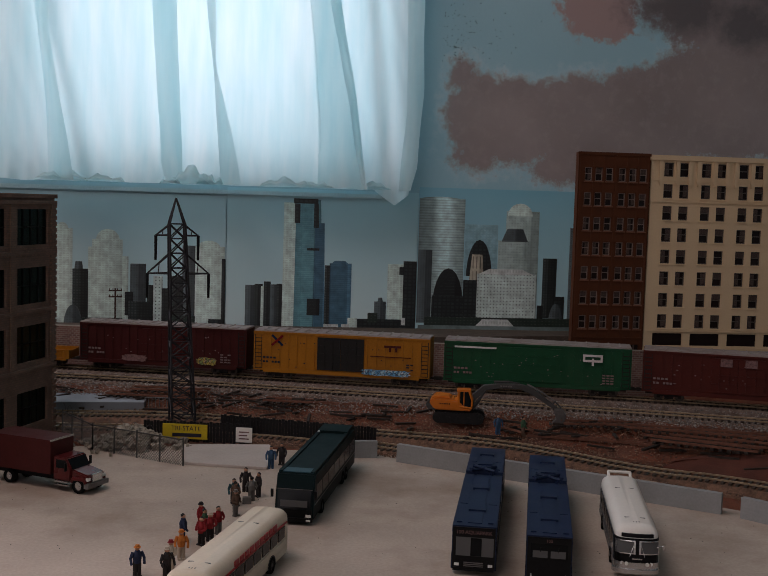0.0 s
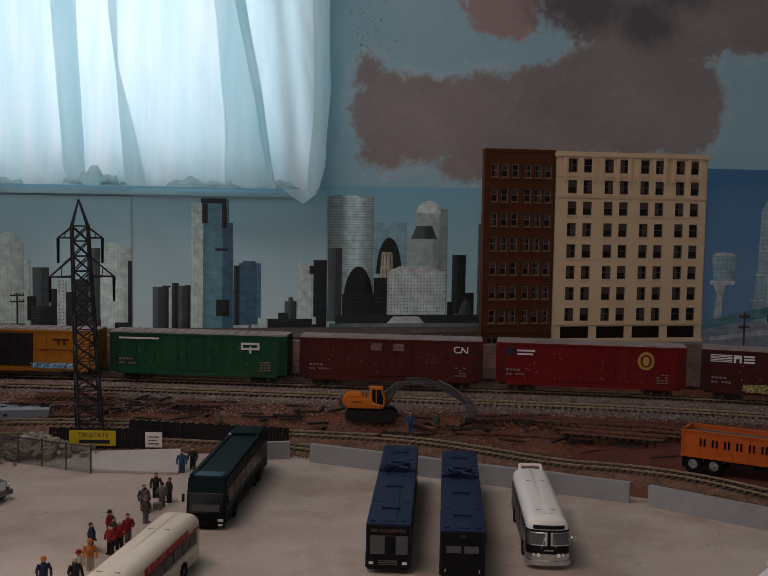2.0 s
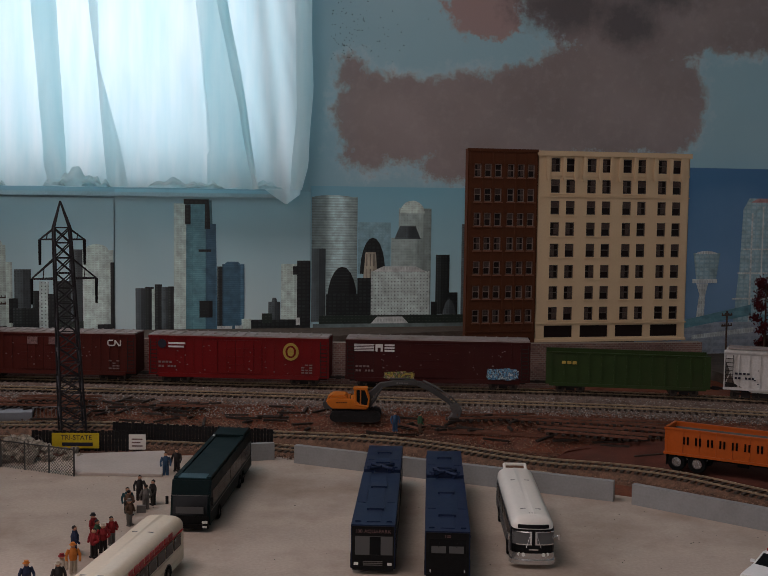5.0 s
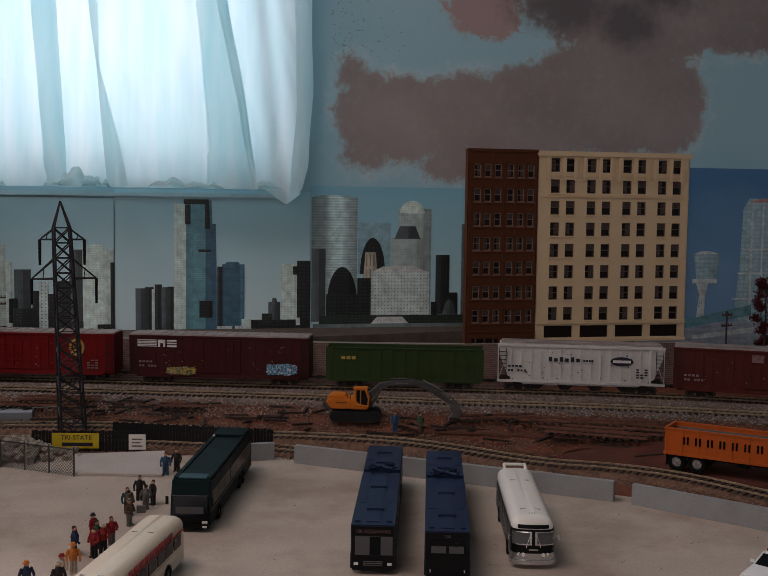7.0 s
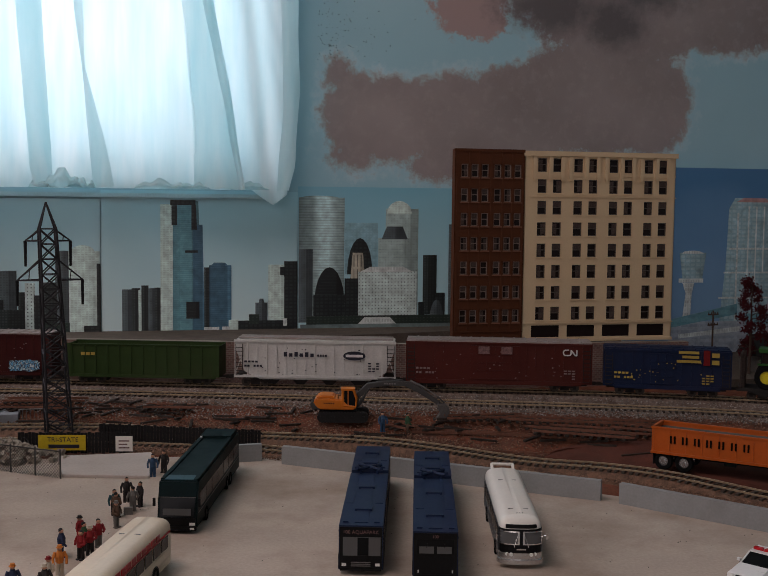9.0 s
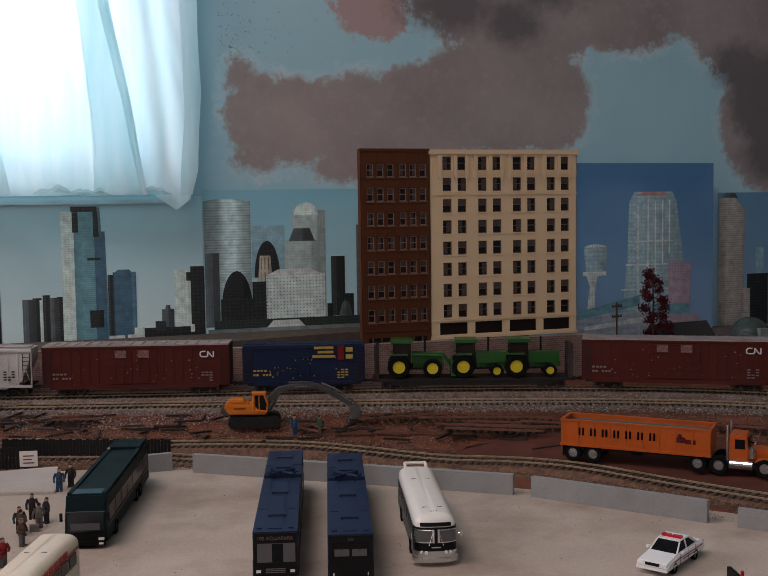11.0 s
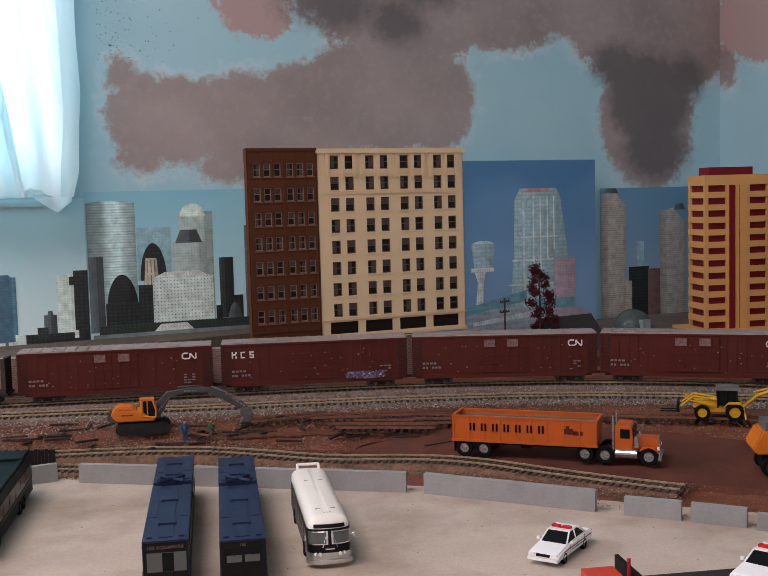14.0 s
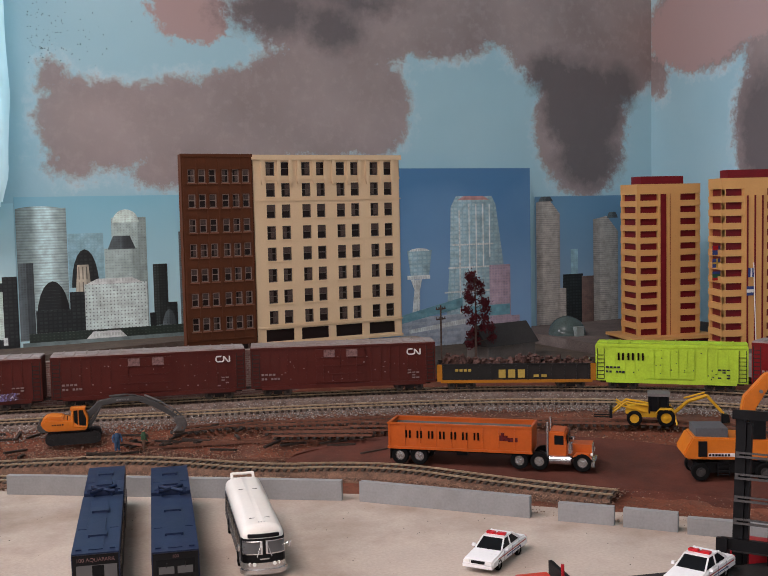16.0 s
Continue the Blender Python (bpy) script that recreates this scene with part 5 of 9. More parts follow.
def boxcar(label, paint, L=0.2125, H=0.0465, door=(-0.026, 0.026), door_paint=None, two_doors=True, ribs=True, roof=None):
    W, z0 = 0.0350, 0.0105
    car = thing("boxcar", Matrix(), label, "boxcar", "train cars")
    body = boxes((-L / 2, L / 2, -W / 2, W / 2, z0, z0 + H))
    part("body", soften(body, 0.0006, 1), PAINT[paint], car)
    if ribs:
        n = int(L / 0.0105)
        sp = []
        for i in range(1, n):
            x = -L / 2 + L * i / n
            if not door[0] - 0.003 < x < door[1] + 0.003:
                for y in (-W / 2 - 0.0006, W / 2):
                    sp.append((x, y))
        post = part("side_post", boxes((-0.0006, 0.0006, 0, 0.0006, z0 + 0.003, z0 + H - 0.002)), PAINT[paint], car)
        post.location = (*sp[0], 0)
        for x, y in sp[1:]:
            again(post, car, pose(x, y, 0))
    for y, s in ((-W / 2, -1), (W / 2, 1)):
        a, b = sorted((y, y + s * 0.0011))
        part("side_sill", boxes((-L / 2 + 0.012, L / 2 - 0.012, a, b, z0 - 0.002, z0 + 0.0026), (-L / 2, L / 2, a, b, z0 + H - 0.002, z0 + H)), PAINT[paint], car)
        edges = [door] if not two_doors else [(door[0], (door[0] + door[1]) / 2 - 0.0002), ((door[0] + door[1]) / 2 + 0.0002, door[1])]
        for d0, d1 in edges:
            us = [d0, d0 + (d1 - d0) * 0.3, d0 + (d1 - d0) * 0.3 + 0.0006, d0 + (d1 - d0) * 0.66, d0 + (d1 - d0) * 0.66 + 0.0006, d1]
            vs = [z0 + 0.004]
            for q in (0.0, 0.25, 0.5, 0.75, 1.0):
                vs += [z0 + 0.004 + q * (H - 0.009), z0 + 0.005 + q * (H - 0.009)]
            vs = sorted({round(v, 6) for v in vs})
            skin = lambda i, j: 0.0022 if i in (1, 3) else (0.0018 if j % 2 == 0 else 0.0013)
            fit_on("door", ("door", paint, door_paint, d0, d1, H, s), lambda: part("door", relief(us, vs, skin, lambda u, v, d: (u, y + s * d, v)), PAINT[door_paint or paint]), car)
        for x in (-L / 2 + 0.006, L / 2 - 0.006):
            fit_on("ladder", ("ladder", H), lambda: side_ladder(H - 0.006), car, pose(x, y, z0 + 0.002, 0, 0, 0 if s < 0 else 180))
    us = [-L / 2 + 0.0008]
    for i in range(1, int(L / 0.0125)):
        us += [-L / 2 + i * 0.0125 - 0.0006, -L / 2 + i * 0.0125 + 0.0006]
    us.append(L / 2 - 0.0008)
    eave = W / 2 + 0.0004
    part("roof", relief(us, [-eave, -0.004, 0.004, eave], lambda i, j: (0.0024 if i % 2 else 0.0016) + (0.0004 if j == 1 else 0), lambda u, v, d: (u, v, z0 + H + d)), roof or ROOF, car, "dull galvanised ribbed roof")
    part("underframe", boxes((-L / 2 + 0.004, L / 2 - 0.004, -0.004, 0.004, z0 - 0.004, z0), (-0.04, 0.03, -0.008, 0.008, z0 - 0.003, z0)), TRUCK, car)
    running_gear(car, L, 0.030)
    return car, -W / 2, z0, H


def scrawl(car, x0, x1, z0, z1, material, y, seed):
    """Sprayed tag: one crowded patch with a wild outline."""
    rng = random.Random(seed * 31 + 5)
    n, edge_ = 44, []
    for i in range(n):
        a = 6.28319 * i / n
        ca, sa = math.cos(a), math.sin(a)
        k = rng.uniform(0.84, 1.12)
        edge_.append(((x0 + x1) / 2 + (x1 - x0) / 2 * math.copysign(abs(ca) ** 0.45, ca) * min(k, 1.03), max((z0 + z1) / 2 + (z1 - z0) / 2 * math.copysign(abs(sa) ** 0.5, sa) * k, 0.0108)))
    return part("graffiti", prism(edge_, y - 0.0002, y, "y"), material, car)


def hicube(label, paint, extra=None, mark=None, seed=1, **kw):
    car, y, z0, H = boxcar(label, paint, **kw)
    L = kw.get("L", 0.2125)
    marks(car, L, y - 0.0011, mark or STENCIL, random.Random(seed))
    for x0, x1, c, d, m, nm in extra or []:
        if nm == "graffiti":
            scrawl(car, x0, x1, z0 + c, z0 + d, m, y - 0.0024, seed)
            continue
        bars(nm, car, [(x0, x1, z0 + c, z0 + d)], m, y - 0.0024)
    return car


def emblem(car, x, z, w, h, material, y, name="emblem", hollow=None):
    """A plain rounded shape in the emblem's colour."""
    bm = bmesh.new()
    rod(bm, (0, 0, 0), (0, 0.0004, 0), 1.0, 20)
    bmesh.ops.scale(bm, vec=(w / 2, 1, h / 2), verts=bm.verts[:])
    bmesh.ops.translate(bm, vec=(x, y - 0.0006, z), verts=bm.verts[:])
    return part(name, bm, material, car)


def cn_car(seed):
    car = hicube("dark brown high-cube boxcar with a white line emblem", "oxide", seed=seed, door=(-0.032, 0.024))
    way = [(0.0795, 0.0498), (0.0750, 0.0498), (0.0735, 0.0484), (0.0735, 0.0452), (0.0750, 0.0438), (0.0805, 0.0438), (0.0820, 0.0452), (0.0820, 0.0498), (0.0868, 0.0438), (0.0885, 0.0438), (0.0885, 0.0500)]
    part("emblem", rods(*[((a[0], -0.0187, a[1]), (b[0], -0.0187, b[1]), 0.0008) for a, b in zip(way, way[1:])], sides=8), LETTER, car, "white continuous line emblem")["kind"] = "stuff"
    for i in range(2):
        bars("door_notice", car, [(-0.023 + i * 0.026, -0.0105 + i * 0.026, 0.0440, 0.0525)], mat_grey(), -0.0200)
    return car


def mat_grey():
    if "notice" not in _shared:
        _shared["notice"] = mat("stencil_grey", (0.17, 0.095, 0.088), 0.7, var=0.6, scale=300, fine=1500)
    return _shared["notice"]


def gondola(label, paint, L, H, load, trim=None):
    W, z0 = 0.0345, 0.0105
    car = thing("gondola_car", Matrix(), label, "gondola", "train cars")
    t = 0.001
    part("body", boxes((-L / 2, L / 2, -W / 2, -W / 2 + t, z0, z0 + H), (-L / 2, L / 2, W / 2 - t, W / 2, z0, z0 + H), (-L / 2, -L / 2 + t, -W / 2 + t, W / 2 - t, z0, z0 + H), (L / 2 - t, L / 2, -W / 2 + t, W / 2 - t, z0, z0 + H), (-L / 2 + t, L / 2 - t, -W / 2 + t, W / 2 - t, z0, z0 + 0.002)), PAINT[paint], car)
    n = int(L / 0.0135)
    post = part("side_post", boxes((-0.001, 0.001, 0, 0.0011, z0, z0 + H - 0.001)), PAINT[paint], car)
    spots_ = [(-L / 2 + L * (i + 0.5) / n, y) for i in range(n) for y in (-W / 2 - 0.0011, W / 2)]
    post.location = (*spots_[0], 0)
    for x, y in spots_[1:]:
        again(post, car, pose(x, y, 0))
    part("top_chord", boxes((-L / 2, L / 2, -W / 2 - 0.0012, -W / 2 + 0.0012, z0 + H, z0 + H + 0.0012), (-L / 2, L / 2, W / 2 - 0.0012, W / 2 + 0.0012, z0 + H, z0 + H + 0.0012)), PAINT[paint], car)
    part("side_sill", boxes((-L / 2 + 0.004, L / 2 - 0.004, -W / 2 - 0.0014, -W / 2 + 0.0, z0 - 0.002, z0 + 0.0015)), PAINT[trim or paint], car)
    part("end_post", boxes(*[(sx * (L / 2 - 0.003) - 0.003, sx * (L / 2 - 0.003) + 0.003, -W / 2 - 0.0016, -W / 2 - 0.0001, z0, z0 + H + 0.001) for sx in (-1, 1)]), PAINT[trim or paint], car)
    if load:
        bm = bmesh.new()
        rng = random.Random(12)
        for _ in range(260):
            x, y = rng.uniform(-L / 2 + 0.006, L / 2 - 0.006), rng.uniform(-0.012, 0.012)
            z = z0 + H - 0.004 + rng.random() * (0.006 + 0.006 * max(0, math.sin(x * 70)))
            s = rng.uniform(0.0015, 0.006)
            vs = box(bm, -s, s, -s * rng.uniform(0.2, 0.7), s * 0.4, -s * rng.uniform(0.1, 0.6), s * 0.3)
            bmesh.ops.transform(bm, matrix=pose(x, y, z, rng.uniform(0, 90), rng.uniform(0, 90), rng.uniform(0, 180)), verts=vs)
        part("scrap_load", bm, SCRAP, car, "heap of rusty scrap iron")["kind"] = "stuff"
    running_gear(car, L, 0.028)
    return car


def hopper():
    L, W, z0, H = 0.188, 0.0345, 0.0125, 0.043
    car = thing("hopper_car", Matrix(), "white ribbed covered hopper car with a dark oval emblem", "hopper car", "train cars")
    prof = [(-L / 2 + 0.012, z0 + 0.006), (-L / 2 + 0.03, z0 - 0.003), (L / 2 - 0.03, z0 - 0.003), (L / 2 - 0.012, z0 + 0.006), (L / 2 - 0.002, z0 + H * 0.72), (L / 2 - 0.002, z0 + H), (-L / 2 + 0.002, z0 + H), (-L / 2 + 0.002, z0 + H * 0.72)]
    part("body", prism(prof, -W / 2 + 0.001, W / 2 - 0.001, "y"), PAINT["white"], car)
    post = part("side_post", boxes((-0.0007, 0.0007, -W / 2, -W / 2 + 0.001, z0 + 0.002, z0 + H - 0.003)), PAINT["white"], car)
    post.location.x = -L / 2 + 0.016
    for x in np.linspace(-L / 2 + 0.016, L / 2 - 0.016, 15)[1:]:
        again(post, car, pose(x, 0, 0))
    for a, b in ((z0 + H - 0.003, z0 + H), (z0 - 0.001, z0 + 0.002)):
        part("side_sill", boxes((-L / 2, L / 2, -W / 2 - 0.0004, -W / 2 + 0.001, a, b)), PAINT["white"], car)
    for s in (-1, 1):
        part("end_frame", rods(((s * (L / 2 - 0.001), -W / 2 + 0.002, z0), (s * (L / 2 - 0.001), -W / 2 + 0.002, z0 + H), 0.0008), ((s * (L / 2 - 0.014), -W / 2 + 0.001, z0 + H - 0.004), (s * (L / 2 - 0.001), -W / 2 + 0.001, z0 + 0.002), 0.0006)), PAINT["white"], car)
        fit_on("ladder", ("ladder", 0.04), lambda: side_ladder(0.036), car, pose(s * (L / 2 - 0.006), -W / 2, z0 + 0.002))
        # dark plate added in the open end bay as its shade
        part("end_shadow_bay", boxes((s * (L / 2 - 0.008) - 0.006, s * (L / 2 - 0.008) + 0.006, -W / 2 + 0.004, W / 2 - 0.004, z0, z0 + 0.002)), TRUCK, car)
    part("roof_walk", boxes((-L / 2 + 0.004, L / 2 - 0.004, -0.012, -0.008, z0 + H + 0.0015, z0 + H + 0.0025), (-L / 2 + 0.004, L / 2 - 0.004, 0.008, 0.012, z0 + H + 0.0015, z0 + H + 0.0025), (-L / 2 + 0.004, L / 2 - 0.004, -0.006, 0.006, z0 + H, z0 + H + 0.002)), ROOF, car)
    for x in (-0.05, -0.017, 0.017, 0.05):
        part("discharge_chute", prism([(x - 0.012, z0 - 0.001), (x + 0.012, z0 - 0.001), (x + 0.004, z0 - 0.009), (x - 0.004, z0 - 0.009)], -0.013, 0.013, "y"), TRUCK, car)
    emblem(car, 0.046, z0 + 0.026, 0.026, 0.0105, DARK_MARK, -W / 2, "emblem")
    bars("emblem_bar", car, [(0.036, 0.056, z0 + 0.0245, z0 + 0.0275)], LETTER, -W / 2 - 0.0008)
    bars("lettering", car, [(-0.036 + i * 0.0062, -0.036 + i * 0.0062 + 0.004, z0 + 0.024, z0 + 0.0295 - 0.0015 * (i % 2)) for i in range(6)] + [(0.003 + i * 0.003, 0.0052 + i * 0.003, z0 + 0.0245, z0 + 0.027) for i in range(4)], DARK_MARK, -W / 2 - 0.0002)
    marks(car, L, -W / 2 - 0.0002, DARK_MARK, random.Random(4), 0.026)
    running_gear(car, L, 0.024)
    return car


TRACTOR_GREEN = mat("tractor_green", (0.012, 0.080, 0.012), 0.4, var=0.15, coat=0.2)
TRACTOR_YELLOW = mat("tractor_yellow", (0.62, 0.50, 0.02), 0.45, var=0.08)


def wheel(parent, x, y, z, r, w, rim_mat, rim=0.62, name="wheel"):
    """A tyre with a dished rim; the axle lies along y."""
    key = (name, round(r, 5), round(w, 5), rim_mat.name, rim)

    def tyre():
        bm = bmesh.new()
        prof = [(rim * r, -w / 2), (0.92 * r, -w / 2), (r, -w * 0.32), (r, w * 0.32), (0.92 * r, w / 2), (rim * r, w / 2)]
        n = 22
        ring = [[bm.verts.new((q * math.cos(6.28319 * i / n), yy, q * math.sin(6.28319 * i / n))) for q, yy in prof] for i in range(n)]
        for i in range(n):
            for j in range(6):
                a, b = ring[i], ring[(i + 1) % n]
                bm.faces.new((a[j], a[(j + 1) % 6], b[(j + 1) % 6], b[j]))
        bmesh.ops.recalc_face_normals(bm, faces=bm.faces[:])
        return part("tyre", bm, TYRE, smooth=False)

    def rim_mesh():
        bm = bmesh.new()
        rod(bm, (0, -w * 0.30, 0), (0, w * 0.30, 0), rim * r * 1.02, 18)
        rod(bm, (0, -w * 0.46, 0), (0, w * 0.46, 0), rim * r * 0.38, 12)
        for i in range(8):
            a = 6.28319 * i / 8
            rod(bm, (rim * r * 0.68 * math.cos(a), -w * 0.36, rim * r * 0.68 * math.sin(a)), (rim * r * 0.68 * math.cos(a), w * 0.36, rim * r * 0.68 * math.sin(a)), rim * r * 0.10, 6)
        return part("rim", bm, rim_mat)

    o = fit_on(name, ("tyre",) + key, tyre, parent, pose(x, y, z))
    fit_on("rim", ("rim",) + key, rim_mesh, o)
    return o


def farm_tractor(parent_name="farm_tractor", loader=False):
    """Built facing +x, in metres of the real machine."""
    k = K * 1.35
    t = thing("farm_tractor", Matrix(), "green farm tractor with yellow wheels" + (" and front loader" if loader else " lashed on a flatcar"), "tractor", "tractors on the flatcar")
    part("hood", soften(boxes((0.2, 2.5, -0.42, 0.42, 1.05, 1.85), (0.3, 2.6, -0.3, 0.3, 0.7, 1.1)), 0.08), TRACTOR_GREEN, t, k=k)
    part("chassis", boxes((-1.2, 1.9, -0.3, 0.3, 0.55, 1.0)), BLACK, t, k=k)
    part("cab_glass", boxes((-1.15, 0.1, -0.7, 0.7, 1.25, 2.55)), WINDOW, t, k=k)
    posts = [(x, x + 0.1, y, y + 0.1, 1.1, 2.6) for x in (-1.2, 0.05) for y in (-0.76, 0.66)]
    part("cab_frame", boxes(*posts, (-1.2, 0.15, -0.72, 0.72, 1.0, 1.3)), BLACK, t, k=k)
    part("cab_roof", soften(boxes((-1.35, 0.3, -0.85, 0.85, 2.6, 2.85)), 0.08), TRACTOR_GREEN, t, k=k)
    for y in (-0.95, 0.95):
        wheel(t, -0.75 * k, y * k, 0.85 * k, 0.85 * k, 0.5 * k, TRACTOR_YELLOW, 0.55, "rear_wheel")
        wheel(t, 1.75 * k, (y * 0.9) * k, (0.72 if loader else 0.5) * k, (0.72 if loader else 0.5) * k, 0.35 * k, TRACTOR_YELLOW, 0.58, "front_wheel")
    part("fender", boxes((-1.4, -0.1, -1.2, -0.7, 1.72, 1.8), (-1.4, -0.1, 0.7, 1.2, 1.72, 1.8)), TRACTOR_GREEN, t, k=k)
    part("exhaust", rods(((1.2, 0.25, 1.8), (1.2, 0.25, 2.9), 0.08)), BLACK, t, k=k)
    if loader:
        part("loader_arm", rods(((0.4, -0.6, 1.7), (2.6, -0.6, 1.6), 0.1), ((2.6, -0.6, 1.6), (3.3, -0.6, 0.6), 0.1), ((0.4, 0.6, 1.7), (2.6, 0.6, 1.6), 0.1), ((2.6, 0.6, 1.6), (3.3, 0.6, 0.6), 0.1)), TRACTOR_GREEN, t, k=k)
        part("bucket", prism([(3.1, 0.15), (4.1, 0.15), (4.0, 0.3), (3.4, 0.5), (3.3, 1.3), (3.1, 1.3)], -1.1, 1.1, "y"), TRACTOR_GREEN, t, k=k)
    return t


def flatcar():
    L, W, z0 = 0.232, 0.034, 0.010
    car = thing("flatcar", Matrix(), "black bulkhead flatcar carrying three green farm tractors", "flatcar", "train cars")
    part("deck", soften(boxes((-L / 2, L / 2, -W / 2, W / 2, z0, z0 + 0.0035)), 0.0004, 1), PAINT["black"], car)
    part("side_sill", prism([(-L / 2 + 0.01, z0), (L / 2 - 0.01, z0), (L / 2 - 0.03, z0 - 0.005), (-L / 2 + 0.03, z0 - 0.005)], -W / 2 + 0.001, -W / 2 + 0.003, "y"), PAINT["black"], car)
    for s in (-1, 1):
        part("bulkhead", boxes((s * (L / 2 - 0.003) - 0.001, s * (L / 2 - 0.003) + 0.001, -W / 2 + 0.001, W / 2 - 0.001, z0 + 0.0035, z0 + 0.042), *[(s * (L / 2 - 0.005) - 0.002, s * (L / 2 - 0.005) + 0.002, y - 0.001, y + 0.001, z0 + 0.0035, z0 + 0.042) for y in (-0.013, 0, 0.013)]), mat_bulk(), car)
    running_gear(car, L, 0.026)
    return car


def mat_bulk():
    if "bulk" not in _shared:
        _shared["bulk"] = mat("weathered_bulkhead", (0.045, 0.032, 0.028), 0.8, var=0.4, scale=120)
    return _shared["bulk"]


# marks and emblems by plain shapes
nsx = [(-0.096, -0.073, 0.0405 - 0.0018 * i, 0.0415 - 0.0018 * i) for i in range(5)] + [(-0.0715, -0.069, 0.033, 0.0415), (-0.069, -0.064, 0.0375, 0.0415), (-0.0655, -0.063, 0.033, 0.0415), (-0.061, -0.0495, 0.0395, 0.0415), (-0.061, -0.0495, 0.0365, 0.0382), (-0.061, -0.0495, 0.033, 0.0352)]
TRAIN = []


def consist():
    add = lambda offset, length, car: TRAIN.append((offset + length / 2, length, car))
    # low yellow flat at the train's head
    c = gondola("yellow maintenance flatcar with low stakes", "yellow", 0.16, 0.010, False)
    add(-0.677 - 0.175, 0.16, c)
    add(-0.677, 0.2125, hicube("dark maroon boxcar with white marks and faded graffiti", "maroon", [(-0.05, -0.018, 0.002, 0.010, mat_grey(), "graffiti"), (0.045, 0.07, 0.002, 0.011, YELLOW_TAG, "graffiti")], seed=3))
    yc = hicube("yellow boxcar with wide black doors and blue graffiti", "yellow", [(0.026, 0.085, 0.001, 0.0085, BLUE_TAG, "graffiti")], DARK_MARK, seed=5, door=(-0.028, 0.028), door_paint="black")
    for i, (a, m) in enumerate(((42, PAINT["blue"]), (-42, PAINT["red"]))):
        bm = boxes((-0.009, 0.009, -0.0003, 0, -0.0013, 0.0013))
        o = part("emblem", bm, m, yc)
        o.matrix_basis = pose(-0.077, -0.0182 - 0.0004 * i, 0.047, 0, a, 0)
    bars("lettering", yc, [(0.052, 0.072, 0.045, 0.0475), (0.058, 0.0605, 0.040, 0.045), (0.065, 0.0675, 0.040, 0.045), (0.036, 0.084, 0.0335, 0.0345)], PAINT["oxide"], -0.0186)
    add(-0.455, 0.2125, yc)
    gc = hicube("green double-door boxcar with white lettering and emblem", "green", [(-0.094, -0.046, 0.0395, 0.0415, LETTER, "lettering"), (0.052, 0.074, 0.030, 0.0325, LETTER, "emblem"), (0.052, 0.074, 0.036, 0.0385, LETTER, "emblem"), (0.052, 0.0545, 0.0325, 0.036, LETTER, "emblem"), (0.0715, 0.074, 0.0325, 0.0385, LETTER, "emblem"), (0.062, 0.0645, 0.026, 0.034, LETTER, "emblem")], seed=7, door=(-0.034, 0.028))
    add(-0.2265, 0.2125, gc)
    add(0.0, 0.2125, cn_car(1))
    rc = hicube("bright red double-door boxcar with a gold round emblem", "red", [(-0.082, -0.062, 0.037, 0.039, LETTER, "lettering"), (-0.082, -0.064, 0.033, 0.035, LETTER, "lettering")], seed=9, door=(-0.034, 0.028))
    emblem(rc, 0.062, 0.041, 0.0185, 0.0205, YELLOW_MARK, -0.0182)
    emblem(rc, 0.062, 0.041, 0.0125, 0.0145, PAINT["red"], -0.0186)
    emblem(rc, 0.062, 0.041, 0.0075, 0.0105, YELLOW_MARK, -0.0190)
    emblem(rc, -0.090, 0.0475, 0.0105, 0.0105, DARK_MARK, -0.0182)
    add(0.2285, 0.2125, rc)
    ns = hicube("dark maroon boxcar with white striped emblem and bright graffiti", "maroon", [(-0.062, -0.026, 0.001, 0.0105, YELLOW_TAG, "graffiti"), (0.056, 0.093, 0.003, 0.0165, BLUE_TAG, "graffiti")], seed=11)
    bars("emblem", ns, [(a, b, c + 0.0105, d + 0.0105) for a, b, c, d in nsx], LETTER, -0.0186, "white striped emblem")
    add(0.46, 0.2125, ns)
    g = gondola("olive green high-sided gondola car", "olive", 0.182, 0.036, False)
    bars("lettering", g, [(-0.073 + i * 0.006, -0.0685 + i * 0.006, 0.034, 0.0375) for i in range(3)], YELLOW_MARK, -0.0186)
    add(0.692, 0.182, g)
    add(0.891, 0.188, hopper())
    add(1.091, 0.2125, cn_car(2))
    bl = hicube("short dark blue boxcar with yellow lettering and red flash", "blue", [(0.012, 0.034, 0.0395, 0.0425, YELLOW_MARK, "lettering"), (0.016, 0.034, 0.0345, 0.0375, YELLOW_MARK, "lettering"), (0.010, 0.036, 0.0295, 0.0325, YELLOW_MARK, "lettering"), (0.039, 0.046, 0.027, 0.044, PAINT["red"], "emblem"), (0.048, 0.056, 0.036, 0.041, YELLOW_MARK, "lettering"), (0.048, 0.056, 0.028, 0.033, YELLOW_MARK, "lettering")], YELLOW_MARK, seed=13, L=0.140, H=0.0425, door=(-0.018, 0.006), two_doors=False, roof=PAINT["blue"])
    add(1.318, 0.140, bl)
    fc = flatcar()
    add(1.468, 0.232, fc)
    for x, ld, turn in ((-0.074, True, 0), (0.0, False, 0), (0.061, False, 0)):
        tr_ = farm_tractor(loader=ld)
        TRAIN.append((1.468 + 0.116, x, tr_))
    add(1.711, 0.2125, cn_car(4))
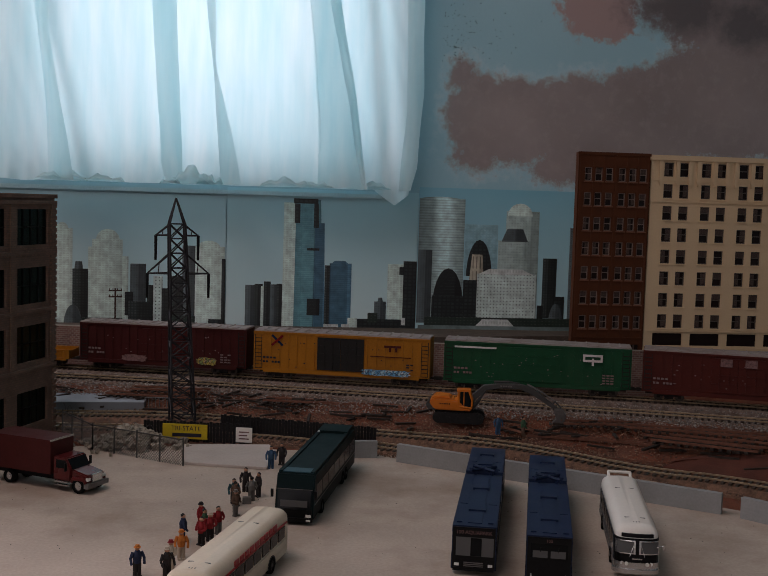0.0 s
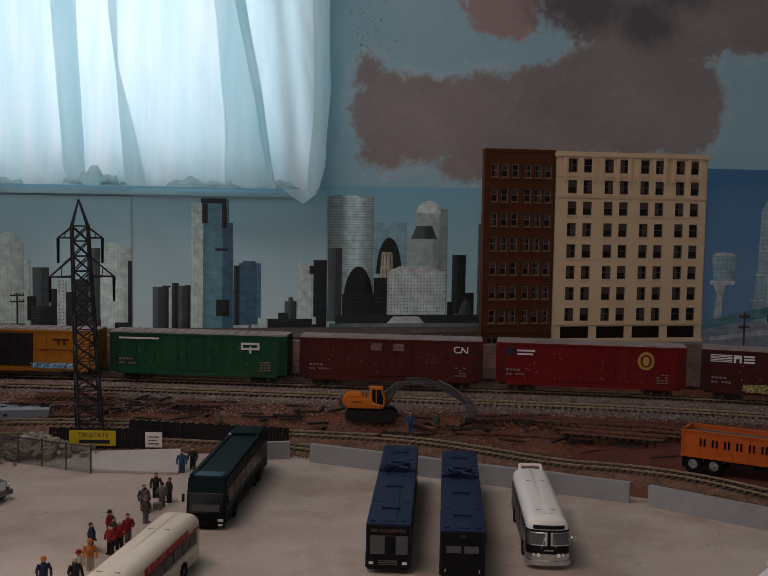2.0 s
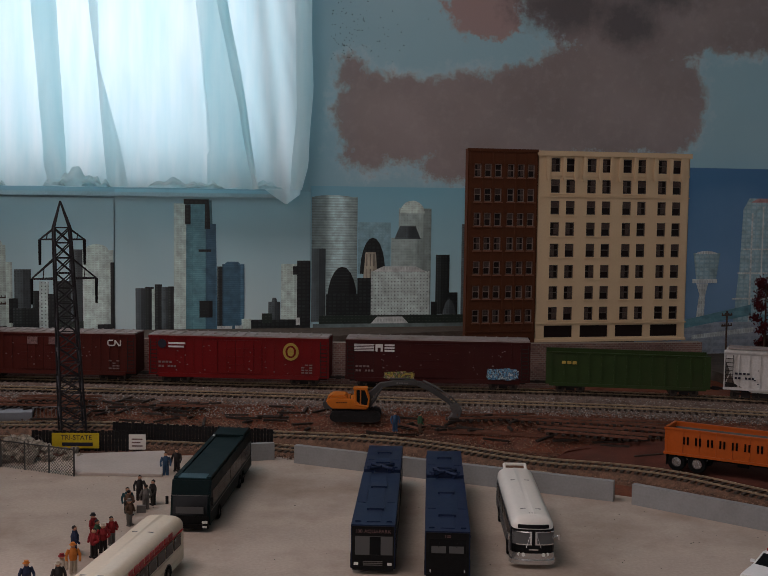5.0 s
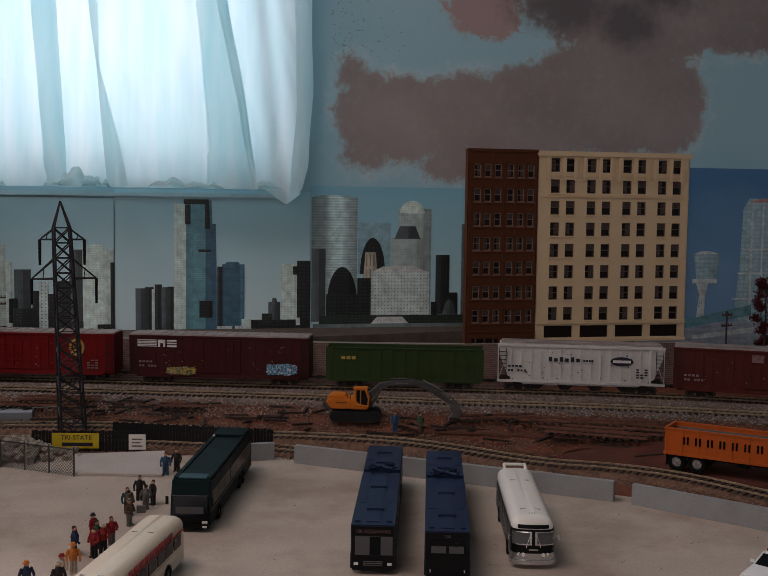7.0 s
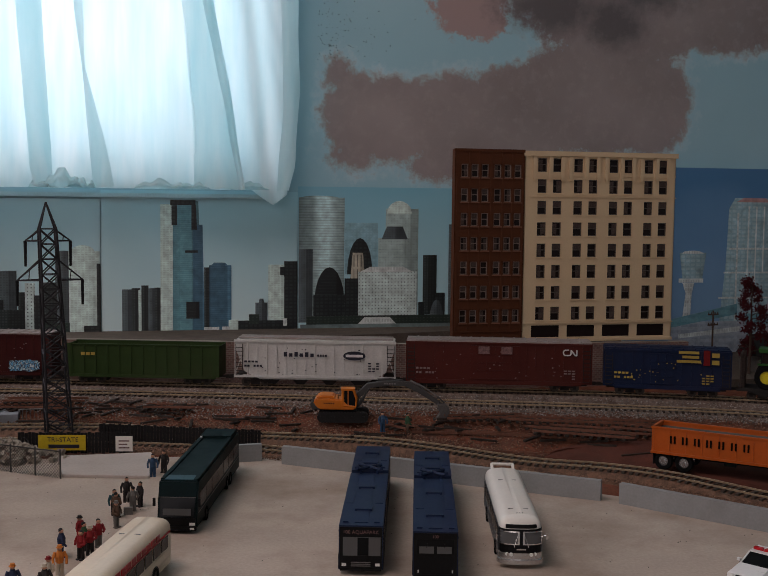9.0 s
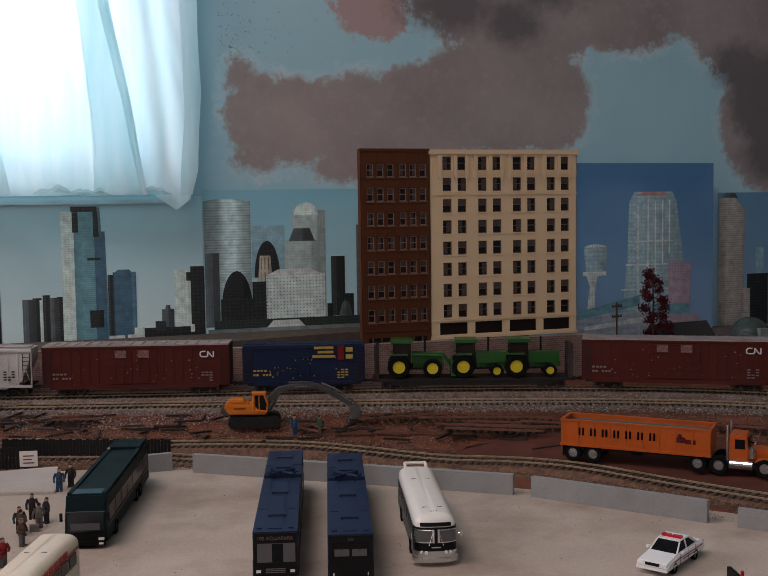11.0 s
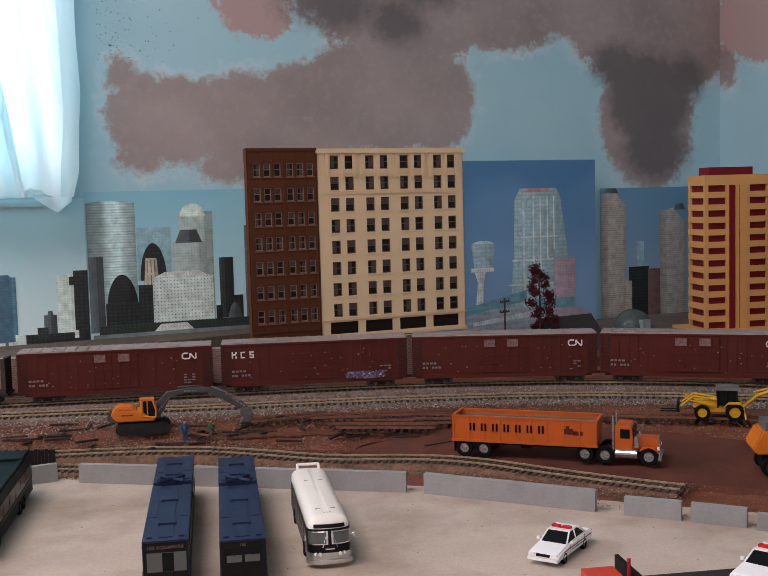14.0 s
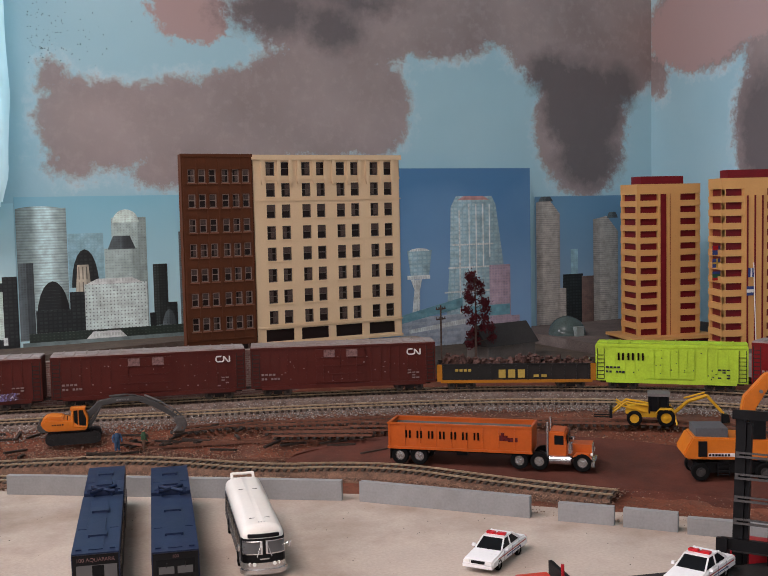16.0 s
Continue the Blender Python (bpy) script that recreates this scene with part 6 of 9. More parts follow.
    kc = hicube("dark brown boxcar with white block marks and violet graffiti", "oxide", [(0.034, 0.082, 0.002, 0.0105, WHITE_TAG, "graffiti")], seed=15)
    bars("lettering", kc, [(-0.094, -0.0925, 0.041, 0.0485), (-0.0925, -0.089, 0.0445, 0.0465), (-0.0900, -0.0882, 0.041, 0.0435), (-0.0900, -0.0882, 0.046, 0.0485), (-0.084, -0.0825, 0.041, 0.0485), (-0.084, -0.079, 0.041, 0.0425), (-0.084, -0.079, 0.047, 0.0485), (-0.074, -0.069, 0.041, 0.0425), (-0.074, -0.069, 0.044, 0.0455), (-0.074, -0.069, 0.047, 0.0485), (-0.074, -0.0725, 0.0455, 0.047), (-0.0705, -0.069, 0.0425, 0.044)], LETTER, -0.0186)
    add(1.934, 0.2125, kc)
    add(2.155, 0.2125, cn_car(5))
    add(2.375, 0.2125, cn_car(6))
    gg = gondola("black gondola car with yellow ends heaped with scrap iron", "black", 0.182, 0.019, True, "yellow")
    bars("lettering", gg, [(-0.07 + i * 0.005, -0.0665 + i * 0.005, 0.022, 0.025) for i in range(4)] + [(-0.02 + i * 0.011, -0.012 + i * 0.011, 0.0145, 0.024) for i in range(3)] + [(0.02 + i * 0.009, 0.026 + i * 0.009, 0.015, 0.018) for i in range(2)], YELLOW_MARK, -0.0190)
    add(2.5925, 0.182, gg)
    tx = hicube("lime green boxcar with black block letters", "lime", None, DARK_MARK, seed=17, L=0.166, H=0.041, roof=PAINT["lime"])
    for x in (-0.058, -0.047, -0.036):
        for dx in (0.0, 0.0048):
            bars("lettering", tx, [(x + dx, x + dx + 0.0022, 0.0345, 0.0430)], BLACK_MARK, -0.0186)
    add(2.778, 0.166, tx)
    add(2.953, 0.2125, hicube("red-brown boxcar with white marks", "red", seed=19))


consist()

# ---- left brick warehouse ----
def warehouse():
    b = thing("warehouse", pose(-0.222, 1.10, 0.0, 0, 0, -109.4 + 180), "tan brick warehouse model with dark green windows", "building")
    L, H = 0.26, 0.246
    rows = [(0.018, 0.052), (0.081, 0.117), (0.138, 0.174), (0.196, 0.231)]
    cols = [(0.012 + 0.072 * i, 0.066 + 0.072 * i) for i in range(3)]
    holes = [(-L + L - c1, -c0, z0, z1) for c0, c1 in cols for z0, z1 in rows]
    part("wall", facade(-L, 0, 0, H, holes, 0.004), TAN_BRICK, b)
    part("side_wall", boxes((-L, -0.0, 0.008, 0.12, 0, H), (-0.0008, 0, 0.0, 0.008, 0, H)), TAN_BRICK, b)
    for z in (0.072, 0.129, 0.187, 0.236):
        part("string_course", soften(boxes((-L, 0.0015, -0.0022, -0.0003, z, z + 0.0035)), 0.0005, 1), TAN_BRICK, b)
    part("parapet", boxes((-L, 0.0016, -0.0024, 0.003, H - 0.004, H)), TAN_BRICK, b)
    for u in (0.004, 0.075, 0.147):
        part("pier", boxes((-u - 0.004, -u + 0.004, -0.0016, -0.0003, 0.077, 0.236)), TAN_BRICK, b)
    brick = part("quoin", boxes((-0.004, 0.0018, -0.0018, 0.004, 0, 0.0044)), TAN_BRICK, b)
    brick.location.z = 0.003
    for i in range(1, 38):
        again(brick, b, pose(0, 0, 0.003 + i * 0.0062))
    gm = glass("green_window", (0.006, 0.013, 0.009), 0.2)
    for c0, c1 in cols:
        for z0, z1 in rows:
            w = part("window", boxes((-c1, -c0, 0.0032, 0.0038, z0, z1)), gm, b)
            part("window_frame", boxes(*[(-c1 + (c1 - c0) * q - 0.0005, -c1 + (c1 - c0) * q + 0.0005, 0.0022, 0.0031, z0, z1) for q in (0.02, 0.25, 0.5, 0.75, 0.98)], (-c1, -c0, 0.0022, 0.0031, (z0 + z1) / 2 - 0.0005, (z0 + z1) / 2 + 0.0005)), BLACK, w)


warehouse()

# ---- concrete barriers along the lot ----
for (x0, y0), (x1, y1), h, lbl in [((0.082, 1.000), (0.104, 1.001), 0.0165, "short"), ((0.121, 0.986), (0.369, 0.813), 0.0172, "long"), ((0.381, 0.803), (0.476, 0.690), 0.0172, "long"), ((0.491, 0.673), (0.520, 0.641), 0.0145, "short"), ((0.524, 0.635), (0.550, 0.604), 0.0145, "short"), ((0.553, 0.597), (0.577, 0.570), 0.0125, "short"), ((0.582, 0.564), (0.606, 0.538), 0.0125, "short"), ((0.06, 1.012), (0.079, 1.005), 0.0165, "short")]:
    L = math.hypot(x1 - x0, y1 - y0)
    bm = soften(boxes((0, L, 0, 0.006, 0, h)), 0.0007)
    o = part("barrier", bm, BARRIER)
    o.matrix_basis = pose(x0, y0, 0, 0, 0, math.degrees(math.atan2(y1 - y0, x1 - x0)))
    tagged(o, lbl + " grey concrete barrier block at the lot's edge", "barrier", "concrete barriers")

# ---- road vehicles ----
NAVY = mat("bus_navy", (0.009, 0.018, 0.050), 0.55, var=0.15, scale=50, coat=0.1)
TEAL_DARK = mat("coach_teal", (0.004, 0.012, 0.013), 0.5, var=0.2, scale=50, bump=0.05, spec=0.06)
CREAM_PAINT = mat("coach_cream", (0.60, 0.50, 0.38), 0.42, var=0.07, scale=40, coat=0.2)
COACH_RED = mat("coach_red", (0.30, 0.012, 0.016), 0.4)
DARK_SIDE = mat("coach_grey", (0.035, 0.038, 0.045), 0.4, var=0.2)
BUS_GLASS = glass("bus_glass", (0.006, 0.007, 0.008), 0.25)
PALE_GLASS = glass("windscreen_glass", (0.10, 0.10, 0.10), 0.2)
LAMP = mat("headlamp", (0.75, 0.74, 0.70), 0.2, var=0.05)
AMBER = mat("amber_lamp", (0.6, 0.2, 0.03), 0.35)
RED_LAMP = mat("red_lamp", (0.45, 0.015, 0.02), 0.3)


def place(x0, y0, x1, y1):
    """Pose of a vehicle whose front stands at the first point and whose rear lies toward the second; +x is forward."""
    return pose(x0, y0, 0, 0, 0, math.degrees(math.atan2(y0 - y1, x0 - x1)))


def side_windows(t, x0, x1, n, z0, z1, y, glass_mat, gap=0.0016):
    w = (x1 - x0) / n
    for i in range(n):
        for s in (-1, 1):
            a, b = sorted((s * y, s * (y + 0.0003)))
            part("side_window", boxes((x0 + i * w + gap / 2, x0 + (i + 1) * w - gap / 2, a, b, z0, z1)), glass_mat, t)


def lettering(text, size, m, material, parent, name="lettering"):
    cu = bpy.data.curves.new(name, "FONT")
    cu.body, cu.size, cu.align_x, cu.align_y, cu.extrude = text, size, "CENTER", "CENTER", 0.00005
    tmp = new("tmp", cu)
    me = bpy.data.meshes.new_from_object(tmp.evaluated_get(bpy.context.evaluated_depsgraph_get()))
    bpy.data.objects.remove(tmp)
    me.materials.clear()
    me.materials.append(material)
    o = new(name, me)
    o.parent, o.matrix_basis = parent, m
    return o


def articulated_bus(m, L, split, label, sign):
    """Navy two-section city bus; the front face is at x = 0 and the body runs to -L."""
    t = thing("articulated_bus", m, label, "bus", "parked buses")
    W, z0, H = 0.0295, 0.0035, 0.0335
    for nm, a, b in (("front_section", -split + 0.005, 0.0), ("rear_section", -L, -split - 0.005)):
        part(nm, soften(boxes((a, b, -W / 2, W / 2, z0, H)), 0.0012), NAVY, t)
        n = max(2, int((b - a) / 0.017))
        side_windows(t, a + 0.004, b - 0.004, n, 0.0155, 0.0275, W / 2, BUS_GLASS)
        part("skirt", boxes((a + 0.001, b - 0.001, -W / 2 - 0.0004, -W / 2 + 0.0004, z0, 0.0135), (a + 0.001, b - 0.001, W / 2 - 0.0004, W / 2 + 0.0004, z0, 0.0135)), BLACK, t)
        part("roof_channel", soften(boxes((a + 0.010, b - 0.006, -0.0046, 0.0046, H - 0.0004, H + 0.0005)), 0.0003, 1), NAVY, t)
        for q in (0.3, 0.72):
            c = a + (b - a) * q
            part("roof_hatch", soften(boxes((c - 0.0055, c + 0.0055, -0.0060, 0.0060, H - 0.0002, H + 0.0017)), 0.0007, 1), NAVY, t)
        for y in (-0.0105, 0.0105):
            part("roof_vent", soften(boxes((b - 0.009, b - 0.006, y - 0.0018, y + 0.0018, H - 0.0004, H + 0.0009)), 0.0003, 1), NAVY, t)
            part("roof_panel", boxes((a + 0.012, a + (b - a) * 0.62, y - 0.0028, y + 0.0028, H - 0.0002, H + 0.0003)), NAVY, t)
        part("drip_rail", boxes((a + 0.001, b - 0.001, -W / 2 - 0.0003, -W / 2 + 0.0002, 0.0290, 0.0296), (a + 0.001, b - 0.001, W / 2 - 0.0002, W / 2 + 0.0003, 0.0290, 0.0296)), NAVY, t)
    bel = [(-split - 0.0045 + i * 0.0018, -split - 0.0033 + i * 0.0018, -W / 2 + 0.001 - (0.0006 if i % 2 else 0), W / 2 - 0.001 + (0.0006 if i % 2 else 0), z0 + 0.001, H - 0.0055) for i in range(6)]
    part("bellows", boxes(*bel), BLACK, t, "black rubber bellows")["kind"] = "stuff"
    x = -split - 0.004
    for sy in (-1, 1):
        part("collector_arm", rods(((x - 0.013, -sy * 0.0085, H + 0.0016), (x + 0.013, sy * 0.0085, H + 0.0040), 0.0013), ((x + 0.013, sy * 0.0085, H + 0.0040), (x + 0.016, sy * 0.0100, H + 0.0052), 0.0014), ((x - 0.013, -sy * 0.0085, H - 0.001), (x - 0.013, -sy * 0.0085, H + 0.0026), 0.0014), ((x + 0.010, sy * 0.0066, H - 0.001), (x + 0.010, sy * 0.0066, H + 0.0034), 0.0011)), NAVY, t)
    part("collector_base", soften(boxes((x - 0.003, x + 0.004, -0.0045, 0.0045, H - 0.006, H + 0.0024)), 0.0006, 1), NAVY, t)
    part("front_panel", soften(boxes((-0.0008, 0.0006, -W / 2 + 0.0006, W / 2 - 0.0006, z0 + 0.0005, H - 0.0010)), 0.0005, 1), BLACK, t)
    if sign:
        part("windscreen", soften(boxes((0.0006, 0.0010, -W / 2 + 0.0028, W / 2 - 0.0016, 0.0132, 0.0258)), 0.0002, 1), PALE_GLASS, t)
        part("driver_bay", boxes((0.0008, 0.0013, -0.0022, 0.0052, 0.0134, 0.0256)), BUS_GLASS, t)
        part("grille", boxes(*[(0.0006, 0.0012, -0.0065, 0.0065, z, z + 0.0005) for z in (0.0060, 0.0072, 0.0084)]), GREY_METAL, t)["kind"] = "stuff"
    else:
        part("windscreen", soften(boxes((0.0006, 0.0010, -W / 2 + 0.0028, W / 2 - 0.0028, 0.0190, 0.0282)), 0.0002, 1), BUS_GLASS, t)
        for y in (-0.0058, 0.0058):
            part("sun_blind", soften(boxes((0.0010, 0.0013, y - 0.0048, y + 0.0048, 0.0192, 0.0238)), 0.0001, 1), PALE_GLASS, t)
            part("wiper", rods(((0.0015, y, 0.0232), (0.0015, y + 0.0003, 0.0262), 0.0003)), BLACK, t)
    lettering("100 AQUAPARK" if sign else "100", 0.0034 if sign else 0.0028, pose(0.0011, 0.0, 0.0292 if sign else 0.0303, 90, 0, 90), mat_grey(), t, "sign_text")
    for y in (-0.0112, 0.0112):
        part("headlight", boxes((0.0006, 0.0011, y - (0.0015 if sign else 0.0003), y + (0.0015 if sign else 0.0003), 0.0062, 0.0080)), LAMP, t)
    part("bumper", soften(boxes((0.0, 0.0014, -W / 2 + 0.001, W / 2 - 0.001, z0 - 0.0005, 0.0052)), 0.0004, 1), BLACK, t)
    for c in (-0.030, -split + 0.022, -split - 0.05):
        for y in (-W / 2 + 0.002, W / 2 - 0.002):
            wheel(t, c, y, 0.0055, 0.0055, 0.0032, GREY_METAL)
    return t


articulated_bus(place(0.137, 0.677, 0.193, 0.904), 0.232, 0.143, "navy blue articulated city bus with a grey destination sign", True)
articulated_bus(place(0.1825, 0.655, 0.238, 0.874), 0.227, 0.140, "navy blue articulated city bus with roof hatches", False)


def plan(L, W, nose, tail, off=0.0, a0=-90, a1=90, n=17):
    """Outline of a coach seen from above: rounded nose at x = 0 and rounded tail."""
    def end(depth, lo, hi):
        for q in np.linspace(radians(lo), radians(hi), n):
            c, d = max(math.cos(q), 0.0) ** 0.72, math.copysign(abs(math.sin(q)) ** 0.72, math.sin(q))
            yield max(depth + off, 0.0006) * c, (W / 2 + off) * d
    front = [(-nose + x, y) for x, y in end(nose, a0, a1)]
    if (a0, a1) != (-90, 90):
        return front
    return front + [(-L + tail - x, -y) for x, y in end(tail, a0, a1)]


def shell(L, W, z0, H, r, nose, tail, rake):
    """A coach body stacked from its outlines: upright sides, roof rounded over."""
    bm = bmesh.new()
    levels = [(z0, -0.0008), (z0 + 0.001, 0.0), (0.012, 0.0), (0.0165, 0.0), (0.021, 0.0), (H - r, -0.0003)] + [(H - r + r * math.sin(a), -0.0003 - 1.1 * r * (1 - math.cos(a))) for a in np.linspace(0.2, 1.4, 7)] + [(H + 0.0003, -0.0098), (H + 0.0005, -0.0125)]
    rings = []
    for z, off in levels:
        lean = rake * max(0.0, (z - z0) / (H - z0) - 0.35) ** 1.5
        rings.append([bm.verts.new((x - (lean if x > -nose - 0.001 else 0), y, z)) for x, y in plan(L, W, nose, tail, off)])
    k = len(rings[0])
    for a, b in zip(rings, rings[1:]):
        for i in range(k):
            bm.faces.new((a[i], a[(i + 1) % k], b[(i + 1) % k], b[i]))
    bm.faces.new(rings[0][::-1])
    bm.faces.new(rings[-1])
    bmesh.ops.recalc_face_normals(bm, faces=bm.faces[:])
    return bm


def nose_band(L, W, z0, H, nose, rake, lo, hi, a0, a1, proud):
    """A strip that follows the nose from angle a0 to a1, between two heights."""
    bm = bmesh.new()
    rows_ = []
    for z in (lo, (lo + hi) / 2, hi):
        lean = rake * max(0.0, (z - z0) / (H - z0) - 0.35) ** 1.5
        inner, outer = plan(L, W, nose, nose, -0.0004, a0, a1, 13), plan(L, W, nose, nose, proud, a0, a1, 13)
        rows_.append([bm.verts.new((x - lean, y, z)) for x, y in outer] + [bm.verts.new((x - lean, y, z)) for x, y in inner[::-1]])
    k = len(rows_[0])
    for a, b in zip(rows_, rows_[1:]):
        for i in range(k):
            bm.faces.new((a[i], a[(i + 1) % k], b[(i + 1) % k], b[i]))
    bm.faces.new(rows_[0][::-1])
    bm.faces.new(rows_[-1])
    bmesh.ops.recalc_face_normals(bm, faces=bm.faces[:])
    return bm


def old_coach(m, L, label, roof_mat, side_mat, belt_mat, dark_front):
    t = thing("vintage_coach", m, label, "bus", "parked buses")
    W, z0, H, nose, tail, rake = 0.0290, 0.004, 0.0345, 0.0085, 0.0085, 0.0055
    part("body", shell(L, W, z0, H, 0.0068, nose, tail, rake), roof_mat, t, smooth=True)
    band = lambda lo, hi, a0, a1, proud: nose_band(L, W, z0, H, nose, rake, lo, hi, a0, a1, proud)
    for s in (-1, 1):
        a, b = sorted((s * W / 2, s * (W / 2 + 0.0004)))
        top = 0.0262 if dark_front else 0.0150
        part("side_panel", boxes((-L + 0.0095, -0.0088, a, b, z0 + 0.001, top)), side_mat, t)
        a, b = sorted((s * W / 2, s * (W / 2 + 0.0006)))
        if dark_front:
            part("trim_strip", boxes((-L + 0.0095, -0.0088, a, b, 0.0152, 0.0159)), CHROME, t)
        else:
            part("belt_stripe", boxes((-L + 0.0095, -0.0088, a, b, 0.0258, 0.0268)), belt_mat, t)
        for z in (0.0070, 0.0095):
            part("trim_strip", boxes((-L + 0.0095, -0.0088, a, b, z, z + 0.0005)), CHROME if dark_front else side_mat, t)
    side_windows(t, -L + 0.013, -0.011, 8, 0.0170, 0.0252, W / 2 + 0.0004, BUS_GLASS, 0.0024)
    if dark_front:
        part("front_panel", band(0.0108, 0.0268, -86, 86, 0.0003), BLACK, t)
    for s in (-1, 1):
        a0, a1 = (3, 62) if s > 0 else (-62, -3)
        g = part("windscreen", band(0.0174, 0.0250, a0, a1, 0.0006), PALE_GLASS, t)
        for lo, hi, b0, b1 in ((0.0167, 0.0174, a0, a1), (0.0250, 0.0257, a0, a1), (0.0167, 0.0257, a0 - 1.5, a0 + 1.5), (0.0167, 0.0257, a1 - 1.5, a1 + 1.5)):
            part("screen_frame", band(lo, hi, b0, b1, 0.0011), CHROME, g)
        part("wiper", rods(((0.0012, s * 0.0050, 0.0150), (-0.0002, s * 0.0022, 0.0235), 0.0003)), CHROME, t)
        for q in (0.0068, 0.0096):
            part("headlight", rods(((-0.0026 if q > 0.009 else -0.0012, s * q, 0.0100), (-0.0006 if q > 0.009 else 0.0011, s * q, 0.0100), 0.0012), sides=12), LAMP, t)
        part("mirror", rods(((-0.003, s * W * 0.43, 0.0215), (0.0005, s * (W / 2 + 0.0028), 0.0235), 0.0004), ((0.0005, s * (W / 2 + 0.0028), 0.0205), (0.0005, s * (W / 2 + 0.0028), 0.0245), 0.0010)), CHROME, t)
    part("destination_sign", band(0.0276, 0.0300, -38, 38, 0.0006), BLACK, t)
    part("bumper", band(0.0032, 0.0062, -84, 84, 0.0016), CHROME, t)
    part("front_apron", band(0.0064, 0.0108, -86, 86, 0.0005), CHROME if dark_front else side_mat, t)
    part("emblem", boxes((0.0002, 0.0012, -0.0032, 0.0032, 0.0132, 0.0140)), CHROME, t)
    for i in (-1, 0, 1):
        part("roof_vent", boxes((-0.0145, -0.0120, i * 0.0018 - 0.0004, i * 0.0018 + 0.0004, H - 0.0006, H + 0.0005)), GREY_METAL, t)
    for x in (-0.024, -L + 0.045):
        for y in (-0.005, 0.005):
            part("roof_vent", boxes((x - 0.0006, x + 0.0006, y - 0.002, y + 0.002, H - 0.0006, H + 0.0004)), GREY_METAL, t)
    if dark_front:
        part("rear_rack", soften(rods(((-L + 0.001, -0.0085, H + 0.0018), (-L + 0.001, 0.0085, H + 0.0018), 0.0012), ((-L + 0.001, -0.0085, H + 0.0018), (-L + 0.007, -0.0085, H - 0.0012), 0.0012), ((-L + 0.001, 0.0085, H + 0.0018), (-L + 0.007, 0.0085, H - 0.0012), 0.0012)), 0.0002, 1), roof_mat, t)
    for c in (-0.030, -L + 0.040):
        for y in (-W / 2 + 0.0012, W / 2 - 0.0012):
            part("wheel_arch", prism([(c - 0.0075, 0.004)] + [(c + 0.0075 * math.cos(a), 0.0052 + 0.0072 * math.sin(a)) for a in np.linspace(3.14, 0, 7)] + [(c + 0.0075, 0.004)], math.copysign(W / 2 + 0.0003, y), math.copysign(W / 2 + 0.0007, y), "y"), BLACK, t)
            wheel(t, c, y, 0.0058, 0.0058, 0.0044, GREY_METAL)
    return t


old_coach(place(0.2465, 0.668, 0.281, 0.812), 0.147, "white-roofed vintage coach with dark grey sides and chrome bumper", WHITE, DARK_SIDE, CHROME, True)
cc = old_coach(place(-0.047, 0.583, 0.003, 0.728), 0.150, "cream vintage coach with a red belt stripe", CREAM_PAINT, CREAM_PAINT, COACH_RED, False)
part("name_panel", boxes(*[(-0.120 + i * 0.0088, -0.1135 + i * 0.0088, 0.01425, 0.0148, 0.0270, 0.0305) for i in range(9)]), COACH_RED, cc, "red lettering bars under the roof")


